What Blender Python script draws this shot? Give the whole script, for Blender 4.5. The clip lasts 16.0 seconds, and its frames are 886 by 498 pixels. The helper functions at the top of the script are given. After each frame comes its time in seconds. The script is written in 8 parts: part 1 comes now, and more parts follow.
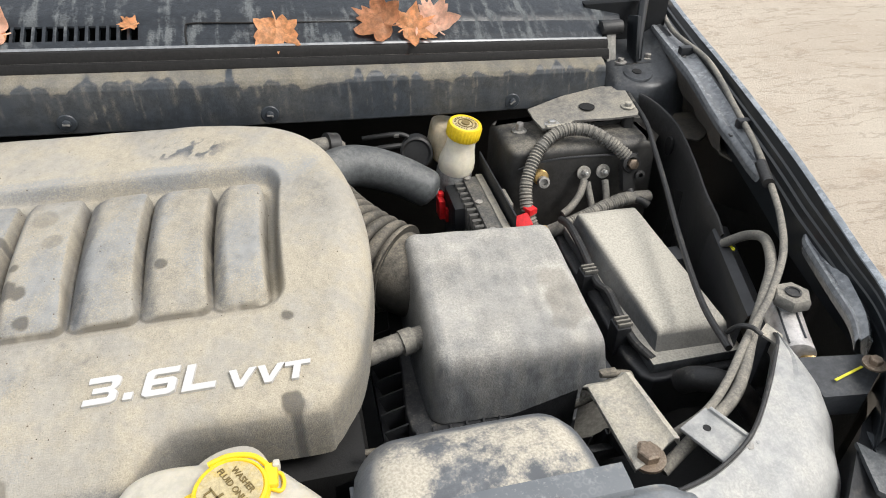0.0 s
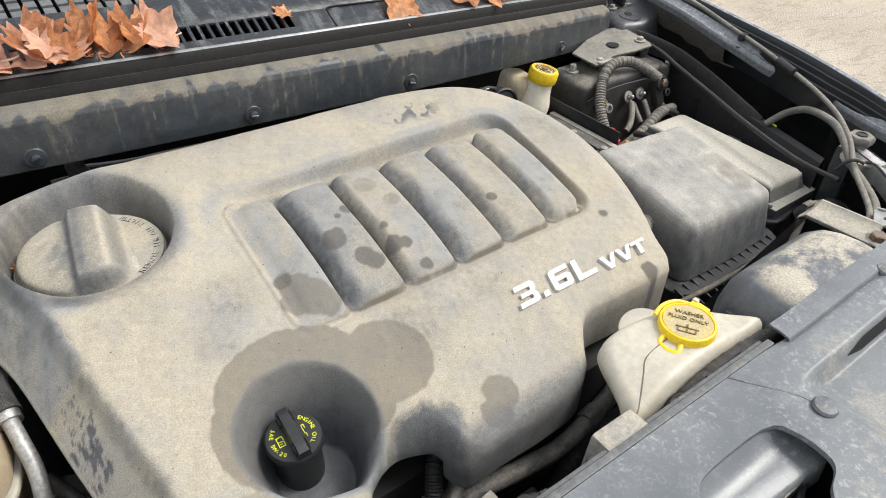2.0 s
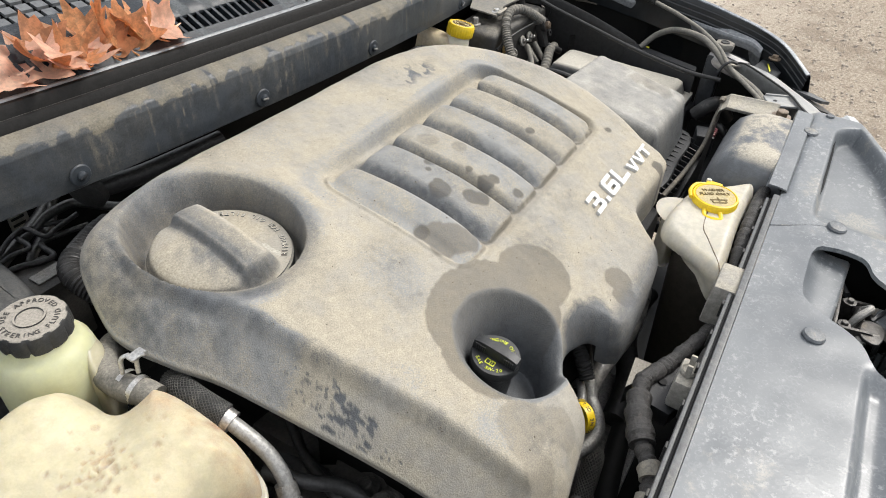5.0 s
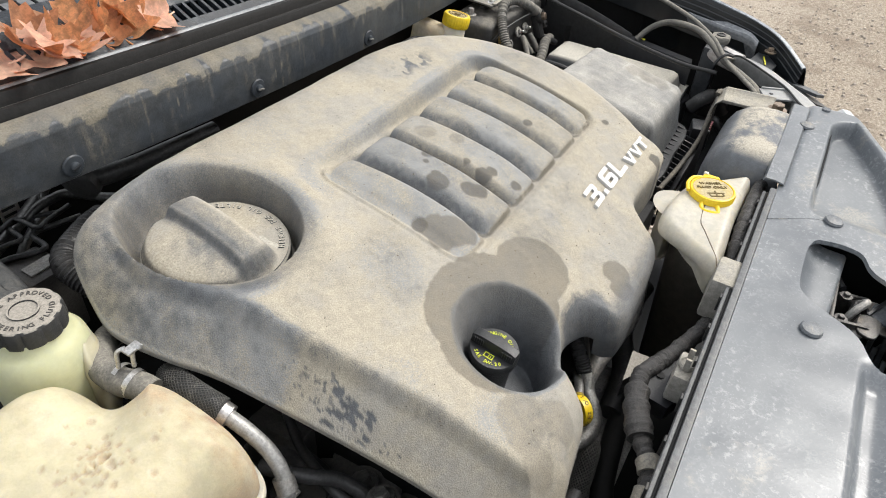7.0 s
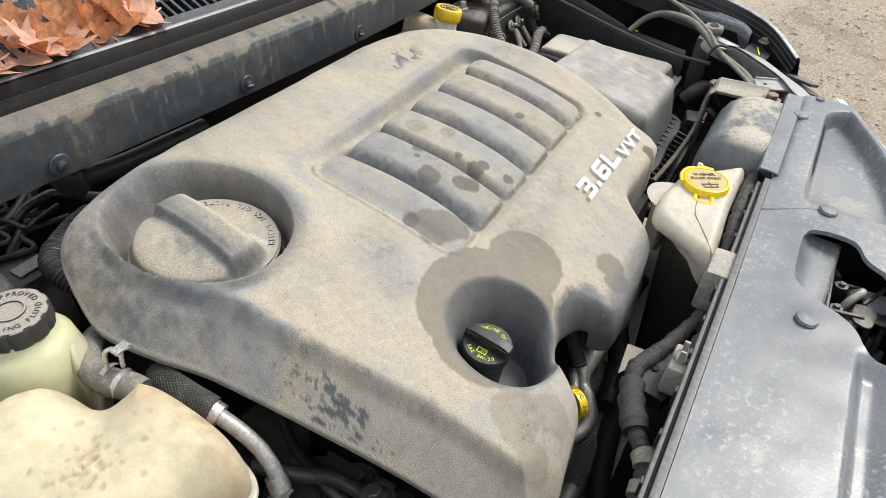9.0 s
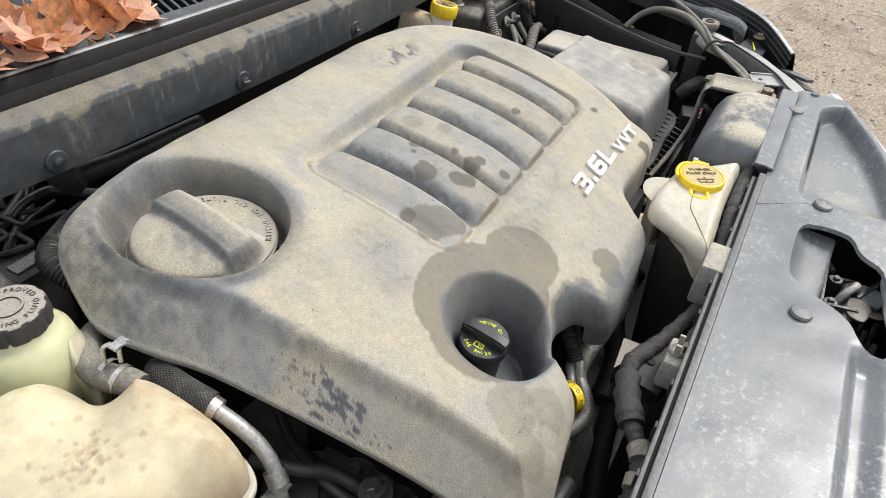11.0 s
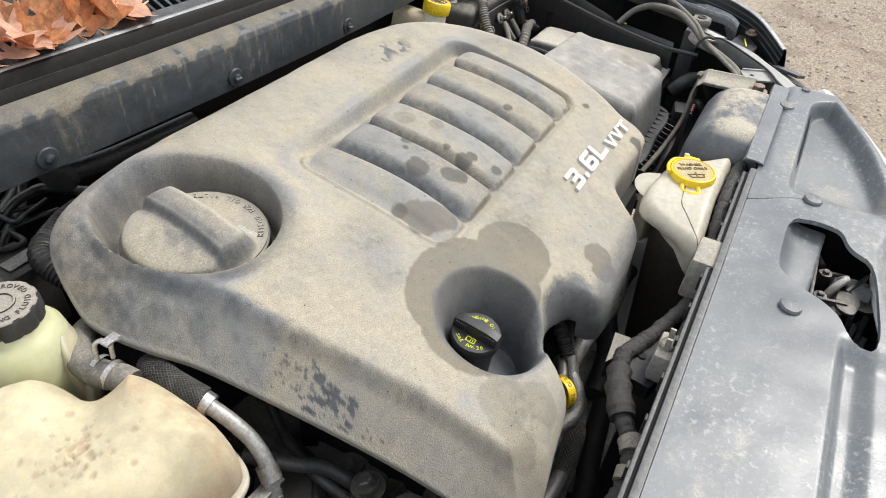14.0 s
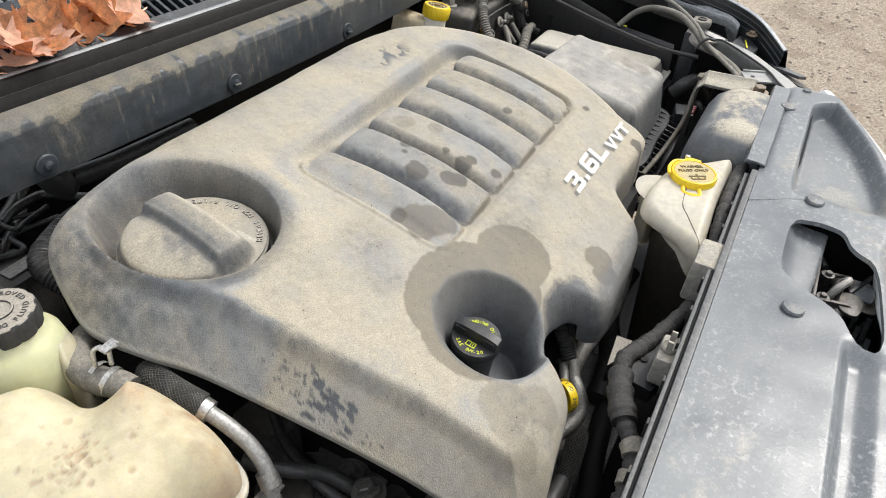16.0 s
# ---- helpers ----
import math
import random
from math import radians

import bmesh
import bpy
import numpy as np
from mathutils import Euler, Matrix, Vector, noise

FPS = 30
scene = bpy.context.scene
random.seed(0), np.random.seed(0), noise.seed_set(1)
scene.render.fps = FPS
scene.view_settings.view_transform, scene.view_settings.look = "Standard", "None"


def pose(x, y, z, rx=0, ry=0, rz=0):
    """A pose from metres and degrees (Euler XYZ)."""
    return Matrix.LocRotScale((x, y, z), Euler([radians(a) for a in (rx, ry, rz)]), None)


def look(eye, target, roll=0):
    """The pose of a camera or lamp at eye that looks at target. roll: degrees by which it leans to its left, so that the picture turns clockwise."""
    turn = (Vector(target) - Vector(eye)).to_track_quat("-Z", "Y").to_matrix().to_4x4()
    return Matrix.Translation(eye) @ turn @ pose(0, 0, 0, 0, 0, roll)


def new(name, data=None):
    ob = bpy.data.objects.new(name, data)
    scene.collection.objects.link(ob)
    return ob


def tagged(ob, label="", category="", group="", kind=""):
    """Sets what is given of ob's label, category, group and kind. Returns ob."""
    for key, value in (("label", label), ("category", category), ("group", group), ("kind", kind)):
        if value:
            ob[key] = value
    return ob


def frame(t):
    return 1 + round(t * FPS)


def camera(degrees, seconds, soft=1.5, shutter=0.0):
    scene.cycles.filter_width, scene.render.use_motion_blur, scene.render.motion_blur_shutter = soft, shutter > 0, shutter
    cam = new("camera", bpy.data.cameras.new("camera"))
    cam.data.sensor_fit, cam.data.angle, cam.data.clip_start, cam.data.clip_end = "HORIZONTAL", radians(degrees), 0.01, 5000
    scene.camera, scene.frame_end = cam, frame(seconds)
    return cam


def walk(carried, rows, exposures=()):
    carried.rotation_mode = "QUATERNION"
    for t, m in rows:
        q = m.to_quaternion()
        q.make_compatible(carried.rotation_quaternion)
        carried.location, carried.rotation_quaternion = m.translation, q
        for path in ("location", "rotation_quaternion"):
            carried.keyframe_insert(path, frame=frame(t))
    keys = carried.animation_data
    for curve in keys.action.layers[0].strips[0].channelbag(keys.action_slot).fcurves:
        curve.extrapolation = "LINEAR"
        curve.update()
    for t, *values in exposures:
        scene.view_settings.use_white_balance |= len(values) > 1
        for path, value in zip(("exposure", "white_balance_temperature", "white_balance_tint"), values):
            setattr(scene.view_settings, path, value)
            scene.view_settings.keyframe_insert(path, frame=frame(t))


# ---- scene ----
cam = camera(66.8, 16.0, 1.0)
PATH = [
    (0, (-0.003, 0.075, 1.442), (0.355, 1.632, 0.238), -0.0),
    (0.5, (-0.169, 0.065, 1.449), (0.307, 1.599, 0.256), -1.1),
    (0.8, (-0.271, 0.057, 1.469), (0.346, 1.523, 0.256), 1.1),
    (1, (-0.327, 0.076, 1.471), (0.347, 1.51, 0.251), 1.9),
    (1.3, (-0.421, 0.122, 1.463), (0.328, 1.500, 0.222), 0.5),
    (1.5, (-0.491, 0.14, 1.454), (0.362, 1.467, 0.225), 0.0),
    (1.8, (-0.571, 0.151, 1.450), (0.367, 1.422, 0.224), 1.4),
    (2, (-0.632, 0.16, 1.457), (0.323, 1.425, 0.238), 1.5),
    (2.3, (-0.739, 0.170, 1.456), (0.202, 1.417, 0.208), -0.7),
    (2.5, (-0.792, 0.189, 1.458), (0.205, 1.381, 0.199), 0.1),
    (2.8, (-0.845, 0.255, 1.443), (0.263, 1.381, 0.216), 0.1),
    (3, (-0.88, 0.296, 1.433), (0.318, 1.284, 0.173), 1.0),
    (3.3, (-0.914, 0.358, 1.417), (0.353, 1.240, 0.146), 0.7),
    (3.5, (-0.923, 0.384, 1.416), (0.384, 1.181, 0.129), 1.9),
    (4, (-0.925, 0.394, 1.412), (0.397, 1.155, 0.119), 2.8),
    (4.5, (-0.939, 0.383, 1.428), (0.386, 1.132, 0.13), 3.2),
    (4.7, (-0.947, 0.379, 1.442), (0.396, 1.149, 0.176), 2.8),
    (5, (-0.959, 0.373, 1.463), (0.406, 1.121, 0.207), 3.5),
    (5.2, (-0.959, 0.379, 1.463), (0.403, 1.106, 0.192), 4.3),
    (7.5, (-0.959, 0.382, 1.459), (0.407, 1.095, 0.185), 4.2),
    (8, (-0.959, 0.377, 1.457), (0.406, 1.099, 0.186), 3.6),
    (8.5, (-0.956, 0.375, 1.458), (0.407, 1.099, 0.185), 3.3),
    (9, (-0.952, 0.378, 1.456), (0.41, 1.085, 0.173), 3.7),
    (11.5, (-0.955, 0.376, 1.457), (0.405, 1.067, 0.164), 3.9),
    (12, (-0.954, 0.378, 1.458), (0.405, 1.061, 0.16), 4.2),
    (12.5, (-0.954, 0.378, 1.457), (0.406, 1.061, 0.159), 4.2),
    (13, (-0.957, 0.374, 1.458), (0.405, 1.057, 0.162), 4.2),
    (13.5, (-0.957, 0.372, 1.456), (0.403, 1.057, 0.159), 4.1),
    (14, (-0.956, 0.37, 1.456), (0.408, 1.054, 0.163), 3.8),
    (14.5, (-0.956, 0.373, 1.456), (0.41, 1.056, 0.165), 4.1),
    (15, (-0.955, 0.372, 1.457), (0.409, 1.064, 0.168), 3.6),
    (15.5, (-0.952, 0.369, 1.454), (0.408, 1.065, 0.164), 3.3),
    (16, (-0.952, 0.367, 1.454), (0.414, 1.065, 0.17), 3.1),
]
walk(cam, [(t, look(eye, target, roll)) for t, eye, target, roll in PATH])

# ---- light ----
world = bpy.data.worlds.new("overcast_sky")
scene.world = world
world.use_nodes = True
wn = world.node_tree.nodes
sky = wn.new("ShaderNodeTexSky")
sky.sky_type, sky.sun_disc = "NISHITA", False
sky.sun_elevation, sky.sun_rotation = radians(50), radians(120)
sky.air_density, sky.dust_density, sky.ozone_density = 1.0, 4.0, 0.6
cloud = wn.new("ShaderNodeMix")
cloud.data_type = "RGBA"
cloud.inputs[0].default_value = 0.72
cloud.inputs[7].default_value = (5.2, 5.25, 5.3, 1)
world.node_tree.links.new(sky.outputs[0], cloud.inputs[6])
world.node_tree.links.new(cloud.outputs[2], wn["Background"].inputs[0])
wn["Background"].inputs[1].default_value = 0.15
sun_data = bpy.data.lights.new("sun", "SUN")
sun_data.energy, sun_data.angle, sun_data.color = 1.9, radians(22), (1.0, 0.98, 0.94)
sun = new("sun", sun_data)
sun.matrix_world = look((2.6, -0.9, 4.6), (0, 0.6, 0.9))
scene.view_settings.exposure = 0.68


# ---- materials ----
def nodes_of(name):
    m = bpy.data.materials.new(name)
    m.use_nodes = True
    t = m.node_tree
    return m, t, t.nodes["Principled BSDF"]


def math_node(t, op, a, b=None, clamp=False):
    n = t.nodes.new("ShaderNodeMath")
    n.operation, n.use_clamp = op, clamp
    for k, v in enumerate((a, b)):
        if v is None:
            continue
        if isinstance(v, (int, float)):
            n.inputs[k].default_value = v
        else:
            t.links.new(v, n.inputs[k])
    return n.outputs[0]


def span(t, v, a, b, c=0.0, d=1.0):
    n = t.nodes.new("ShaderNodeMapRange")
    n.interpolation_type = "SMOOTHSTEP"
    for k, x in zip(range(1, 5), (a, b, c, d)):
        n.inputs[k].default_value = x
    t.links.new(v, n.inputs[0])
    return n.outputs[0]


def grain(t, scale, detail=4, rough=0.6, stretch=None):
    co = t.nodes.new("ShaderNodeTexCoord").outputs["Object"]
    if stretch:
        mp = t.nodes.new("ShaderNodeMapping")
        mp.inputs["Scale"].default_value = stretch
        t.links.new(co, mp.inputs[0])
        co = mp.outputs[0]
    n = t.nodes.new("ShaderNodeTexNoise")
    n.inputs["Scale"].default_value, n.inputs["Detail"].default_value, n.inputs["Roughness"].default_value = scale, detail, rough
    t.links.new(co, n.inputs["Vector"])
    return n.outputs["Fac"]


def blend(t, fac, a, b):
    n = t.nodes.new("ShaderNodeMix")
    n.data_type = "RGBA"
    t.links.new(fac, n.inputs[0])
    for k, v in ((6, a), (7, b)):
        if isinstance(v, tuple):
            n.inputs[k].default_value = (*v, 1)
        else:
            t.links.new(v, n.inputs[k])
    return n.outputs[2]


DUST = (0.396, 0.355, 0.275)


def dusty(name, base, rough=0.5, metal=0.0, dust=0.4, dust_col=DUST, blotch=14, fine=420, bump=0.25, up=(0.25, 0.95), attr=None, streak=None, vary=0.22, sheen=0.5, scatter=0.0, edge=(0.12, 0.78), speck=0.35, stipple=4.5, salt=0.18):
    """A surface with dust that lies where it faces up, broken by blotches and grain."""
    m, t, p = nodes_of(name)
    big, small, mid = grain(t, blotch, 6, 0.68), grain(t, fine, 3), grain(t, blotch * 5.3, 6, 0.72)
    dark = tuple(c * (1 - vary) for c in base)
    light = tuple(min(1, c * (1 + vary)) for c in base)
    col = blend(t, span(t, mid, 0.35, 0.65), dark, light)
    geo = t.nodes.new("ShaderNodeNewGeometry")
    sep = t.nodes.new("ShaderNodeSeparateXYZ")
    t.links.new(geo.outputs["Normal"], sep.inputs[0])
    facing = span(t, sep.outputs[2], *up)
    noise_sum = math_node(t, "ADD", math_node(t, "MULTIPLY", math_node(t, "SUBTRACT", big, 0.5), 1.3), math_node(t, "MULTIPLY", math_node(t, "SUBTRACT", mid, 0.5), 0.6))
    noise_sum = math_node(t, "ADD", noise_sum, math_node(t, "MULTIPLY", math_node(t, "SUBTRACT", small, 0.5), speck))
    if streak:
        lines = grain(t, 60, 3, 0.6, streak)
        noise_sum = math_node(t, "ADD", noise_sum, math_node(t, "MULTIPLY", math_node(t, "SUBTRACT", lines, 0.5), 1.8))
    cover = span(t, math_node(t, "ADD", noise_sum, dust), *edge)
    fac = math_node(t, "MULTIPLY", cover, facing, True)
    if attr:
        a = t.nodes.new("ShaderNodeAttribute")
        a.attribute_name = attr
        fac = math_node(t, "MULTIPLY", fac, a.outputs["Fac"], True)
        # half-bare places break up into fine stipple
        tiny = math_node(t, "ADD", math_node(t, "MULTIPLY", math_node(t, "SUBTRACT", grain(t, 750, 2), 0.5), stipple), math_node(t, "MULTIPLY", math_node(t, "SUBTRACT", grain(t, 190, 4, 0.7), 0.5), stipple * 0.7))
        half = math_node(t, "MULTIPLY", fac, math_node(t, "SUBTRACT", 0.93, fac, True))
        fac = math_node(t, "ADD", fac, math_node(t, "MULTIPLY", half, tiny), True)
    dcol = blend(t, span(t, small, 0.3, 0.7), tuple(c * (1 - salt) for c in dust_col), tuple(min(1, c * (1 + salt)) for c in dust_col))
    if attr:
        w = t.nodes.new("ShaderNodeAttribute")
        w.attribute_name = "wet"
        grey = span(t, grain(t, 13, 7, 0.7), 0.42, 0.62, 0.0, 0.55)
        dcol = blend(t, grey, dcol, tuple(sum(dust_col) / 3 * k for k in (0.94, 0.92, 0.86)))
        dcol = blend(t, span(t, grain(t, 170, 5, 0.75), 0.40, 0.62, 0.0, 0.20), dcol, tuple(c * 0.62 for c in dust_col))
        dcol = blend(t, span(t, grain(t, 520, 2), 0.63, 0.70, 0.0, 0.5), dcol, tuple(c * 0.42 for c in dust_col))
        h = t.nodes.new("ShaderNodeAttribute")
        h.attribute_name = "haze"
        worn = span(t, math_node(t, "ADD", h.outputs["Fac"], math_node(t, "MULTIPLY", math_node(t, "SUBTRACT", grain(t, 420, 5, 0.8), 0.5), 1.5)), 0.26, 0.66)
        dcol = blend(t, math_node(t, "MULTIPLY", worn, span(t, h.outputs["Fac"], 0.0, 0.15)), dcol, (0.272, 0.274, 0.266))
        dcol = blend(t, w.outputs["Fac"], dcol, (0.128, 0.111, 0.084))
    t.links.new(blend(t, fac, col, dcol), p.inputs["Base Color"])
    t.links.new(span(t, fac, 0.0, 0.8, rough, 0.93), p.inputs["Roughness"])
    p.inputs["Metallic"].default_value = metal
    p.inputs["Specular IOR Level"].default_value = sheen
    if metal:
        t.links.new(span(t, fac, 0.0, 0.6, metal, 0.0), p.inputs["Metallic"])
    if scatter:
        p.inputs["Subsurface Weight"].default_value = scatter
        p.inputs["Subsurface Radius"].default_value = (0.02, 0.017, 0.009)
        p.inputs["Subsurface Scale"].default_value = 1.2
    b = t.nodes.new("ShaderNodeBump")
    b.inputs["Strength"].default_value, b.inputs["Distance"].default_value = bump, 0.002
    t.links.new(math_node(t, "ADD", math_node(t, "MULTIPLY", small, 0.7), math_node(t, "ADD", mid, math_node(t, "MULTIPLY", fac, 0.4))), b.inputs["Height"])
    t.links.new(b.outputs[0], p.inputs["Normal"])
    return m


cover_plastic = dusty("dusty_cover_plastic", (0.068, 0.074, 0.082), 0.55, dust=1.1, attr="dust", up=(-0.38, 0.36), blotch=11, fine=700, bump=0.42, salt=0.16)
cowl_plastic = dusty("streaked_cowl_plastic", (0.036, 0.042, 0.049), 0.40, dust=1.1, up=(-3.0, -2.0), blotch=9, dust_col=(0.228, 0.204, 0.155), attr="dust", sheen=0.4)
cowl_grille_plastic = dusty("wet_grille_plastic", (0.019, 0.023, 0.028), 0.3, dust=0.12, blotch=24, edge=(0.15, 0.5), dust_col=(0.105, 0.114, 0.118), sheen=0.34, streak=(1.0, 0.12, 0.12))
seal_rubber = dusty("seal_rubber", (0.012, 0.0115, 0.011), 0.6, dust=-0.35, blotch=30, sheen=0.25, dust_col=(0.12, 0.108, 0.085))
box_plastic = dusty("dusty_box_plastic", (0.085, 0.091, 0.097), 0.5, dust=1.05, up=(-0.5, 0.9), dust_col=(0.425, 0.405, 0.36), blotch=12, attr="dust", stipple=3.0, bump=0.45)
lid_plastic = dusty("dusty_lid_plastic", (0.075, 0.08, 0.085), 0.5, dust=0.85, up=(0.1, 0.9), dust_col=(0.44, 0.415, 0.355), blotch=16)
black_plastic = dusty("black_plastic", (0.016, 0.017, 0.019), 0.45, dust=0.08, dust_col=(0.2, 0.18, 0.145))
# near-black for deep parts; stands in for the shade in holes and wells
unlit_black = dusty("unlit_black", (0.005, 0.005, 0.005), 0.7, dust=-0.2, blotch=25, dust_col=(0.12, 0.10, 0.08))
dark_rubber = dusty("dark_rubber", (0.02, 0.02, 0.02), 0.5, dust=0.12, blotch=30, dust_col=(0.2, 0.185, 0.155))
bellow_rubber = dusty("dusty_bellows", (0.04, 0.037, 0.031), 0.6, dust=0.45, up=(0.0, 1.0), blotch=25, dust_col=(0.21, 0.185, 0.145))
grey_hose = dusty("dusty_grey_hose", (0.10, 0.098, 0.09), 0.6, dust=0.5, up=(-0.2, 0.9), dust_col=(0.27, 0.25, 0.21), blotch=30)
loom_tape = dusty("loom_tape", (0.040, 0.038, 0.036), 0.5, dust=0.05, blotch=60, fine=250, bump=1.0, dust_col=(0.24, 0.21, 0.17))
shroud_plastic = dusty("grey_shroud", (0.15, 0.168, 0.188), 0.38, dust=0.12, up=(0.3, 1.0), blotch=6, fine=240, bump=0.35, dust_col=(0.34, 0.35, 0.345), vary=0.12)
scoop_plastic = dusty("dusty_scoop", (0.11, 0.118, 0.128), 0.36, dust=0.40, up=(0.70, 0.93), blotch=6, edge=(0.28, 0.46), speck=0.12, dust_col=(0.42, 0.385, 0.315))
fender_paint = dusty("black_paint", (0.012, 0.014, 0.016), 0.28, dust=-0.25, up=(0.3, 1.0), blotch=9, dust_col=(0.2, 0.2, 0.2), bump=0.06)
rail_paint = dusty("dusty_rail_paint", (0.21, 0.222, 0.232), 0.28, dust=0.25, up=(0.3, 1.0), blotch=14, dust_col=(0.3, 0.31, 0.32), bump=0.1)
edge_paint = dusty("fender_lip", (0.16, 0.18, 0.2), 0.25, dust=0.2, blotch=9, dust_col=(0.4, 0.42, 0.44), bump=0.05)
white_tank = dusty("milky_plastic", (0.475, 0.445, 0.37), 0.42, dust=0.22, up=(0.3, 1.0), dust_col=(0.46, 0.385, 0.26), blotch=16, vary=0.1, bump=0.12, scatter=0.25)
bottle_white = dusty("bottle_white", (0.70, 0.65, 0.53), 0.42, dust=-0.1, up=(0.3, 1.0), dust_col=(0.55, 0.48, 0.34), blotch=20, vary=0.08, bump=0.08, scatter=0.3)
cream_tank = dusty("cream_plastic", (0.490, 0.445, 0.305), 0.46, dust=1.1, up=(-3.0, -2.0), dust_col=(0.37, 0.225, 0.135), blotch=9, vary=0.10, bump=0.14, scatter=0.5, attr="dust", stipple=2.2, sheen=0.35)
lime_tank = dusty("pale_lime_plastic", (0.50, 0.50, 0.315), 0.38, dust=0.1, up=(0.2, 1.0), dust_col=(0.6, 0.55, 0.38), blotch=10, vary=0.06, bump=0.05, scatter=0.5)
yellow_plastic = dusty("yellow_plastic", (0.80, 0.56, 0.02), 0.4, dust=-0.25, blotch=30, vary=0.1, bump=0.05)
yellow_dirty = dusty("dusty_yellow_top", (0.66, 0.46, 0.05), 0.5, dust=0.7, blotch=40, vary=0.1, dust_col=(0.44, 0.37, 0.22))
yellow_ink = dusty("yellow_print", (0.72, 0.78, 0.03), 0.5, dust=-1.0, vary=0.05, bump=0.0)
dark_ink = dusty("dark_moulding", (0.17, 0.125, 0.045), 0.6, dust=-0.6, vary=0.1, bump=0.0)
red_plastic = dusty("red_plastic", (0.62, 0.02, 0.025), 0.4, dust=0.0, blotch=40, vary=0.15, bump=0.05, dust_col=(0.5, 0.25, 0.2))
bright_metal = dusty("bright_metal", (0.55, 0.54, 0.52), 0.35, 0.9, dust=0.15, blotch=60)
dull_metal = dusty("dull_metal", (0.32, 0.31, 0.29), 0.5, 0.7, dust=0.3, blotch=40, dust_col=(0.38, 0.35, 0.3))
pale_bracket = dusty("pale_bracket", (0.27, 0.26, 0.235), 0.5, 0.2, dust=0.5, blotch=25, dust_col=(0.40, 0.365, 0.29))
brass_metal = dusty("brass", (0.55, 0.38, 0.16), 0.4, 0.9, dust=0.1, blotch=60)
copper_bolt = dusty("coppery_bolt", (0.20, 0.155, 0.115), 0.42, 0.6, dust=0.15, blotch=60)
badge_chrome = dusty("worn_silver_badge", (0.54, 0.535, 0.52), 0.4, 0.1, dust=-0.1, blotch=60, vary=0.06, bump=0.05)
cap_black = dusty("black_cap", (0.018, 0.019, 0.02), 0.4, dust=-0.2, blotch=30)
cap_grey = dusty("dusty_black_cap", (0.03, 0.03, 0.03), 0.5, dust=0.85, up=(0.6, 1.0), blotch=50, dust_col=(0.30, 0.275, 0.235))
module_metal = dusty("cast_module", (0.30, 0.30, 0.29), 0.5, 0.4, dust=0.4, blotch=40, dust_col=(0.36, 0.34, 0.3))
leaf_dry = dusty("dry_leaf", (0.70, 0.345, 0.155), 0.5, dust=0.1, up=(-1.0, 1.0), blotch=16, fine=300, dust_col=(0.74, 0.46, 0.27), vary=0.3, bump=0.3)
leaf_pale = dusty("pale_dry_leaf", (0.84, 0.53, 0.385), 0.6, dust=0.2, up=(-1.0, 1.0), blotch=16, fine=300, dust_col=(0.74, 0.52, 0.36), vary=0.2, bump=0.3)
leaf_brown = dusty("brown_dry_leaf", (0.52, 0.24, 0.115), 0.55, dust=0.1, up=(-1.0, 1.0), blotch=16, fine=300, dust_col=(0.5, 0.27, 0.14), vary=0.3, bump=0.3)
# matt black that stands for the shade in gaps and openings
gap_black = dusty("gap_shade_black", (0.006, 0.007, 0.008), 0.65, dust=-0.5, bump=0.05, sheen=0.2)
tag_yellow = dusty("yellow_mark", (0.75, 0.7, 0.05), 0.5, dust=-1.0)
white_paper = dusty("paper_tag", (0.6, 0.58, 0.53), 0.7, dust=0.0)


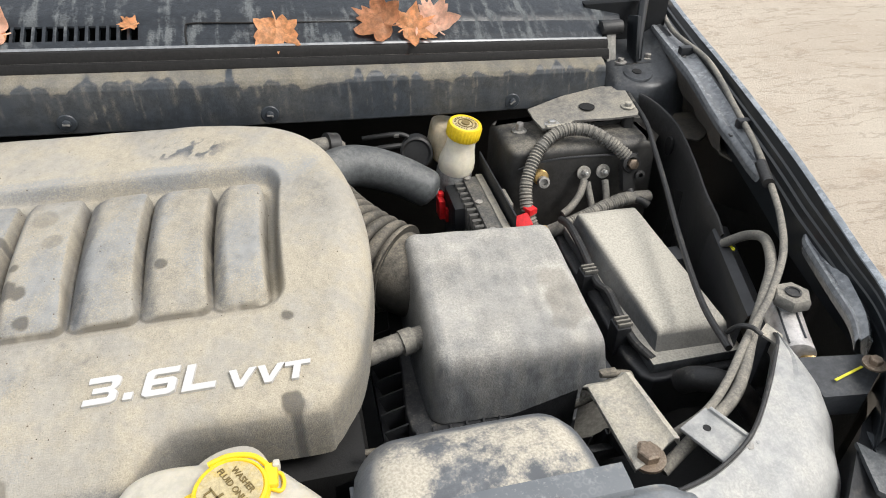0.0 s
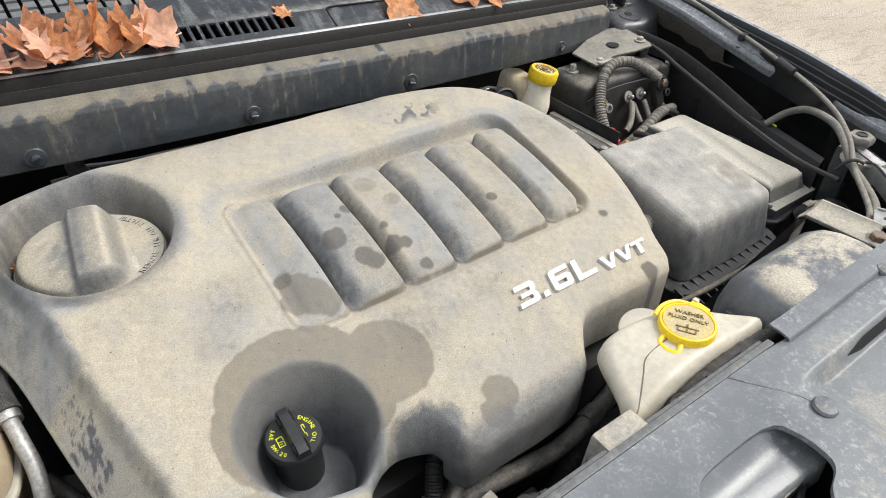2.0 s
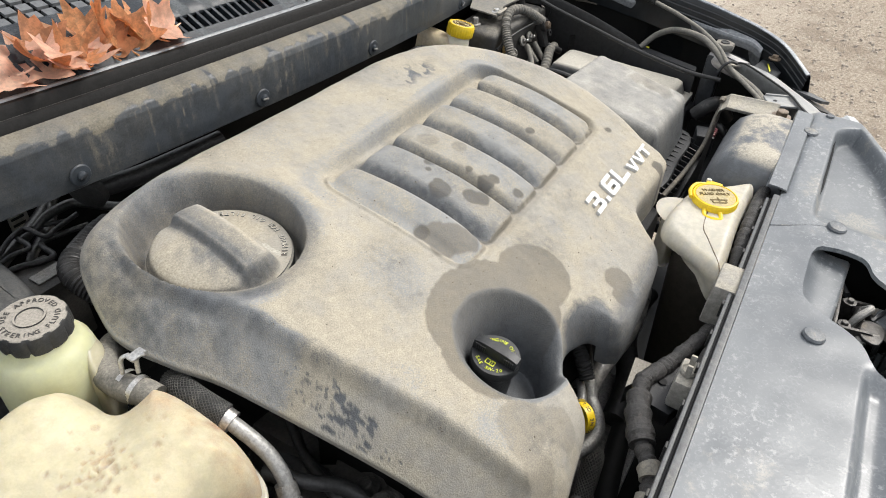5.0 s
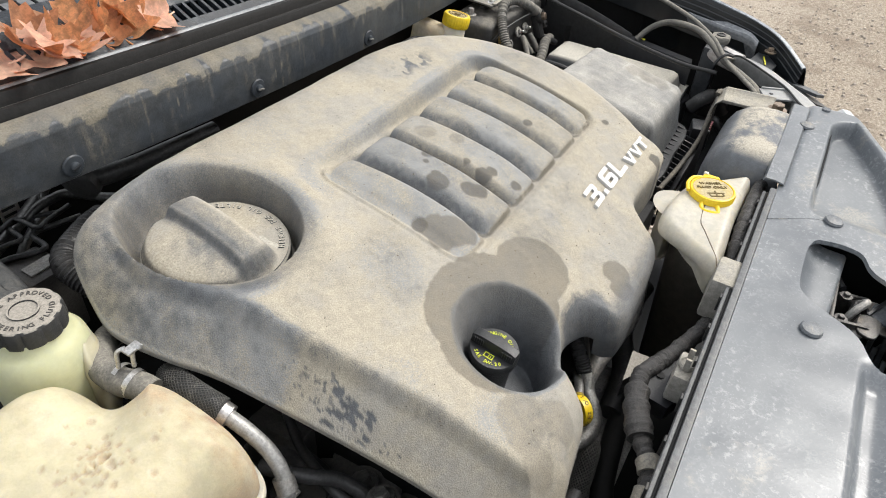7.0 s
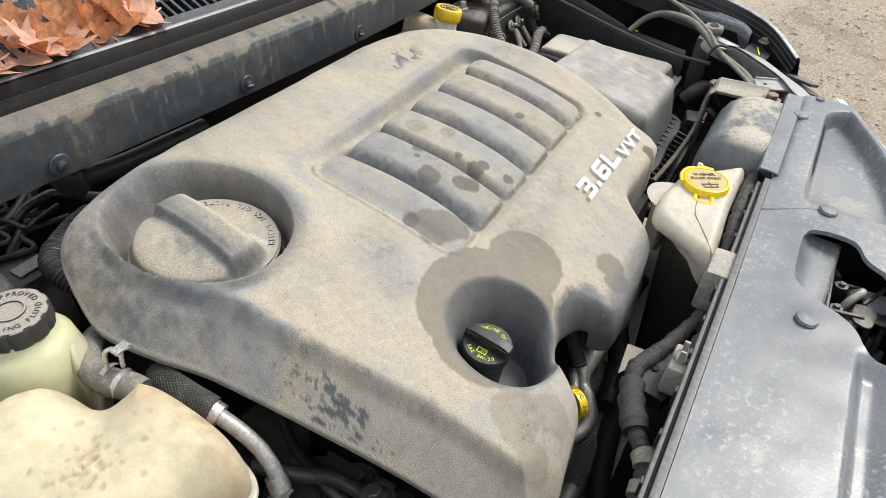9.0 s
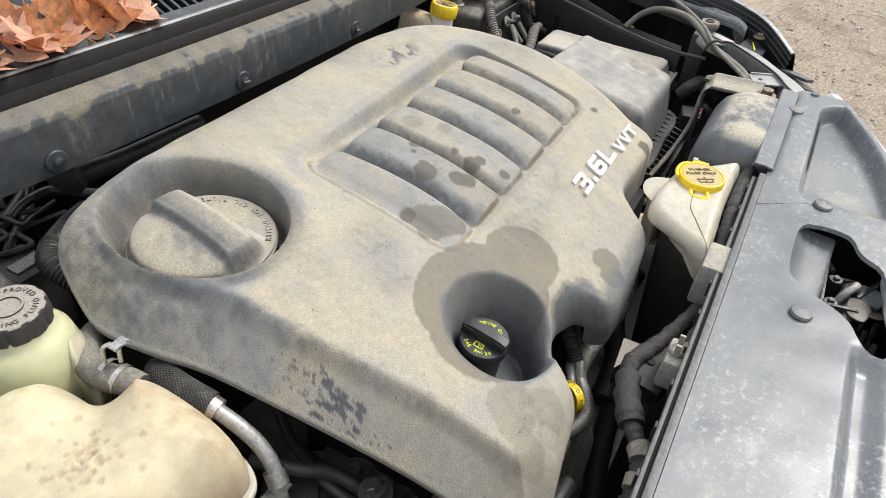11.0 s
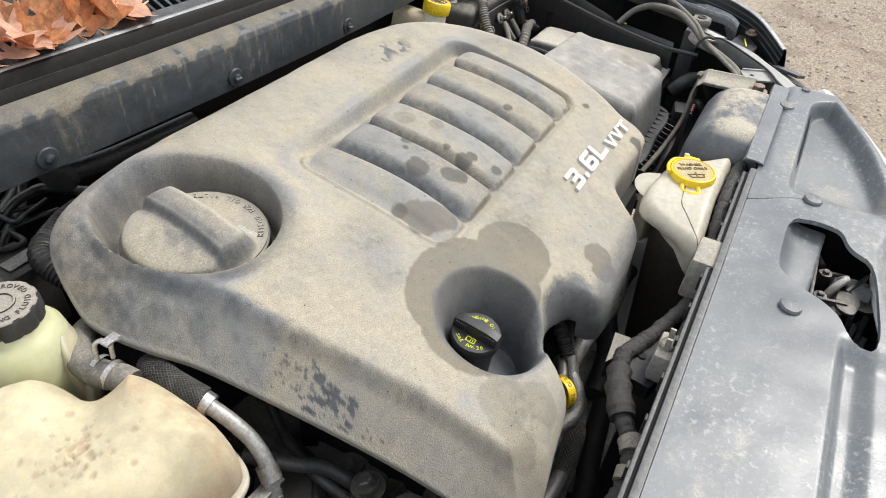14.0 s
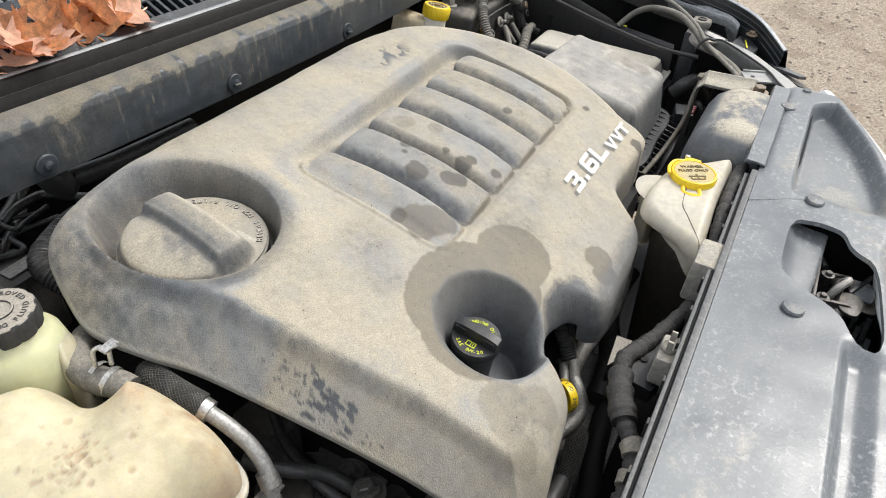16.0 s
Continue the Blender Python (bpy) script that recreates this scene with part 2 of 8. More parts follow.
def ground_material():
    m, t, p = nodes_of("dry_dirt")
    big, mid, small, tiny = grain(t, 0.7, 4), grain(t, 5, 5), grain(t, 40, 4, 0.7), grain(t, 160, 3, 0.7)
    c = blend(t, span(t, big, 0.3, 0.7), (0.46, 0.392, 0.312), (0.56, 0.495, 0.405))
    c = blend(t, math_node(t, "MULTIPLY", span(t, mid, 0.52, 0.75), 0.6), c, (0.36, 0.275, 0.20))
    c = blend(t, span(t, small, 0.55, 0.72), c, (0.64, 0.56, 0.46))
    c = blend(t, math_node(t, "MULTIPLY", span(t, tiny, 0.58, 0.7), 0.7), c, (0.22, 0.165, 0.12))
    co = t.nodes.new("ShaderNodeNewGeometry").outputs["Position"]
    axis = t.nodes.new("ShaderNodeSeparateXYZ")
    t.links.new(co, axis.inputs[0])
    gravel = span(t, math_node(t, "ADD", axis.outputs[1], math_node(t, "MULTIPLY", math_node(t, "SUBTRACT", grain(t, 1.3, 5, 0.65), 0.5), 1.6)), 1.25, 0.45)
    coarse = blend(t, span(t, grain(t, 55, 5, 0.8), 0.36, 0.66), (0.22, 0.175, 0.125), (0.52, 0.445, 0.35))
    coarse = blend(t, math_node(t, "MULTIPLY", span(t, grain(t, 3.4, 6, 0.72), 0.50, 0.60), 0.62), coarse, (0.17, 0.125, 0.085))
    c = blend(t, math_node(t, "MULTIPLY", gravel, 0.85), c, coarse)
    crack = grain(t, 3.2, 6, 0.6, (0.5, 1.6, 1.0))
    c = blend(t, math_node(t, "MULTIPLY", span(t, math_node(t, "ABSOLUTE", math_node(t, "SUBTRACT", crack, 0.5)), 0.02, 0.0), 0.5), c, (0.28, 0.22, 0.165))
    t.links.new(c, p.inputs["Base Color"])
    p.inputs["Roughness"].default_value = 0.95
    b = t.nodes.new("ShaderNodeBump")
    b.inputs["Strength"].default_value, b.inputs["Distance"].default_value = 0.8, 0.02
    t.links.new(math_node(t, "ADD", small, math_node(t, "MULTIPLY", tiny, 0.4)), b.inputs["Height"])
    t.links.new(b.outputs[0], p.inputs["Normal"])
    return m


dirt = ground_material()



def shroud_material():
    """Weathered grey plastic with dried drop rings."""
    m, t, p = nodes_of("weathered_shroud")
    big, mid, fine = grain(t, 6, 4), grain(t, 45, 4, 0.65), grain(t, 380, 3)
    co = t.nodes.new("ShaderNodeTexCoord").outputs["Object"]
    v = t.nodes.new("ShaderNodeTexVoronoi")
    v.inputs["Scale"].default_value = 150
    t.links.new(co, v.inputs["Vector"])
    ring = math_node(t, "MULTIPLY", span(t, v.outputs["Distance"], 0.28, 0.42), span(t, v.outputs["Distance"], 0.62, 0.46))
    ring = math_node(t, "MULTIPLY", ring, span(t, mid, 0.42, 0.6))
    c = blend(t, span(t, big, 0.3, 0.7), (0.110, 0.121, 0.132), (0.166, 0.178, 0.187))
    c = blend(t, math_node(t, "MULTIPLY", ring, 0.13), c, (0.36, 0.37, 0.37))
    flake = math_node(t, "MULTIPLY", span(t, grain(t, 130, 4, 0.7), 0.52, 0.66), span(t, grain(t, 9, 3), 0.42, 0.58))
    c = blend(t, math_node(t, "MULTIPLY", flake, 0.42), c, (0.42, 0.43, 0.42))
    c = blend(t, math_node(t, "MULTIPLY", span(t, fine, 0.6, 0.75), 0.35), c, (0.38, 0.39, 0.385))
    sand = math_node(t, "MULTIPLY", math_node(t, "MULTIPLY", span(t, grain(t, 7, 6, 0.72), 0.57, 0.66), span(t, grain(t, 420, 3, 0.8), 0.35, 0.55)), 0.6)
    c = blend(t, sand, c, (0.36, 0.335, 0.28))
    t.links.new(c, p.inputs["Base Color"])
    t.links.new(span(t, big, 0.3, 0.7, 0.28, 0.46), p.inputs["Roughness"])
    b = t.nodes.new("ShaderNodeBump")
    b.inputs["Strength"].default_value, b.inputs["Distance"].default_value = 0.10, 0.002
    t.links.new(math_node(t, "ADD", math_node(t, "MULTIPLY", flake, 0.5), math_node(t, "ADD", mid, math_node(t, "MULTIPLY", fine, 0.5))), b.inputs["Height"])
    t.links.new(b.outputs[0], p.inputs["Normal"])
    return m


shroud_plastic = shroud_material()

# ---- builders ----
ORIGIN = {}


def thing(name, place, label, category, group="", kind=""):
    ob = new(name)
    ob.location = place
    ob.empty_display_size = 0.02
    ORIGIN[ob] = Vector(place)
    return tagged(ob, label, category, group, kind)


def finish(name, bm, material, smooth=35):
    me = bpy.data.meshes.new(name)
    bmesh.ops.recalc_face_normals(bm, faces=bm.faces)
    bm.to_mesh(me)
    bm.free()
    me.materials.append(material)
    if smooth:
        me.shade_smooth()
        me.set_sharp_from_angle(angle=radians(smooth))
    return me


def part(name, bm, material, parent, label="", smooth=35):
    """One mesh under a thing or part; the bmesh is in world places."""
    o = ORIGIN[parent]
    bmesh.ops.translate(bm, vec=-o, verts=bm.verts)
    ob = new(name, finish(name, bm, material, smooth))
    ob.parent = parent
    ORIGIN[ob] = o
    return tagged(ob, label)


def solo(name, bm, material, place, label, category, group="", kind="", smooth=35):
    """A thing of one mesh, with its origin at place."""
    o = Vector(place)
    bmesh.ops.translate(bm, vec=-o, verts=bm.verts)
    ob = new(name, finish(name, bm, material, smooth))
    ob.location = o
    ORIGIN[ob] = o
    return tagged(ob, label, category, group, kind)


def strip(bm, loops, closed=True, cap=True):
    rows = [[bm.verts.new(p) for p in loop] for loop in loops]
    n = len(rows[0])
    for a, b in zip(rows, rows[1:]):
        for k in range(n if closed else n - 1):
            bm.faces.new((a[k], a[(k + 1) % n], b[(k + 1) % n], b[k]))
    if cap and closed:
        bm.faces.new(list(reversed(rows[0])))
        bm.faces.new(rows[-1])
    return bm


def spline(points, steps=8, closed=False):
    """A smooth line through points."""
    p = [Vector(v) for v in points]
    n = len(p)
    out = []
    for k in range(n if closed else n - 1):
        a, b, c, d = (p[(k + j) % n] if closed else p[min(max(k + j, 0), n - 1)] for j in (-1, 0, 1, 2))
        for s in range(steps):
            u = s / steps
            out.append(0.5 * (2 * b + (c - a) * u + (2 * a - 5 * b + 4 * c - d) * u * u + (3 * b - a - 3 * c + d) * u ** 3))
    if not closed:
        out.append(p[-1])
    return out


def tube(points, radius, sides=14, steps=8, bm=None, cap=True, curve=True):
    """A round hose along points. radius: a number, or a function of the share of the way and the metres along it."""
    bm = bm or bmesh.new()
    line = spline(points, steps) if curve else [Vector(v) for v in points]
    ahead = (line[1] - line[0]).normalized()
    side = ahead.orthogonal().normalized()
    loops, run, total = [], 0.0, sum((b - a).length for a, b in zip(line, line[1:]))
    for k, v in enumerate(line):
        ahead = (line[min(k + 1, len(line) - 1)] - line[max(k - 1, 0)]).normalized()
        side = (side - ahead * side.dot(ahead)).normalized()
        over = ahead.cross(side)
        if k:
            run += (v - line[k - 1]).length
        r = radius(run / total, run) if callable(radius) else radius
        loops.append([v + r * (math.cos(2 * math.pi * j / sides) * side + math.sin(2 * math.pi * j / sides) * over) for j in range(sides)])
    return strip(bm, loops, True, cap)


def corrugated(r, pitch, depth):
    return lambda u, run: r + depth * math.cos(2 * math.pi * run / pitch)


def box(x0, x1, y0, y1, z0, z1, bevel=0.002, bm=None, turn=None, taper=0.0, segments=2):
    bm = bm or bmesh.new()
    made = bmesh.ops.create_cube(bm, size=1.0)["verts"]
    for v in made:
        k = 1 - taper if v.co.z > 0 else 1
        v.co = Vector(((x0 + x1) / 2 + v.co.x * (x1 - x0) * k, (y0 + y1) / 2 + v.co.y * (y1 - y0) * k, (z0 + z1) / 2 + v.co.z * (z1 - z0)))
    if bevel:
        edges = list({e for v in made for e in v.link_edges})
        out = bmesh.ops.bevel(bm, geom=edges, offset=bevel, segments=segments, affect="EDGES", profile=0.6)
        made = list({v for f in out["faces"] for v in f.verts} | {v for v in made if v.is_valid})
    if turn is not None:
        c = Vector(((x0 + x1) / 2, (y0 + y1) / 2, (z0 + z1) / 2))
        bmesh.ops.rotate(bm, cent=c, matrix=turn, verts=[v for v in made if v.is_valid])
    return bm


def spin(profile, place, sides=32, m=None, bm=None, wobble=None):
    """A turned shape: (radius, height) pairs, bottom to top, about z at place; m tilts it."""
    bm = bm or bmesh.new()
    loops = []
    for r, h in profile:
        loop = []
        for j in range(sides):
            a = 2 * math.pi * j / sides
            q = r * (wobble(a, h) if wobble else 1.0)
            v = Vector((q * math.cos(a), q * math.sin(a), h))
            loop.append((m @ v if m is not None else v) + Vector(place))
        loops.append(loop)
    return strip(bm, loops)


def outline(points, steps=6):
    return [Vector((v.x, v.y, 0)) for v in spline([(x, y, 0) for x, y in points], steps, True)]


def shrink(loop, d):
    """The closed plan loop (anticlockwise) moved inwards by d."""
    n, out = len(loop), []
    for k in range(n):
        t = (loop[(k + 1) % n] - loop[k - 1]).normalized()
        out.append(loop[k] + d * Vector((-t.y, t.x, 0)))
    return out


def slab(loop, z0, z1, round_top=0.006, round_bottom=0.003, draft=0.0, bm=None, steps=4, lift=None):
    """A solid on a plan outline with rounded rims; draft draws the top in; lift(x, y) raises the top."""
    bm = bm or bmesh.new()
    rows = []
    for k in range(steps + 1):
        a = math.pi / 2 * k / steps
        rows.append((round_bottom * (1 - math.sin(a)), z0 + round_bottom * (1 - math.cos(a))))
    for k in range(steps + 1):
        a = math.pi / 2 * k / steps
        rows.append((draft + round_top * (1 - math.cos(a)), z1 - round_top * (1 - math.sin(a))))
    loops = []
    for d, z in rows:
        ring = shrink(loop, d)
        w = (z - z0) / (z1 - z0)
        loops.append([Vector((v.x, v.y, z + (lift(v.x, v.y) * w if lift else 0))) for v in ring])
    return strip(bm, loops)


def polygon_plate(points, thick, bm=None):
    """A flat plate from a ring of points in space, with thickness downwards."""
    bm = bm or bmesh.new()
    top = [Vector(p) for p in points]
    return strip(bm, [[p - Vector((0, 0, thick)) for p in top], top])


def sheet(rows, thick, bm=None):
    """A pressed sheet from rows of points, thickened downwards."""
    bm = bm or bmesh.new()
    n, m = len(rows), len(rows[0])
    top = [[bm.verts.new(p) for p in r] for r in rows]
    low = [[bm.verts.new(Vector(p) - Vector((0, 0, thick))) for p in r] for r in rows]
    for a in range(n - 1):
        for b in range(m - 1):
            bm.faces.new((top[a][b], top[a][b + 1], top[a + 1][b + 1], top[a + 1][b]))
            bm.faces.new((low[a][b], low[a + 1][b], low[a + 1][b + 1], low[a][b + 1]))
    rim = [(0, b) for b in range(m)] + [(a, m - 1) for a in range(1, n)] + [(n - 1, b) for b in range(m - 2, -1, -1)] + [(a, 0) for a in range(n - 2, 0, -1)]
    for (a, b), (c, d) in zip(rim, rim[1:] + rim[:1]):
        bm.faces.new((top[a][b], low[a][b], low[c][d], top[c][d]))
    return bm


def bolt(place, r, h, bm=None, m=None, washer=1.8):
    """A hexagon bolt head on a washer."""
    bm = bm or bmesh.new()
    spin([(r * washer, 0), (r * washer, h * 0.25), (r * 1.1, h * 0.3)], place, 20, m, bm)
    spin([(r, h * 0.25), (r, h * 0.9), (r * 0.85, h)], place, 6, m, bm)
    return bm


def letter_mesh(text, size, depth, shear=0.0, bold=0.0):
    """The outline of a text in the built-in font as a flat solid in the xy plane, from x = 0."""
    cu = bpy.data.curves.new("letters", "FONT")
    cu.body, cu.size, cu.extrude, cu.shear, cu.offset = text, size, depth / 2, shear, bold
    cu.resolution_u = 3
    ob = bpy.data.objects.new("letters", cu)
    scene.collection.objects.link(ob)
    bpy.context.view_layer.update()
    me = bpy.data.meshes.new_from_object(ob.evaluated_get(bpy.context.evaluated_depsgraph_get()))
    bpy.data.objects.remove(ob)
    bm = bmesh.new()
    bm.from_mesh(me)
    bpy.data.meshes.remove(me)
    return bm


def width_of(bm):
    xs = [v.co.x for v in bm.verts]
    return (min(xs), max(xs)) if xs else (0, 0)


def arc_text(text, size, depth, radius, middle, m, step=None, inward=False, bm=None):
    """Letters set round a circle in the plane of m, their middle at that many degrees."""
    bm = bm or bmesh.new()
    step = step or math.degrees(size * 0.72 / radius)
    for k, ch in enumerate(text):
        if ch == " ":
            continue
        one = letter_mesh(ch, size, depth)
        lo, hi = width_of(one)
        off = (k - (len(text) - 1) / 2) * step
        a = radians(middle + (off if inward else -off))
        spin_z = a + (math.pi / 2 if inward else -math.pi / 2)
        place = m @ Matrix.Translation((radius * math.cos(a), radius * math.sin(a), 0)) @ Matrix.Rotation(spin_z, 4, "Z") @ Matrix.Translation((-(lo + hi) / 2, -size * 0.35, 0))
        one.transform(place)
        tmp = bpy.data.meshes.new("t")
        one.to_mesh(tmp)
        one.free()
        bm.from_mesh(tmp)
        bpy.data.meshes.remove(tmp)
    return bm


def rim_distance(px, py, rim):
    """For plan places: metres to the closed outline, the nearest place on it, and whether they lie inside."""
    dist, near, inside = np.full(px.shape, 9.0), np.zeros((len(px), 2)), np.zeros(px.shape, bool)
    for (ax, ay), (bx, by) in zip(rim, np.roll(rim, -1, 0)):
        ex, ey = bx - ax, by - ay
        u = np.clip(((px - ax) * ex + (py - ay) * ey) / (ex * ex + ey * ey + 1e-12), 0, 1)
        qx, qy = ax + u * ex, ay + u * ey
        dd = np.hypot(px - qx, py - qy)
        closer = dd < dist
        dist[closer] = dd[closer]
        near[closer] = np.c_[qx, qy][closer]
        if abs(ey) > 1e-9:
            inside ^= ((ay > py) != (by > py)) & (px < ex * (py - ay) / ey + ax)
    return dist, near, inside


def skin(rim, step, height):
    """A skin over a plan outline: places, the metres of each from the rim, and faces."""
    lo, hi = rim.min(0) - step, rim.max(0) + step
    gx, gy = np.meshgrid(np.arange(lo[0], hi[0] + step, step), np.arange(lo[1], hi[1] + step, step))
    px, py = gx.ravel(), gy.ravel()
    dist, near, inside = rim_distance(px, py, rim)
    snap = ~inside | (dist < step * 0.35)
    px, py = np.where(snap, near[:, 0], px), np.where(snap, near[:, 1], py)
    d = np.where(snap, 0.0, dist)
    n, m = gx.shape
    idx = np.arange(n * m).reshape(n, m)
    quads = np.stack([idx[:-1, :-1], idx[:-1, 1:], idx[1:, 1:], idx[1:, :-1]], -1).reshape(-1, 4)
    quads = quads[(~snap)[quads].any(1)]
    used = np.unique(quads)
    remap = -np.ones(n * m, int)
    remap[used] = np.arange(len(used))
    px, py, d = px[used], py[used], d[used]
    return np.c_[px, py, height(px, py, d)], d, remap[quads]


def skin_mesh(pts, quads, skirt):
    """A bmesh of a skin, with its rim drawn down by rows of (drop, or a function of place giving it)."""
    me = bpy.data.meshes.new("skin")
    me.from_pydata(pts.tolist(), [], quads.tolist())
    bm = bmesh.new()
    bm.from_mesh(me)
    bpy.data.meshes.remove(me)
    bmesh.ops.remove_doubles(bm, verts=[v for v in bm.verts if v.is_boundary], dist=0.0004)
    bmesh.ops.dissolve_degenerate(bm, edges=bm.edges, dist=0.0002)
    edge = [e for e in bm.edges if e.is_boundary]
    for drop in skirt:
        grown = bmesh.ops.extrude_edge_only(bm, edges=edge)["geom"]
        for v in grown:
            if isinstance(v, bmesh.types.BMVert):
                v.co.z -= drop(v.co.x, v.co.y) if callable(drop) else drop
        edge = [e for e in grown if isinstance(e, bmesh.types.BMEdge)]
    return bm


# ---- structure: ground, bay, cowl, fender ----
def make_ground():
    bm = bmesh.new()
    near = [-400, -60, -15, -6] + [x * 0.5 - 3 for x in range(1, 19)] + [9, 20, 60, 400]
    ys = [-400, -60, -15, -5] + [y * 0.5 - 3 for y in range(1, 25)] + [14, 25, 60, 400]
    grid = [[bm.verts.new((x, y, 0.018 * noise.noise((x * 0.9, y * 0.9, 3)) if abs(x) < 12 and abs(y) < 14 else 0)) for x in near] for y in ys]
    for a, b in zip(grid, grid[1:]):
        for k in range(len(near) - 1):
            bm.faces.new((a[k], a[k + 1], b[k + 1], b[k]))
    ob = new("ground", finish("ground", bm, dirt, 80))
    tagged(ob, "bare dry tan dirt yard with scattered grit", "ground", kind="structure")
    rng = random.Random(5)
    verts, faces = [], []
    for _ in range(15000):
        x, y = 0.7 + rng.random() ** 1.6 * 5.0, -1.6 + rng.random() * 2.9
        r = 0.002 + 0.012 * rng.random() ** 6
        z = 0.018 * noise.noise((x * 0.9, y * 0.9, 3)) + r * 0.2
        b = len(verts)
        a0 = rng.random() * 6.28
        for j in range(5):
            a = a0 + j * 1.2566
            q = r * (0.7 + 0.6 * rng.random())
            verts.append((x + q * math.cos(a), y + q * math.sin(a), z - r * 0.3))
        for j in range(5):
            a = a0 + 0.5 + j * 1.2566
            q = r * 0.6 * (0.7 + 0.6 * rng.random())
            verts.append((x + q * math.cos(a), y + q * math.sin(a), z + r * 0.5))
        faces += [(b + j, b + (j + 1) % 5, b + 5 + (j + 1) % 5, b + 5 + j) for j in range(5)] + [tuple(b + 5 + j for j in range(5))]
    me = bpy.data.meshes.new("pebbles")
    me.from_pydata(verts, [], faces)
    me.materials.append(dusty("pebble", (0.40, 0.345, 0.29), 0.9, dust=0.2, blotch=6, vary=0.45))
    tagged(new("pebbles", me), "loose grey and tan pebbles strewn on dirt", "gravel", kind="stuff")


make_ground()


def smoothstep(x, a, b):
    u = np.clip((x - a) / (b - a), 0, 1)
    return u * u * (3 - 2 * u)


def rounded_box(x, y, x0, x1, y0, y1, r):
    """Signed distance to a rounded rectangle, negative inside."""
    qx, qy = np.abs(x - (x0 + x1) / 2) - (x1 - x0) / 2 + r, np.abs(y - (y0 + y1) / 2) - (y1 - y0) / 2 + r
    return np.hypot(np.maximum(qx, 0), np.maximum(qy, 0)) + np.minimum(np.maximum(qx, qy), 0) - r


def wave(x, y, scale, seed):
    """Soft plan noise from -1 to 1."""
    g = np.random.RandomState(seed)
    out = np.zeros_like(x)
    for k in range(10):
        a, ph, f = g.rand() * 6.283, g.rand() * 6.283, scale * (0.6 + 1.6 * g.rand())
        out += np.sin((x * np.cos(a) + y * np.sin(a)) * f + ph) / 5
    return out


def cowl_y(x):
    return 1.03 + 0.15 * (x + 0.25) ** 2


def cowl_z(x):
    return 1.012 - 0.058 * (x + 0.25) - 0.055 * (x + 0.25) ** 2


def cowl_strip(profile, x0, x1, count, thick):
    """A pressed strip along the cowl: (back, up) offsets from the bolt line."""
    rows = []
    for k in range(count + 1):
        x = x0 + (x1 - x0) * k / count
        rows.append([Vector((x, cowl_y(x) + b, cowl_z(x) + u)) for b, u in profile])
    return sheet(rows, thick)


def cowl_dust(x, back, up):
    """Dried mud on the ledge with a scalloped rim, and thin runs down the face."""
    n1, n2, n3 = wave(x, x * 0, 26, 51), wave(x, up, 90, 52), wave(x, up, 260, 53)
    # rounded bare domes rise from the face into the mud
    dome = np.zeros_like(x)
    g = np.random.RandomState(23)
    for _ in range(70):
        at, wide, tall = -1.05 + 1.58 * g.rand(), 0.006 + 0.016 * g.rand(), 0.004 + 0.010 * g.rand()
        dome = np.maximum(dome, tall * np.sqrt(np.maximum(0, 1 - ((x - at) / wide) ** 2)))
    rim = 0.043 - 0.005 * np.clip(n1, -0.6, 1) - 0.003 * n2 + dome
    dust = 0.80 * smoothstep(up + 0.0020 * n3, rim - 0.0008, rim + 0.0014) * np.clip(0.84 + 0.14 * n2 + 0.12 * n3, 0, 1)
    # a thin tide line under the mud, and pale runs down the face
    dust = np.maximum(dust, 0.30 * np.exp(-((up - rim + 0.003) / 0.0014) ** 2) * np.clip(0.5 + 0.7 * n3, 0, 1))
    g = np.random.RandomState(17)
    for _ in range(130):
        at, wide, low, strong = -1.05 + 1.58 * g.rand(), 0.0006 + 0.0030 * g.rand() ** 2, -0.035 + 0.07 * g.rand(), 0.10 + 0.50 * g.rand() ** 2
        run = np.exp(-((x - at - 0.0012 * n3 - 0.03 * (0.04 - up) * g.randn() * 0.4) / wide) ** 2) * smoothstep(up, low, low + 0.012) * np.clip(0.6 + 0.7 * n3, 0, 1)
        dust = np.maximum(dust, strong * run)
    return np.clip(dust + 0.05 + 0.06 * n1 + 0.05 * n2, 0, 1)


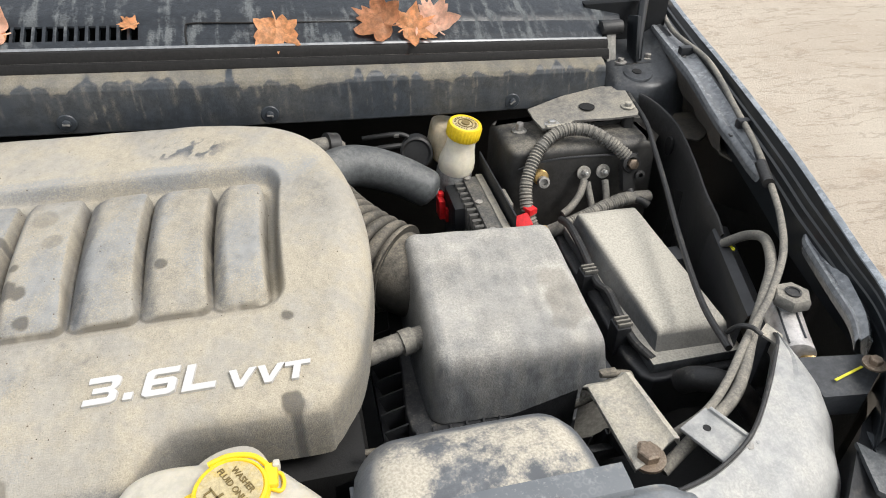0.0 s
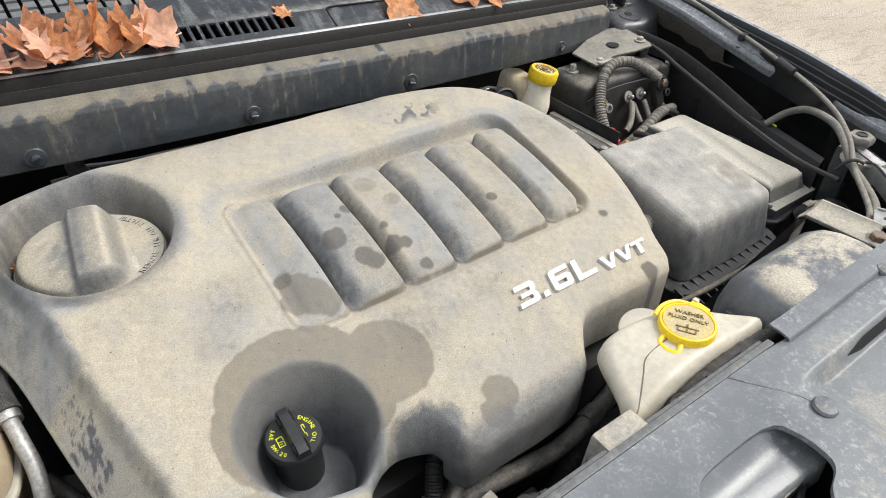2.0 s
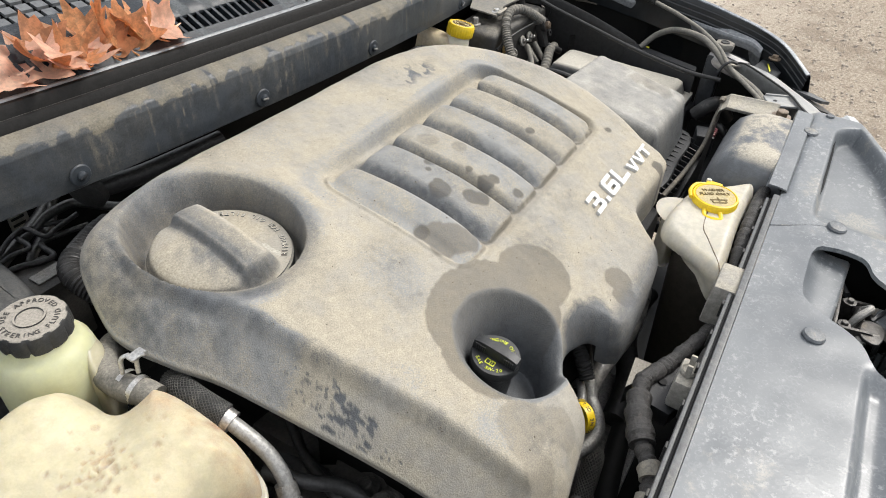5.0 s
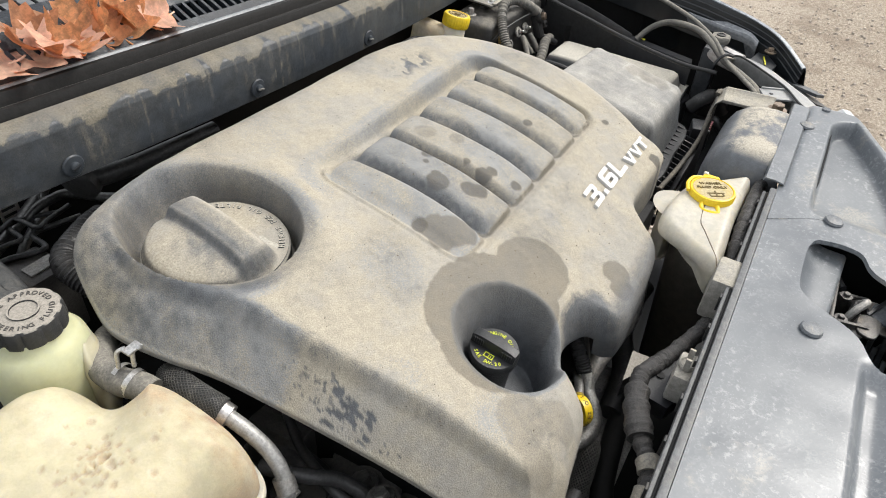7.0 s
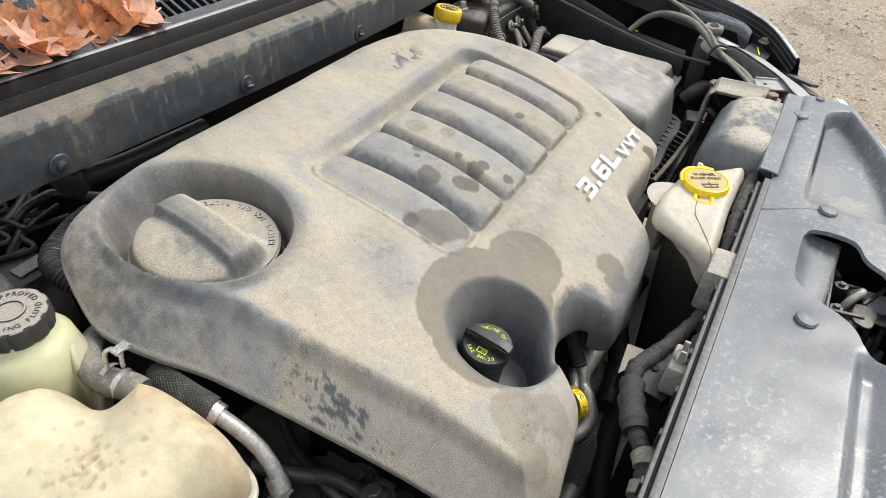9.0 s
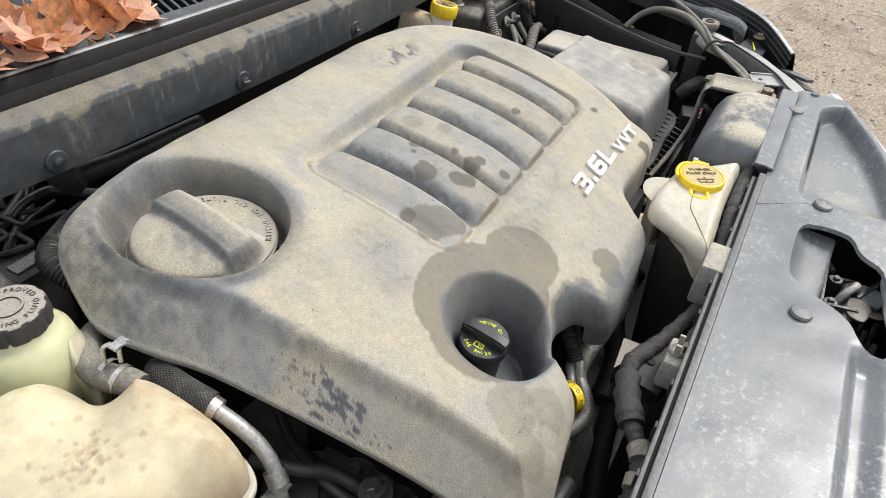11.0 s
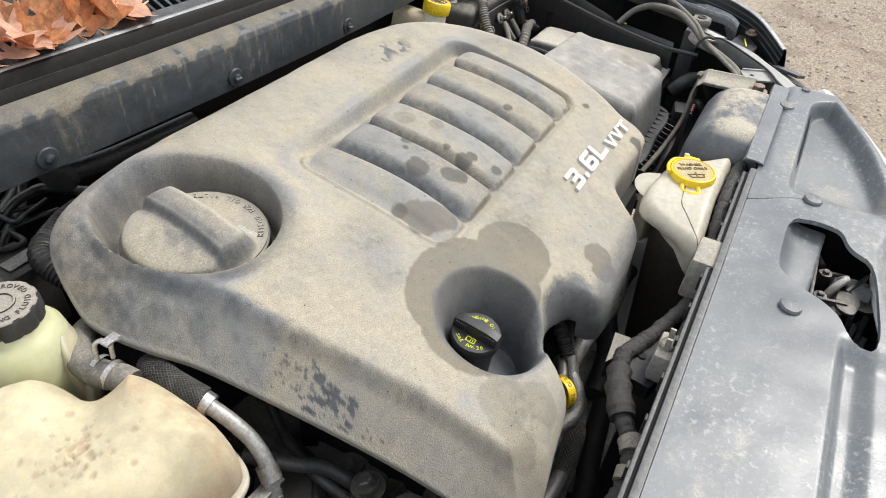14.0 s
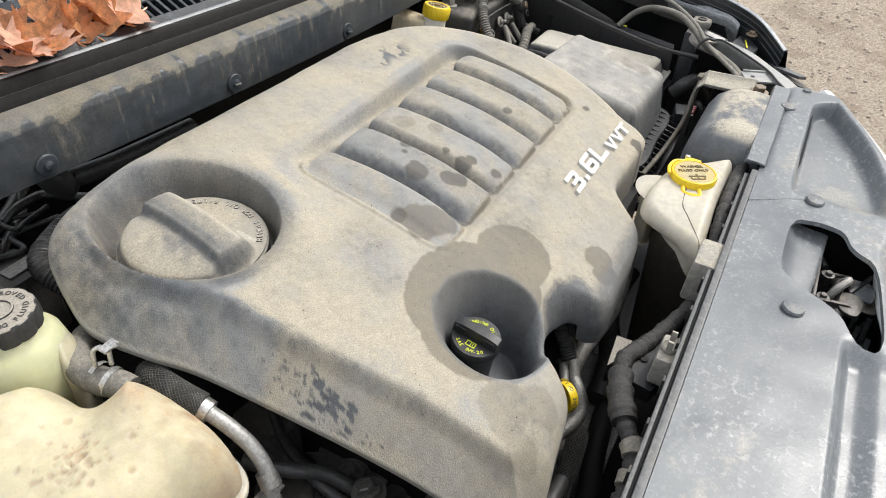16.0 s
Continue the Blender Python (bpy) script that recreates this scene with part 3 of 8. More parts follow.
def make_cowl():
    root = thing("cowl_trim", (-0.2, 1.05, 0.98), "long dark grey plastic cowl panel streaked with dried mud", "cowl panel", kind="structure")
    face = [(0.03, -0.018), (0.006, -0.0185), (0.0, -0.0145), (-0.001, 0.0), (0.0, 0.03), (0.001, 0.044), (0.004, 0.051), (0.009, 0.0555), (0.018, 0.0585), (0.027, 0.0605)]
    fine = []
    for (a0, a1), (c0, c1) in zip(face, face[1:]):
        steps = max(1, round(math.hypot(c0 - a0, c1 - a1) / 0.0017))
        fine += [(a0 + (c0 - a0) * k / steps, a1 + (c1 - a1) * k / steps) for k in range(steps)]
    fine.append(face[-1])
    panel = part("front_panel", cowl_strip(fine, -1.05, 0.535, 820, 0.002), cowl_plastic, root)
    co = np.array([v.co for v in panel.data.vertices]) + np.array(ORIGIN[panel])
    lay = cowl_dust(co[:, 0], co[:, 1] - cowl_y(co[:, 0]), co[:, 2] - cowl_z(co[:, 0]))
    panel.data.attributes.new("dust", "FLOAT", "POINT").data.foreach_set("value", lay.astype(np.float32))
    rub = [(0.0272, 0.0585), (0.0285, 0.066), (0.031, 0.0715), (0.0345, 0.0725), (0.0365, 0.0705), (0.0375, 0.074), (0.0385, 0.081), (0.041, 0.0855), (0.0455, 0.0865)]
    part("rubber_seal", cowl_strip(rub, -1.05, 0.552, 90, 0.003), seal_rubber, root, "black rubber seal")
    part("seal_crease", cowl_strip([(0.0345, 0.0729), (0.0362, 0.0716)], -1.05, 0.552, 90, 0.0012), grey_hose, root)
    part("seal_edge", cowl_strip([(0.0456, 0.0862), (0.0475, 0.0885), (0.0505, 0.0885)], -1.05, 0.552, 90, 0.002), rail_paint, root, "pale worn edge of the seal")
    rng = random.Random(2)
    for x in (-0.89, -0.603, -0.324, -0.048, 0.348):
        b = Matrix.Rotation(radians(90), 3, "X")
        at = (x, cowl_y(x) - 0.0015, cowl_z(x))
        disc = spin([(0.013, 0), (0.0135, 0.001), (0.012, 0.0025), (0.006, 0.003), (0.0055, 0.006), (0.004, 0.007)], at, 24, b)
        clip = part("push_clip", disc, cowl_plastic, root)
        cross = box(x - 0.005, x + 0.005, at[1] - 0.0085, at[1] - 0.0045, at[2] - 0.0012, at[2] + 0.0012, 0.0004, turn=Matrix.Rotation(rng.random() * 3, 3, "Y"))
        part("drive_slot", cross, dull_metal if x > -0.5 else black_plastic, clip)
    return root


make_cowl()


mesh_grey = dusty("pale_mesh", (0.10, 0.105, 0.11), 0.5, dust=0.2, dust_col=(0.2, 0.2, 0.19))


def make_grille():
    root = thing("cowl_grille", (-0.2, 1.12, 1.10), "wet black plastic cowl grille with slots under the windscreen", "cowl grille", kind="structure")
    low = [(0.0506, 0.0868), (0.056, 0.090), (0.062, 0.0939)]
    part("front_lip", cowl_strip(low, -1.05, 0.545, 80, 0.003), cowl_grille_plastic, root)
    slots0, slots1 = -0.63, -0.215
    part("plain_panel", cowl_strip([(0.062, 0.094), (0.087, 0.1065)], -1.05, slots0 - 0.006, 30, 0.003), cowl_grille_plastic, root)
    part("plain_panel", cowl_strip([(0.062, 0.094), (0.087, 0.1065)], slots1, 0.55, 50, 0.003), cowl_grille_plastic, root)
    pitch, x = 0.0138, slots0
    while x < slots1 - 0.004:
        part("slat", cowl_strip([(0.062, 0.094), (0.0745, 0.1003), (0.087, 0.1065)], x, x + 0.0044, 1, 0.008), cowl_grille_plastic, root)
        x += pitch
    back = [(0.087, 0.1066), (0.092, 0.113), (0.108, 0.119), (0.14, 0.129)]
    part("upper_band", cowl_strip(back, -1.05, 0.6, 80, 0.003), cowl_grille_plastic, root)
    part("upper_panel", cowl_strip([(0.14, 0.1291), (0.20, 0.145), (0.30, 0.18)], -0.40, 0.62, 40, 0.003), cowl_grille_plastic, root)
    part("rear_panel", cowl_strip([(0.195, 0.144), (0.30, 0.18)], -1.05, -0.40, 20, 0.003), cowl_grille_plastic, root)
    x = -1.0
    while x < -0.405:
        for b0 in (0.14, 0.159, 0.178):
            part("mesh_bar", cowl_strip([(b0, 0.129 + (b0 - 0.14) * 0.27), (b0 + 0.013, 0.129 + (b0 - 0.127) * 0.27)], x, x + 0.014, 1, 0.004), mesh_grey, root)
        x += 0.019
    # black sheets below the grille hold the shade of its openings
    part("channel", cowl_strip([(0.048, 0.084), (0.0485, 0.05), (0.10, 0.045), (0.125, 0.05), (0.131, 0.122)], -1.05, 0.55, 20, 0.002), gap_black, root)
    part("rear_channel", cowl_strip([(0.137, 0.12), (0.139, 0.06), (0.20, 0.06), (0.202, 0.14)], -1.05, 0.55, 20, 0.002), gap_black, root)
    x = -0.15
    seam = [(x, cowl_y(x) + 0.053, cowl_z(x) + 0.0892), (x, cowl_y(x) + 0.08, cowl_z(x) + 0.104), (x + 0.012, cowl_y(x) + 0.0868, cowl_z(x) + 0.1078), (x + 0.1, cowl_y(x + 0.1) + 0.087, cowl_z(x + 0.1) + 0.1078), (x + 0.3, cowl_y(x + 0.3) + 0.087, cowl_z(x + 0.3) + 0.1078)]
    part("seam", tube(seam, 0.0014, 6), seal_rubber, root)


make_grille()


def make_bay():
    """Added walls and floor that close the engine bay, near-black to stand for its shade."""
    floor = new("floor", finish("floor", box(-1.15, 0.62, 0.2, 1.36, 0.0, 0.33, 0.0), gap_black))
    tagged(floor, "near-black floor added to close the bay below the engine", "undertray", kind="structure")
    wall = new("wall_rear", finish("wall_rear", box(-1.15, 0.70, 1.36, 1.39, 0.0, 0.98, 0.0), unlit_black))
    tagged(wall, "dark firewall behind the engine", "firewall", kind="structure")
    side = new("wall_side", finish("wall_side", box(-1.18, -1.15, 0.2, 1.4, 0.0, 1.0, 0.0), unlit_black))
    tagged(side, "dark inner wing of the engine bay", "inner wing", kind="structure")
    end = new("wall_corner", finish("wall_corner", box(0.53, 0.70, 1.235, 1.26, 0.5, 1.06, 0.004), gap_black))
    tagged(end, "black filler panel added behind the strut tower", "body panel", kind="structure")
    low = new("wall_front", finish("wall_front", box(-1.15, 0.3, 0.27, 0.30, 0.33, 0.90, 0.0), unlit_black))
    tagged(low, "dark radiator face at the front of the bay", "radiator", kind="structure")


make_bay()

FENDER = [(0.845, 1.60, 1.03), (0.780, 1.36, 1.02), (0.742, 1.20, 1.015), (0.695, 0.99, 1.010), (0.640, 0.76, 1.003), (0.606, 0.62, 0.993), (0.594, 0.56, 0.985), (0.583, 0.49, 0.972), (0.552, 0.43, 0.958), (0.50, 0.37, 0.930)]


def make_fender():
    root = thing("fender", (0.7, 0.9, 0.6), "glossy black front fender with a pale worn top lip", "fender")
    edge = spline(FENDER, 10)
    rows = []
    for k, v in enumerate(edge):
        t = (edge[min(k + 1, len(edge) - 1)] - edge[max(k - 1, 0)]).normalized()
        out = Vector((-t.y, t.x, 0)).normalized()
        rows.append((v, out))
    prof = [(-0.026, -0.08), (-0.0245, -0.034), (-0.0215, -0.032), (-0.0198, -0.023), (-0.0165, -0.0215), (-0.0148, -0.013), (-0.0118, -0.0115), (-0.0098, -0.0040), (-0.0080, 0.0)]
    part("inner_flange", sheet([[v + o * a * min(1, max(0.3, (v.y - 0.36) / 0.3)) + Vector((0, 0, b)) for a, b in prof] for v, o in rows], 0.002), fender_paint, root, smooth=20)
    lip = [(-0.008, 0.0002), (-0.004, 0.0015), (0.0005, 0.001), (0.004, -0.004)]
    part("top_lip", sheet([[v + o * a + Vector((0, 0, b)) for a, b in lip] for v, o in rows], 0.002), edge_paint, root, "pale worn paint lip")
    skin = [(0.004, -0.0042), (0.012, -0.03), (0.035, -0.10), (0.06, -0.22), (0.065, -0.40), (0.06, -0.5)]
    part("outer_skin", sheet([[v + o * a + Vector((0, 0, b)) for a, b in skin] for v, o in rows], 0.002), fender_paint, root)
    return root


make_fender()


flange_paint = dusty("worn_flange_paint", (0.17, 0.18, 0.19), 0.22, dust=0.15, up=(0.3, 1.0), blotch=22, dust_col=(0.30, 0.305, 0.30), bump=0.1, vary=0.2)
rail_grime = dusty("brown_rail_grime", (0.055, 0.05, 0.043), 0.6, dust=0.35, up=(-0.6, 0.6), blotch=26, dust_col=(0.15, 0.13, 0.10))
tower_paint = dusty("dull_tower_paint", (0.040, 0.043, 0.047), 0.33, dust=0.12, up=(0.3, 1.0), blotch=26, dust_col=(0.15, 0.145, 0.13), bump=0.12)


def make_inner_rail():
    root = thing("inner_rail", (0.6, 0.85, 0.8), "dusty dark painted inner fender rail of the engine bay", "body rail", kind="structure")
    inner = [(0.70, 1.36, 1.015), (0.669, 1.223, 1.010), (0.645, 1.047, 0.998), (0.622, 0.92, 0.982), (0.617, 0.85, 0.970), (0.613, 0.79, 0.959), (0.619, 0.765, 0.957), (0.622, 0.742, 0.957), (0.612, 0.70, 0.956), (0.605, 0.668, 0.955), (0.596, 0.648, 0.955), (0.578, 0.625, 0.954), (0.570, 0.600, 0.953), (0.556, 0.545, 0.951), (0.543, 0.496, 0.950), (0.536, 0.473, 0.940)]
    outer = [(0.755, 1.36, 1.018), (0.712, 1.24, 1.012), (0.676, 1.045, 1.002), (0.652, 0.92, 0.990), (0.640, 0.85, 0.983), (0.634, 0.79, 0.975), (0.632, 0.765, 0.972), (0.630, 0.742, 0.969), (0.622, 0.70, 0.965), (0.615, 0.668, 0.962), (0.610, 0.648, 0.960), (0.603, 0.625, 0.959), (0.596, 0.600, 0.958), (0.578, 0.545, 0.956), (0.560, 0.496, 0.953), (0.550, 0.473, 0.943)]
    a, b = spline(inner, 6), spline(outer, 6)
    rows = [[p + Vector((0.004, 0, -0.016)), p + Vector((0, 0, -0.003)), p + Vector((0.002, 0, 0.001)), p.lerp(q, 0.2) + Vector((0, 0, 0.001)), p.lerp(q, 0.5) - Vector((0, 0, 0.004)), p.lerp(q, 0.85) - Vector((0, 0, 0.002)), q, q + Vector((0.010, 0, -0.012)), q + Vector((0.014, 0, -0.05))] for p, q in zip(a, b)]
    part("top_flange", sheet(rows, 0.002), flange_paint, root)
    rows = [[p + Vector((0.005, 0, -0.012)), p + Vector((0.010, 0, -0.035)), p + Vector((0.016, 0, -0.056 - 0.004 * math.sin(p.y * 90))), p + Vector((0.040, 0, -0.060))] for p in a if p.y > 0.885]
    part("inner_wall", sheet(rows, 0.002), rail_grime, root, "dusty brown rail wall")
    part("wall_flap", polygon_plate([(0.640, 0.915, 0.925), (0.652, 0.880, 0.922), (0.640, 0.868, 0.924), (0.628, 0.885, 0.929)], 0.003), rail_grime, root)
    rows = [[p + Vector((0.05, 0, -0.055)), p + Vector((0.062, 0, -0.1)), p + Vector((0.066, 0, -0.4))] for p in a]
    part("cavity_wall", sheet(rows, 0.003), unlit_black, root)
    for x, y, z in ((0.664, 1.10, 1.001), (0.624, 0.862, 0.971)):
        part("rail_ring", spin([(0.006, 0.0), (0.007, 0.002), (0.0055, 0.003), (0.004, 0.002), (0.004, 0.0)], (x, y, z), 18), dark_rubber, root)
    return root


make_inner_rail()

# the wheel-arch side wall and strut tower
tower = thing("strut_tower", (0.58, 1.08, 0.8), "dark painted strut tower with round holes", "strut tower", kind="structure")


def make_tower():
    """A pressed tower top with a rolled front edge that falls to a dusty ledge."""
    side = [0.542, 0.552, 0.565, 0.585, 0.61, 0.635, 0.655, 0.672, 0.690]
    fall = [(1.27, 0.992), (1.20, 0.985), (1.16, 0.975), (1.13, 0.9665), (1.112, 0.962), (1.100, 0.954), (1.094, 0.940), (1.090, 0.92), (1.084, 0.90), (1.078, 0.86)]
    rows = []
    for x in side:
        line = spline([(x, y - 0.012 * float(smoothstep(x, 0.56, 0.60)) * (y < 1.15) + 0.03 * float(smoothstep(x, 0.645, 0.69)) * (y < 1.15), z + 0.024 * float(smoothstep(x, 0.635, 0.69)) * (z > 0.95) - 0.020 * float(smoothstep(-x, -0.556, -0.542))) for y, z in fall], 4)
        rows.append(line)
    part("tower_top", sheet(rows, 0.003), tower_paint, tower, smooth=50)
    part("tower_boss", spin([(0.030, -0.012), (0.029, -0.002), (0.026, 0.0015), (0.012, 0.002), (0.0095, 0.0015)], (0.599, 1.126, 0.9665), 36, Matrix.Rotation(radians(8), 3, "X")), tower_paint, tower)
    part("tower_hole", spin([(0.0085, -0.001), (0.0085, 0.0030)], (0.598, 1.128, 0.9665), 20, Matrix.Rotation(radians(8), 3, "X")), unlit_black, tower)
    part("tower_hole", spin([(0.008, -0.001), (0.008, 0.002)], (0.598, 1.078, 0.925), 18, Matrix.Rotation(radians(75), 3, "X")), unlit_black, tower)
    part("paint_mark", box(0.634, 0.638, 1.093, 1.096, 0.944, 0.953, 0.0), tag_yellow, tower, "yellow paint mark")
    ledge = [[Vector((0.545 + 0.155 * a / 8, 1.085 - (0.075 + 0.02 * math.sin(a * 1.3)) * b / 4, 0.899 - 0.006 * b / 4 + 0.002 * noise.noise((a * 0.7, b, 4)))) for b in range(5)] for a in range(9)]
    part("ledge", sheet(ledge, 0.003), rail_grime, tower, "dusty brown ledge")
    hem = spline([(0.560, 1.12, 0.947), (0.577, 1.103, 0.946), (0.597, 1.066, 0.943), (0.607, 1.008, 0.936), (0.602, 0.957, 0.930), (0.583, 0.877, 0.920), (0.566, 0.814, 0.910), (0.560, 0.765, 0.897), (0.552, 0.735, 0.890)], 8)
    rows = [[p + Vector((0.005, 0, -0.004)), p + Vector((0.003, 0, 0.0)), p, p + Vector((-0.002, 0, -0.003)), p + Vector((-0.003, 0, -0.03)), p + Vector((-0.002, 0, -0.09)), p + Vector((0.0, 0, -0.22))] for p in hem]
    part("wing_liner", sheet(rows, 0.0025), liner_black, tower, "black plastic wing liner with a rolled edge")
    part("liner_slot", spin([(0.010, -0.001), (0.010, 0.003)], (0.598, 0.977, 0.897), 18, Matrix.Rotation(radians(-90), 3, "Y") @ Matrix.Scale(1.7, 3, (1, 0, 0))), unlit_black, tower)
    part("side_plate", sheet([[(0.575, 0.90, 0.86), (0.575, 0.90, 0.7)], [(0.66, 0.80, 0.86), (0.66, 0.80, 0.7)]], 0.002), liner_black, tower)


liner_black = dusty("liner_black", (0.030, 0.030, 0.030), 0.36, dust=0.2, up=(-0.2, 1.0), blotch=20, dust_col=(0.07, 0.064, 0.055))
make_tower()


# ---- engine cover ----
COVER = [(-0.722, 0.85), (-0.713, 0.885), (-0.688, 0.925), (-0.650, 0.947), (-0.59, 0.958), (-0.51, 0.962), (-0.42, 0.959), (-0.34, 0.956), (-0.24, 0.954), (-0.16, 0.951),
         (-0.09, 0.943), (-0.03, 0.922), (0.018, 0.882), (0.052, 0.815), (0.068, 0.74), (0.062, 0.665), (0.035, 0.587), (0.004, 0.535), (-0.014, 0.513), (-0.03, 0.506), (-0.10, 0.508),
         (-0.152, 0.510), (-0.174, 0.502), (-0.195, 0.480), (-0.214, 0.458), (-0.245, 0.446), (-0.32, 0.441), (-0.375, 0.440), (-0.388, 0.452), (-0.398, 0.482), (-0.43, 0.494),
         (-0.462, 0.482), (-0.482, 0.455), (-0.505, 0.435), (-0.56, 0.424), (-0.615, 0.415), (-0.64, 0.425), (-0.652, 0.47), (-0.664, 0.55), (-0.683, 0.65), (-0.700, 0.75), (-0.714, 0.80)]


LID = (-0.594, 0.842)
OIL = (-0.494, 0.538)
PANELS = [(-0.452, -0.396), (-0.393, -0.324), (-0.321, -0.254), (-0.250, -0.183), (-0.180, -0.111), (-0.107, -0.050)]


PANEL_TOP = (0.822, 0.817, 0.817, 0.816, 0.814, 0.811)
WALLS = (0.006, 0.025, 0.016, 0.026, 0.022, 0.020)
BARE = (0.0, 0.80, 0.42, 0.66, 0.52, 0.46)


def panel_field(x, y):
    """Signed distance to the sunken field round the panels."""
    return rounded_box(x, y, -0.466, -0.034, 0.618, 0.836, 0.034)


def cover_plane(x, y):
    return 0.97 + 0.23 * (y - 0.61)


def settle(p):
    """Bows the cover's plane into its dome."""
    x, y, z = p[..., 0], p[..., 1], p[..., 2]
    d = y - 0.542
    rise = 0.955 + 0.36 * d - 0.42 * d * d - cover_plane(x, y)
    k = rise / (1.457 - z)
    return np.stack([x - (x + 0.60) * k, y - (y - 0.25) * k, z + rise], -1)


def cover_height(x, y, d):
    """The height of the cover at a plan place, d metres inside its rim."""
    z = cover_plane(x, y)
    left = smoothstep(-x, 0.575, 0.625) * smoothstep(-y, -0.93, -0.86)
    front = smoothstep(-y, -0.57, -0.51) * smoothstep(x, -0.41, -0.36)
    wide = 0.036 + 0.014 * left - 0.025 * front
    deep = 0.036 + 0.020 * left - 0.024 * front
    s = np.clip(1 - d / wide, 0, 1)
    roll = 1 - np.sqrt(np.maximum(0, 1 - s ** 2 * 0.98))
    slope = np.where(d < wide, s, 0)
    # a soft ridge above the sloping side
    ridge = smoothstep(slope, 0.0, 0.35) * slope
    z = z - deep * ((1 - left) * roll + left * ridge)
    # the field of six bowed panels, each with a steep wall on one side
    bow = np.clip(1 - ((y - 0.722) / 0.108) ** 2, 0, 1)
    field = panel_field(x, y)
    upper = smoothstep(y, 0.66, 0.80)
    right = smoothstep(x, -0.10, -0.05) * smoothstep(y, 0.62, 0.68)
    deep_at = 0.0022 + (0.006 + 0.011 * smoothstep(x, -0.43, -0.20)) * np.maximum(upper, right)
    mask = smoothstep(-field, -0.004, 0.008) * smoothstep(x, -0.466, -0.41)
    base = z
    low = base - deep_at * mask - 0.010 * mask * bow
    z = low
    for k, (a, b) in enumerate(PANELS):
        top = PANEL_TOP[k]
        bottom = 0.628
        q = rounded_box(x, y, a, b, bottom, top, 0.022 if k == 5 else 0.020 if k == 0 else 0.009)
        sheer = np.clip(1 - (x - a) / (0.006 if k == 0 else WALLS[k]), 0, 1) ** 1.7
        edge = np.clip(1 - (b - x) / 0.009, 0, 1) ** 2
        head = np.clip(1 - (top - y) / 0.020, 0, 1) ** 2
        foot = np.clip(1 - (y - bottom) / 0.014, 0, 1) ** 2
        crown = base + 0.0095 * bow * (0.15 + 0.85 * smoothstep(x, a, a + 0.05) if k == 0 else 1.0) - 0.003 * upper - (0.0012 + (0.007 + 0.012 * bow) * (k > 0)) * sheer - 0.0045 * edge - 0.004 * head - (0.0008 if k in (1, 3) else 0.0030) * foot
        u = smoothstep(-q, -0.0004, 0.0022)
        z = z + (np.maximum(crown, low - 0.0005) - low) * u
        if k == 0:
            rimmed = np.maximum(smoothstep(-x, 0.425, 0.44), smoothstep(-y, -0.66, -0.645))
            z = z + (0.0030 * np.exp(-((q - 0.0020) / 0.0026) ** 2) - 0.0022 * smoothstep(-q, 0.0, 0.004) * smoothstep(q, -0.03, -0.008)) * rimmed
        else:
            # the joint at the foot of the wall is a narrow groove
            z = z - 0.0022 * np.exp(-((x - a + 0.0012) / 0.0016) ** 2) * smoothstep(-np.abs(y - 0.722), -0.094, -0.080)
    # the round well of the filter lid, with its raised collar
    r = np.hypot(x - LID[0], y - LID[1])
    z = z + 0.006 * np.exp(-((r - 0.105) / 0.02) ** 2) * smoothstep(d, 0.0, 0.03)
    far = 0.5 + 0.5 * np.cos(np.arctan2(y - LID[1], x - LID[0]) - 0.95)
    lip = 0.0785 + 0.016 * far
    z = z - 0.05 * smoothstep(-(r - 0.0755) / (lip - 0.0755), -1.0, -0.05)
    # the funnel of the oil filler
    q = np.hypot((x - OIL[0]), (y - OIL[1]))
    z = z - 0.085 * np.clip((0.0655 - q) / 0.028, 0, 1) ** 1.25
    # the arch over the front hoses and the low nose
    q = np.hypot((x + 0.43) / 1.0, (y - 0.455) / 1.0)
    z = z - 0.013 * smoothstep(-q, -0.058, -0.022)
    return z + 0.0006 * wave(x, y, 60, 4)


STAINS = [(-0.367, 0.715, 0.0155), (-0.358, 0.722, 0.008), (-0.348, 0.679, 0.0145), (-0.340, 0.668, 0.012), (-0.308, 0.681, 0.0125), (-0.296, 0.676, 0.009), (-0.290, 0.642, 0.0085), (-0.289, 0.778, 0.0155), (-0.272, 0.741, 0.0125),
          (-0.330, 0.752, 0.0085), (-0.305, 0.708, 0.006), (-0.345, 0.745, 0.005), (-0.157, 0.690, 0.0085), (-0.367, 0.634, 0.010), (-0.441, 0.694, 0.011), (-0.433, 0.680, 0.0176), (-0.422, 0.662, 0.021), (-0.440, 0.664, 0.0178), (-0.414, 0.648, 0.0176),
          (-0.394, 0.562, 0.050), (-0.316, 0.477, 0.019), (-0.334, 0.463, 0.018), (-0.036, 0.608, 0.007), (-0.488, 0.574, 0.070), (-0.524, 0.548, 0.052), (-0.455, 0.585, 0.05),
          (-0.43, 0.535, 0.03), (-0.57, 0.485, 0.028), (-0.545, 0.455, 0.024), (-0.595, 0.45, 0.018), (-0.05, 0.515, 0.012), (-0.584, 0.473, 0.020)]
PALE = ((-0.289, 0.778), (-0.272, 0.741), (-0.367, 0.634), (-0.584, 0.473))
drop = random.Random(77)
DRIPS = [(-0.6665 + 0.0135 * drop.uniform(-1, 1), 0.626 + 0.022 * drop.uniform(-1, 1), 0.0040 + 0.0022 * drop.random()) for _ in range(26)]
DRIPS += [(-0.668 + drop.gauss(0, 0.011), 0.650 + drop.gauss(0, 0.026), 0.0009 + 0.0022 * drop.random() ** 1.5) for _ in range(200)]


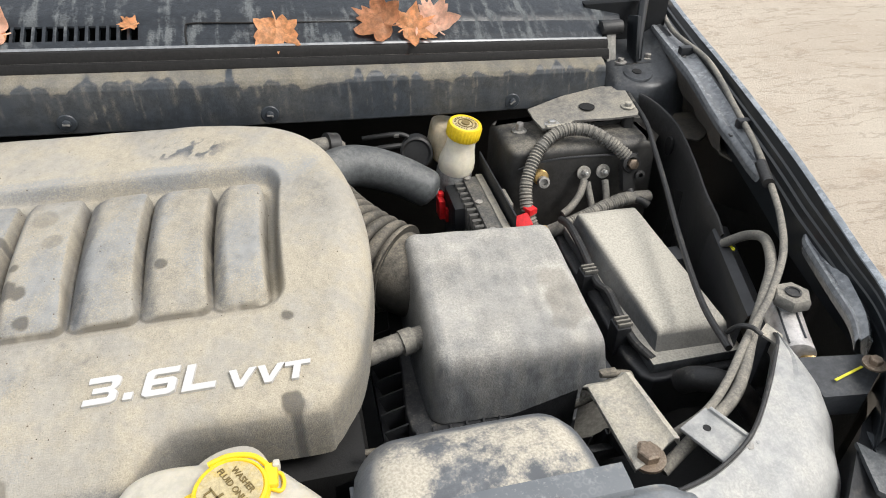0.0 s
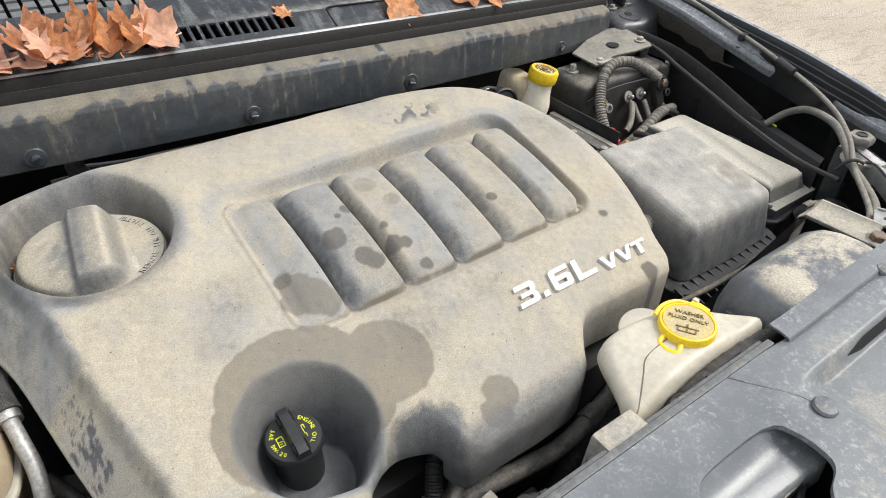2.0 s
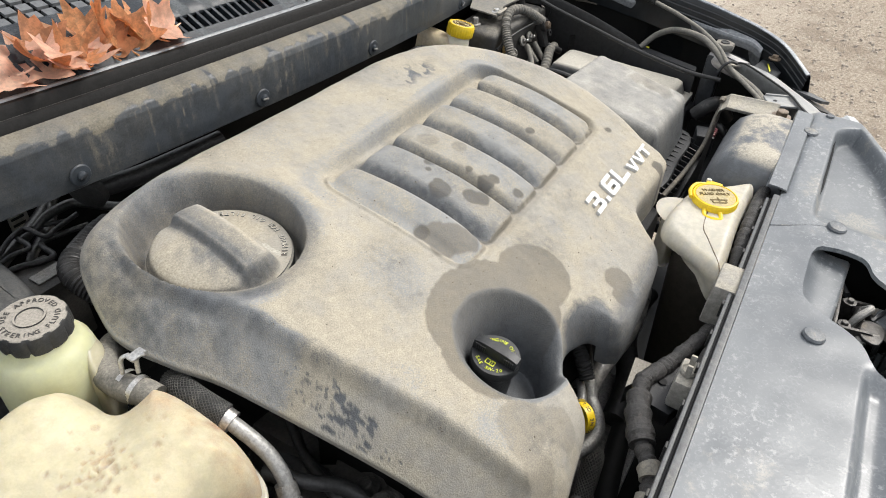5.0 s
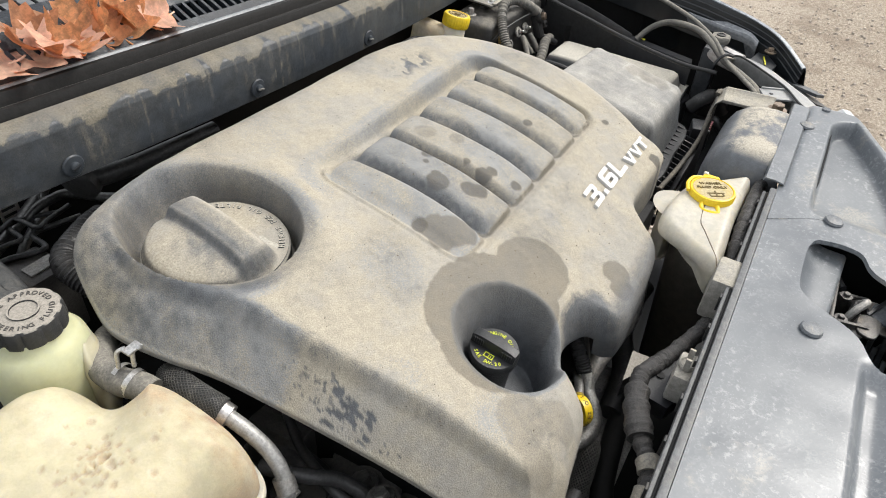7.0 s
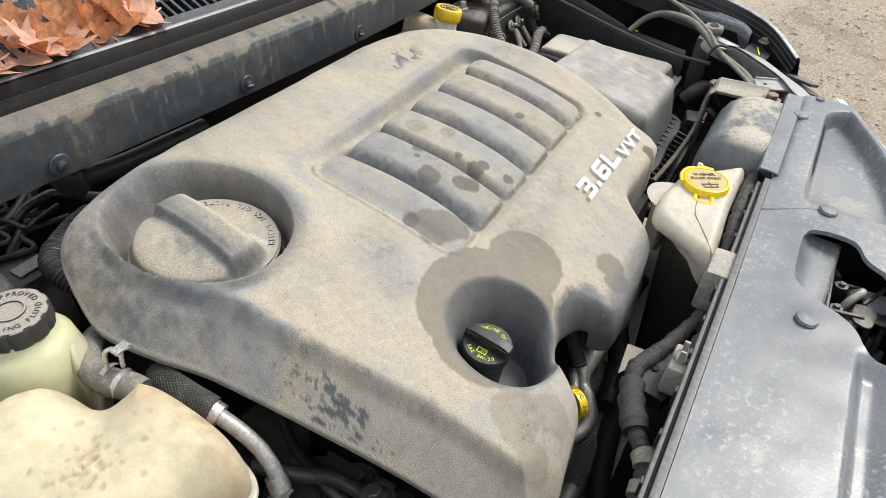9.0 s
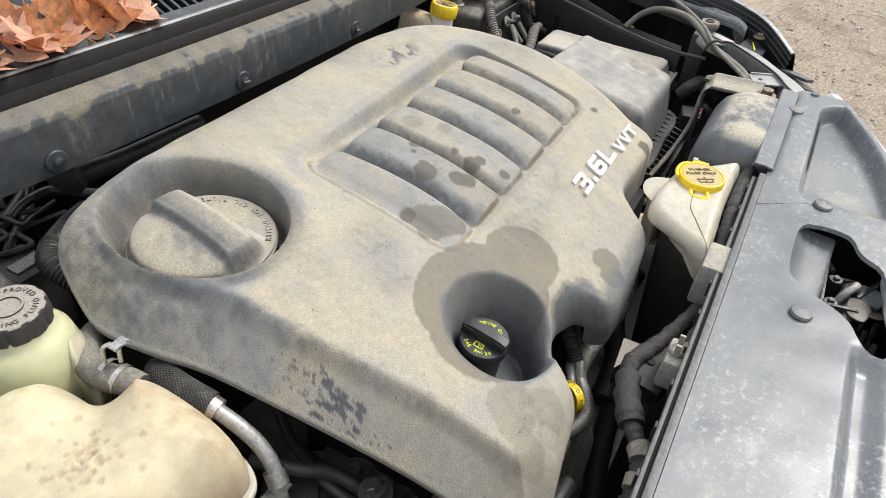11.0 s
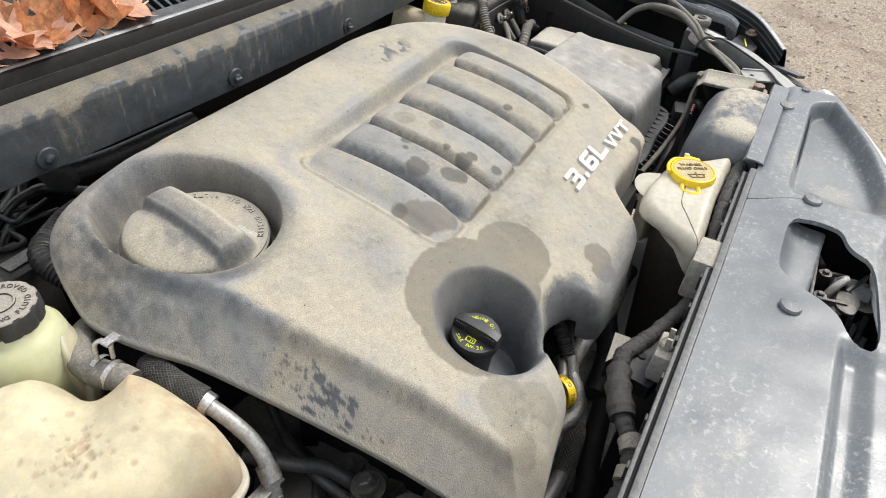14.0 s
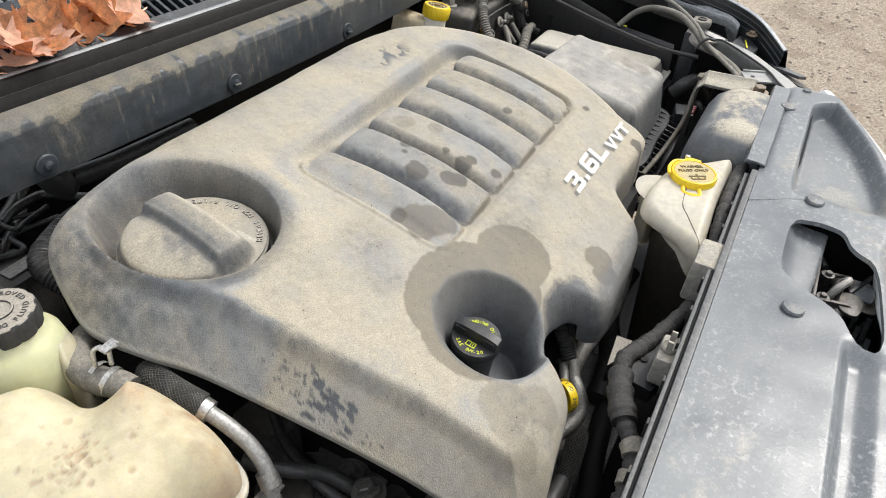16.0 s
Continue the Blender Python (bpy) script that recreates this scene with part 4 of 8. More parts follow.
def cover_dust(x, y, d):
    """How much dust lies on the cover, from 0 to 1: rinsed patches, drips, rubbed rims and painted shade."""
    n1, n2, n3 = wave(x, y, 30, 7), wave(x, y, 110, 8), wave(x, y, 300, 9)
    dust = np.clip(0.93 + 0.07 * n1 + 0.05 * n2 + 0.07 * n3, 0, 1)
    for sx, sy, r in STAINS:
        if r > 0.0175:
            continue
        q = np.hypot(x - sx, y - sy) + 0.22 * r * wave(x, y, 1.1 / r, 11) + 0.0015 * n3
        dust = np.minimum(dust, 1 - (0.12 if (sx, sy) in PALE else 0.30) * smoothstep(-q, -r, -r + 0.003))
    for sx, sy, r in DRIPS:
        q = np.hypot((x - sx) * 2.1, y - sy) + 0.0004 * n3
        dust = np.minimum(dust, 1 - (0.94 if r > 0.003 else 0.75) * smoothstep(-q, -r, -r + 0.0009))
    # rubbed bare: the funnel's rim, the walls of the lid's well, the ridge of the side
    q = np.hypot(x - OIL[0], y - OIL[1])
    # dust thins further down the funnel to paint its shade
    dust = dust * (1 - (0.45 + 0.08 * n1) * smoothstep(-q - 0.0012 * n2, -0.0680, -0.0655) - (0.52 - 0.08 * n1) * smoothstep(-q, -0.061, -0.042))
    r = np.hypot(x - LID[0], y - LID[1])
    # less dust on the well's wall, which also carries its shade
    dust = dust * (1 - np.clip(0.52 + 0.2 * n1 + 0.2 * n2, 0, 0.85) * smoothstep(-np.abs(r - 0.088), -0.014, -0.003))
    left = smoothstep(-x, 0.58, 0.64) * smoothstep(-y, -0.95, -0.90)
    rough = wave(x, y, 70, 21) + 0.8 * wave(x, y, 190, 22)
    band = np.exp(-((d - 0.043 - 0.003 * n1) / 0.006) ** 2)
    dust = dust * (1 - left * band * np.clip(0.24 + 0.2 * n1 + 0.2 * n3 + 0.1 * rough, 0, 0.6))
    worn = smoothstep(y, 0.70, 0.80)
    dust = dust * (1 - left * smoothstep(-d, -0.052, -0.03) * np.clip(0.04 + 0.16 * worn + 0.10 * rough + 0.16 * n3, 0, 0.55))
    rim_line = d - 0.049 - 0.005 * n1 - 0.003 * n2 + 0.0015 * n3
    rinse = left * smoothstep(-rim_line, -0.0015, 0.0015) * smoothstep(y + 0.015 * n1, 0.675, 0.705)
    dust = dust * (1 - rinse * np.clip(0.14 + 0.10 * n2 + 0.10 * n3, 0, 0.4))
    spots = smoothstep(wave(x, y, 52, 31) + 0.7 * wave(x, y, 120, 32), 0.62, 0.74) * smoothstep(-np.abs(d - 0.044), -0.011, -0.005)
    dust = dust * (1 - 0.30 * left * spots)
    shoulder = smoothstep(-x, 0.64, 0.67) * smoothstep(y, 0.78, 0.84) * smoothstep(-d, -0.07, -0.04)
    dust = dust * (1 - shoulder * np.clip(0.16 + 0.14 * rough + 0.22 * n3, 0, 0.6))
    field = panel_field(x, y)
    for k, (a, b) in enumerate(PANELS):
        inner = smoothstep(-rounded_box(x, y, a, b, 0.628, PANEL_TOP[k], 0.011), -0.001, 0.004)
        dust = dust * (1 - inner * np.clip((0.07, 0.20, 0.10, 0.12, 0.14, 0.10)[k] + 0.10 * rough + 0.12 * n3, 0, 0.45))
        if k:
            # bare walls; dust also drops at each panel's upper corner
            wall = smoothstep(-(x - a) / WALLS[k] - 0.18 * n2, -0.95, -0.40) * smoothstep(x - a, -0.006, -0.001) * smoothstep(-np.abs(y - 0.722), -0.104, -0.075)
            corner = np.exp(-(((x - a - 0.006) / 0.011) ** 2 + ((y - PANEL_TOP[k] + 0.006) / 0.014) ** 2))
            dust = dust * (1 - np.maximum(wall * np.clip(BARE[k] + 0.10 * n2 + 0.16 * n3 + 0.08 * n1, 0, 0.95), 0.85 * corner))
    # thinner dust along the field's rear and right walls paints their shade
    back = smoothstep(-np.abs(field + 0.002), -0.009, -0.002) * np.maximum(smoothstep(y, 0.76, 0.815) * smoothstep(x, -0.44, -0.38), smoothstep(x, -0.075, -0.045) * smoothstep(y, 0.64, 0.70))
    dust = dust * (1 - back * np.clip(0.30 + 0.10 * n1 + 0.05 * n3, 0, 0.6))
    # rubbed to grey in broad soft patches
    for sx, sy, r in ((-0.36, 0.578, 0.05), (-0.50, 0.70, 0.04), (-0.53, 0.655, 0.03), (-0.30, 0.60, 0.05), (-0.60, 0.95, 0.06), (-0.50, 0.955, 0.06), (-0.40, 0.95, 0.05), (-0.20, 0.935, 0.05), (0.0, 0.78, 0.05), (-0.56, 0.47, 0.04), (-0.24, 0.60, 0.04)):
        q = np.hypot(x - sx, y - sy) / r
        dust = dust * (1 - smoothstep(-q, -1.2, -0.3) * np.clip(0.18 + 0.11 * rough + 0.16 * n3, 0, 0.5))
    # a scraped patch behind the panels
    q = np.hypot((x + 0.145) / 0.060, (y - 0.882) / 0.025) + 0.35 * n2
    dust = dust * (1 - 0.9 * smoothstep(-q, -1.1, -0.4) * smoothstep(n2 + 0.9 * n3 + 0.5 * rough, -0.1, 0.35))
    # a pale ring where a drop dried, and a hairline crack in the nose
    q = np.abs(np.hypot(x + 0.5655, y - 0.4435) - 0.0105 + 0.0008 * n2)
    dust = dust * (1 - 0.16 * smoothstep(-q, -0.0025, -0.0008))
    q = np.abs((x + 0.519) * 0.65 + (y - 0.487) * 0.76 + 0.0012 * n2) + np.clip(np.abs((x + 0.541) * 0.76 - (y - 0.487) * 0.65) - 0.035, 0, 1)
    dust = dust * (1 - 0.5 * smoothstep(-q, -0.0016, -0.0005))
    # a highlight painted along the outer lip as full pale dust
    dust = np.maximum(dust, left * smoothstep(-d, -0.0040, -0.0020))
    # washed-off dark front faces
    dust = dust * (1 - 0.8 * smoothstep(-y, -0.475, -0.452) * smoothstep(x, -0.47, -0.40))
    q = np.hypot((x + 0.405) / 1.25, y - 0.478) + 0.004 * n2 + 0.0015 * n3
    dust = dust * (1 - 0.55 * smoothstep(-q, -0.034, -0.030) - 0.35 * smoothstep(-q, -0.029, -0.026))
    return np.clip(dust, 0, 1)


def cover_haze(x, y, d):
    """Where the dust is rubbed to a thin bluish film, or blue-grey shade is painted."""
    n1, n2 = wave(x, y, 30, 7), wave(x, y, 110, 8)
    haze = np.zeros_like(x)
    for k, (a, b) in enumerate(PANELS):
        inner = smoothstep(-rounded_box(x, y, a, b, 0.628, PANEL_TOP[k], 0.011), 0.000, 0.004)
        haze = np.maximum(haze, inner * np.clip((0.50, 0.58, 0.42, 0.44, 0.40, 0.34)[k] + 0.22 * n1 + 0.12 * n2, 0, 0.8))
    q = np.hypot(x - OIL[0], y - OIL[1])
    haze = np.maximum(haze, 0.85 * smoothstep(-q - 0.0012 * n2, -0.072, -0.066))
    r = np.hypot(x - LID[0], y - LID[1])
    haze = np.maximum(haze, np.clip(0.40 + 0.3 * n1, 0, 0.7) * smoothstep(-np.abs(r - 0.094), -0.020, -0.006))
    left = smoothstep(-x, 0.58, 0.64) * smoothstep(y + 0.02 * n1, 0.685, 0.715)
    haze = np.maximum(haze, left * smoothstep(-d - 0.004 * n2, -0.053, -0.047) * np.clip(0.48 + 0.3 * n1 + 0.15 * n2, 0, 0.85))
    # blue-grey film behind the panels paints the groove's shade
    back = smoothstep(-np.abs(panel_field(x, y) - 0.006), -0.020, -0.006) * smoothstep(y, 0.74, 0.82)
    haze = np.maximum(haze, back * np.clip(0.42 + 0.2 * n1, 0, 0.6))
    for sx, sy, r in ((-0.52, 0.68, 0.07), (-0.33, 0.585, 0.06), (-0.58, 0.50, 0.05), (-0.45, 0.92, 0.08), (-0.15, 0.93, 0.08), (0.0, 0.80, 0.07), (-0.28, 0.50, 0.05), (-0.62, 0.60, 0.04)):
        haze = np.maximum(haze, smoothstep(-np.hypot(x - sx, y - sy) / r, -1.2, -0.3) * np.clip(0.30 + 0.3 * n1 + 0.1 * n2, 0, 0.6))
    return np.clip(haze, 0, 1)


def cover_wet_shade(x, y):
    """Where the dust is caked dark by water: large patches with crisp scalloped rims; also the lid well's shade."""
    wet = np.zeros_like(x)
    n3 = wave(x, y, 300, 9)
    for sx, sy, r in STAINS:
        q = np.hypot(x - sx, y - sy) + 0.14 * min(r, 0.045) * wave(x, y, 1.3 / min(r, 0.045), 11) + 0.0010 * n3
        wet = np.maximum(wet, (0.30 if (sx, sy) in PALE or (sy < 0.49 and r < 0.03 and sx < -0.4) else 0.64 if r > 0.0175 else 0.88) * smoothstep(-q, -r, -r + 0.0028))
    # brown dust on the wall of the lid's well, darkened for its shade
    r = np.hypot(x - LID[0], y - LID[1])
    wet = np.maximum(wet, np.clip(0.42 + 0.2 * wave(x, y, 40, 26) + 0.15 * n3, 0, 0.7) * smoothstep(-np.abs(r - 0.082), -0.0085, -0.003))
    # brown silt in the joints between the panels
    silt = np.zeros_like(x)
    for k, (a, b) in enumerate(PANELS):
        q = rounded_box(x, y, a, b, 0.629, PANEL_TOP[k], 0.011)
        silt = np.maximum(silt, smoothstep(-np.abs(q - 0.0008), -0.0036, -0.001) * np.clip((0.55 if k else 0.1) + 0.4 * wave(x, y, 60, 24) + 0.2 * n3 + 0.5 * smoothstep(-y, -0.66, -0.63), 0, 0.9))
    return np.maximum(wet, silt * (x > -0.45))


# square-cut letter shapes in a unit box
BLOCK = {"3": [(0, 1), (0.85, 1), (1, 0.9), (1, 0.62), (0.88, 0.5), (1, 0.38), (1, 0.1), (0.85, 0), (0, 0), (0, 0.22), (0.7, 0.22), (0.74, 0.26), (0.74, 0.36), (0.7, 0.4), (0.2, 0.4), (0.2, 0.6), (0.7, 0.6), (0.74, 0.64), (0.74, 0.74), (0.7, 0.78), (0, 0.78)],
         ".": [(0, 0), (0, 0.26), (1, 0.26), (1, 0)],
         "6": [(1, 0.78), (0.3, 0.78), (0.26, 0.74), (0.26, 0.4), (0.26, 0.22), (0.74, 0.22), (0.74, 0.4), (0.262, 0.4), (0.262, 0.62), (0.85, 0.62), (1, 0.52), (1, 0.1), (0.85, 0), (0.15, 0), (0, 0.1), (0, 0.9), (0.15, 1), (1, 1)],
         "L": [(0, 1), (0.26, 1), (0.26, 0.23), (1, 0.23), (1, 0), (0, 0)],
         "V": [(0, 1), (0.27, 1), (0.5, 0.34), (0.73, 1), (1, 1), (0.63, 0), (0.37, 0)],
         "T": [(0, 1), (1, 1), (1, 0.76), (0.64, 0.76), (0.64, 0), (0.36, 0), (0.36, 0.76), (0, 0.76)]}


def make_cover():
    root = thing("engine_cover", (-0.33, 0.70, 0.90), "dusty grey plastic engine cover with six panels and rinsed stains", "engine cover")
    rim = np.array([(v.x, v.y) for v in outline(COVER, 10)])
    pts, d, quads = skin(rim, 0.0017, cover_height)

    def side(depth, thin):
        return lambda x, y: depth * (0.82 + 0.5 * min(1, max(0, (x + 0.39) / 0.15))) if y < 0.52 and -0.392 < x < -0.215 else thin if y < 0.60 and x < -0.215 else depth * (1 + 0.7 * min(1, max(0, (0.70 - y) / 0.1))) if x > -0.56 or y > 0.93 else thin

    bm = skin_mesh(pts, quads, (side(0.012, 0.003), side(0.024, 0.004)))
    o = root.location
    co = np.array([v.co for v in bm.verts])
    for v, p in zip(bm.verts, settle(co)):
        v.co = p
    bmesh.ops.translate(bm, vec=-o, verts=bm.verts)
    me = finish("cover_shell", bm, cover_plastic, 60)
    dd, _, inside = rim_distance(co[:, 0], co[:, 1], rim)
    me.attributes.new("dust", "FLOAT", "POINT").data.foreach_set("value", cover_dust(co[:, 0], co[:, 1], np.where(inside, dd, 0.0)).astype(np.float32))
    me.attributes.new("wet", "FLOAT", "POINT").data.foreach_set("value", cover_wet_shade(co[:, 0], co[:, 1]).astype(np.float32))
    me.attributes.new("haze", "FLOAT", "POINT").data.foreach_set("value", cover_haze(co[:, 0], co[:, 1], np.where(inside, dd, 0.0)).astype(np.float32))
    shell = new("cover_shell", me)
    shell.parent = root
    ORIGIN[shell] = Vector(o)
    # the silver badge, each character its own piece, tilted with the cover
    slope = math.atan(0.33)
    lay = [("3", -0.234, 0.0268, 0.035, 0.541), (".", -0.199, 0.0268, 0.0145, 0.541), ("6", -0.183, 0.0268, 0.036, 0.5405), ("L", -0.147, 0.0268, 0.037, 0.5395),
           ("V", -0.1075, 0.0182, 0.030, 0.5355), ("V", -0.0805, 0.0182, 0.030, 0.5355), ("T", -0.0545, 0.0182, 0.0285, 0.5350)]
    for ch, x, tall, wide, y in lay:
        lean = 0.24 * tall
        flat = [Vector((u * (wide - lean) + lean * v, v * tall, 0)) for u, v in BLOCK[ch]]
        bm = bmesh.new()
        strip(bm, [[p + Vector((0, 0, h)) for p in flat] for h in (-0.007, 0.0030)], True, False)
        inner = [p + Vector((0, 0, 0.0030)) for p in flat]
        bm.faces.new([bm.verts.new(p) for p in inner])
        bmesh.ops.triangulate(bm, faces=[f for f in bm.faces if len(f.verts) > 4])
        z = float(settle(np.array([x, y, cover_plane(x, y)]))[2])
        bm.transform(Matrix.Translation((x, y, z + 0.0020)) @ Matrix.Rotation(slope, 4, "X"))
        part("badge_letter", bm, badge_chrome, root, "worn silver raised letter", 30)
    return root


make_cover()


def make_grit():
    """Crumbs of dry earth scattered over the cover."""
    g = np.random.RandomState(8)
    x, y = -0.70 + 0.76 * g.rand(5200), 0.43 + 0.52 * g.rand(5200)
    rim = np.array([(v.x, v.y) for v in outline(COVER, 4)])
    d, _, inside = rim_distance(x, y, rim)
    joint = np.zeros(len(x))
    for a, b in PANELS:
        joint = np.maximum(joint, np.exp(-(rounded_box(x, y, a, b, 0.629, 0.82, 0.011) / 0.003) ** 2))
    keep = inside & (d > 0.03) & (np.hypot(x - LID[0], y - LID[1]) > 0.11) & (np.hypot(x - OIL[0], y - OIL[1]) > 0.07) & (g.rand(len(x)) < 0.10 + 0.8 * joint)
    x, y, d = x[keep], y[keep], d[keep]
    top = settle(np.c_[x, y, cover_height(x, y, d)])
    verts, faces = [], []
    for p in top:
        r = 0.0004 + 0.0008 * g.rand() ** 2
        n = len(verts)
        for k in range(4):
            a = k * 1.5708 + g.rand()
            verts.append((p[0] + r * math.cos(a), p[1] + r * math.sin(a), p[2] - 0.0002))
        verts.append((p[0], p[1], p[2] + r * 0.9))
        faces += [(n + k, n + (k + 1) % 4, n + 4) for k in range(4)]
    me = bpy.data.meshes.new("earth_crumbs")
    me.from_pydata(verts, [], faces)
    me.materials.append(dusty("earth_crumb", (0.10, 0.075, 0.05), 0.9, dust=0.0, vary=0.4))
    tagged(new("earth_crumbs", me), "tiny crumbs of dry brown earth on the cover", "dirt", kind="stuff")


make_grit()


def make_lid():
    """The round lid over the oil filter, with a grip bar across it."""
    lx, ly = LID
    lz = 0.9965
    m = Matrix.Rotation(radians(2), 3, "X")
    root = thing("filter_lid", (lx, ly, lz - 0.02), "dusty round grey access lid with a moulded grip bar", "access lid")
    disc = [(0.0755, -0.024), (0.0765, -0.004), (0.076, 0.0), (0.073, 0.003), (0.062, 0.0032), (0.04, 0.0033), (0.015, 0.0033), (0.001, 0.0033)]
    part("disc", spin(disc, (lx, ly, lz), 64, m), lid_plastic, root)
    # the grip: a broad bar that falls softly to the disc, with a bulged half beside it
    ring = np.array([(0.0742 * math.cos(a), 0.0742 * math.sin(a)) for a in np.linspace(0, 2 * math.pi, 120, endpoint=False)])
    ca, sa = math.cos(radians(82)), math.sin(radians(82))

    def grip(x, y, d):
        s, v = x * ca + y * sa, -x * sa + y * ca
        r = np.hypot(x, y)
        beam = (0.031 - 0.008 * (s / 0.074) ** 2) * smoothstep(-v, -0.024, -0.012) * smoothstep(v, -0.038, -0.014)
        dome = (0.023 * np.maximum(0, 1 - (r / 0.0745) ** 2) ** 0.42) * smoothstep(v, 0.002, 0.02)
        disc_z = np.where(v < -0.012, 0.0, 0.001)
        z = np.maximum(np.maximum(beam, dome), disc_z)
        near = np.abs(beam - dome)
        z = z + 0.0035 * np.maximum(0, 1 - near / 0.007) ** 2 * (v > 0)
        return 0.0035 + z * smoothstep(d, 0.0, 0.005 + 0.011 * smoothstep(-np.abs(v + 0.008), -0.04, -0.02)) + 0.0005 * wave(x, y, 130, 61)

    pts, d, quads = skin(ring, 0.002, grip)
    s, v = pts[:, 0] * ca + pts[:, 1] * sa, -pts[:, 0] * sa + pts[:, 1] * ca
    bm = skin_mesh(pts, quads, (0.004,))
    bm.transform(Matrix.Translation((lx, ly, lz)) @ m.to_4x4())
    top = part("grip", bm, lid_dusty, root, smooth=60)
    co = np.array([p.co for p in top.data.vertices]) + np.array(ORIGIN[top]) - np.array((lx, ly, lz))
    s, v = co[:, 0] * ca + co[:, 1] * sa, -co[:, 0] * sa + co[:, 1] * ca
    n1, n2 = wave(co[:, 0], co[:, 1], 60, 62), wave(co[:, 0], co[:, 1], 190, 63)
    # dust thinned beside the bar as its flank's shade, and rubbed in patches
    lay = 1 - np.exp(-((v - 0.014) / 0.011) ** 2) * np.clip(0.75 + 0.3 * n1, 0, 0.95) - 0.42 * smoothstep(-np.abs(v + 0.002), -0.014, -0.007) - np.exp(-((v - 0.034 - 0.01 * n1) / 0.016) ** 2) * np.exp(-((s + 0.02) / 0.045) ** 2) * np.clip(0.4 + 0.5 * n2, 0, 0.8)
    top.data.attributes.new("dust", "FLOAT", "POINT").data.foreach_set("value", np.clip(lay + 0.08 * n1 + 0.07 * n2, 0, 1).astype(np.float32))
    at = Matrix.Translation((lx, ly, lz)) @ m.to_4x4() @ Matrix.Translation((0, 0, 0.0040))
    part("moulded_text", arc_text("REMOVE FOR OIL FILTER SERVICE", 0.0088, 0.0016, 0.0665, 18, at, 5.3, inward=True), lid_plastic, root)


lid_dusty = dusty("dusty_lid", (0.085, 0.09, 0.095), 0.55, dust=1.1, up=(0.1, 0.85), blotch=22, bump=0.3, attr="dust")
make_lid()


def make_oil_cap():
    cx, cy, cz = -0.506, 0.550, 0.943
    m = Matrix.Rotation(math.atan(0.12), 3, "X") @ Matrix.Rotation(radians(-4), 3, "Y")
    root = thing("oil_filler_cap", (cx, cy, cz - 0.08), "black oil filler cap with yellow lettering, sunk in its funnel", "oil cap")
    part("neck", spin([(0.026, -0.11), (0.026, -0.02), (0.0275, -0.016), (0.0275, -0.006)], (cx, cy, cz), 32, m), cap_black, root)
    part("disc", spin([(0.029, -0.014), (0.0302, -0.011), (0.0302, -0.002), (0.0285, 0.0005), (0.014, 0.0012), (0.001, 0.0012)], (cx, cy, cz), 48, m), cap_black, root)
    base = Matrix.Translation((cx, cy, cz)) @ m.to_4x4() @ Matrix.Rotation(radians(-92), 4, "Z")
    bm = bmesh.new()
    loops = []
    for k in range(17):
        u = -1 + 2 * k / 16
        h, w = 0.0145 - 0.003 * u ** 4, 0.0075
        loops.append([base @ Vector((0.0285 * u, a * w, 0.0005 + b * h)) for a, b in ((-1, 0), (-0.9, 0.7), (-0.7, 1), (0.7, 1), (0.9, 0.7), (1, 0))])
    bar = part("grip_bar", strip(bm, loops), cap_black, root)
    for side in (-1, 1):
        for end in (-1, 1):
            for k in range(5):
                u = end * (0.013 + k * 0.0028)
                rib = box(u - 0.0006, u + 0.0006, side * 0.0075 - 0.0007, side * 0.0075 + 0.0007, 0.002, 0.012, 0.0)
                rib.transform(base)
                part("grip_rib", rib, cap_black, bar)
    top = base @ Matrix.Translation((0, 0, 0.0013))
    part("oil_lettering", arc_text("ENGINE OIL", 0.0062, 0.0006, 0.0215, 90, top, 11), yellow_ink, root, "yellow printed lettering")
    part("grade_lettering", arc_text("SAE 5W-20", 0.0062, 0.0006, 0.0225, 270, top, 11, inward=True), yellow_ink, root, "yellow printed lettering")
    bm = bmesh.new()
    for x0, x1, y0, y1 in ((-0.006, -0.005, -0.017, -0.0105), (0.005, 0.006, -0.017, -0.0105), (-0.006, 0.006, -0.0175, -0.0166), (-0.0004, 0.0004, -0.017, -0.0112), (-0.0055, -0.0005, -0.0113, -0.0104), (0.0005, 0.0055, -0.0113, -0.0104), (0.0022, 0.003, -0.0155, -0.0125)):
        box(x0, x1, y0, y1, -0.0002, 0.0004, 0.0, bm)
    bm.transform(top)
    part("book_symbol", bm, yellow_ink, root, "yellow printed symbol")
    bm = bmesh.new()
    for k, (x0, x1, y0, y1) in enumerate(((-0.007, 0.004, 0.0108, 0.0116), (-0.007, -0.0062, 0.0108, 0.0138), (-0.007, -0.002, 0.0134, 0.0141), (0.004, 0.008, 0.0122, 0.013))):
        box(x0, x1, y0, y1, -0.0002, 0.0004, 0.0, bm)
    bm.transform(top)
    part("oil_can_symbol", bm, yellow_ink, root, "yellow printed symbol")
    root.scale = (0.9, 0.9, 0.9)


make_oil_cap()


# ---- driver's side of the bay ----
def with_dust(ob, fn, wet=None):
    """Gives a mesh its dust cover, from 0 to 1, by a function of place."""
    me, o = ob.data, ORIGIN[ob]
    co = np.zeros(len(me.vertices) * 3)
    me.vertices.foreach_get("co", co)
    co = co.reshape(-1, 3) + np.array(o)
    me.attributes.new("dust", "FLOAT", "POINT").data.foreach_set("value", np.clip(fn(co), 0, 1).astype(np.float32))
    me.attributes.new("wet", "FLOAT", "POINT").data.foreach_set("value", np.zeros(len(co), np.float32) if wet is None else np.clip(wet(co), 0, 1).astype(np.float32))
    return ob


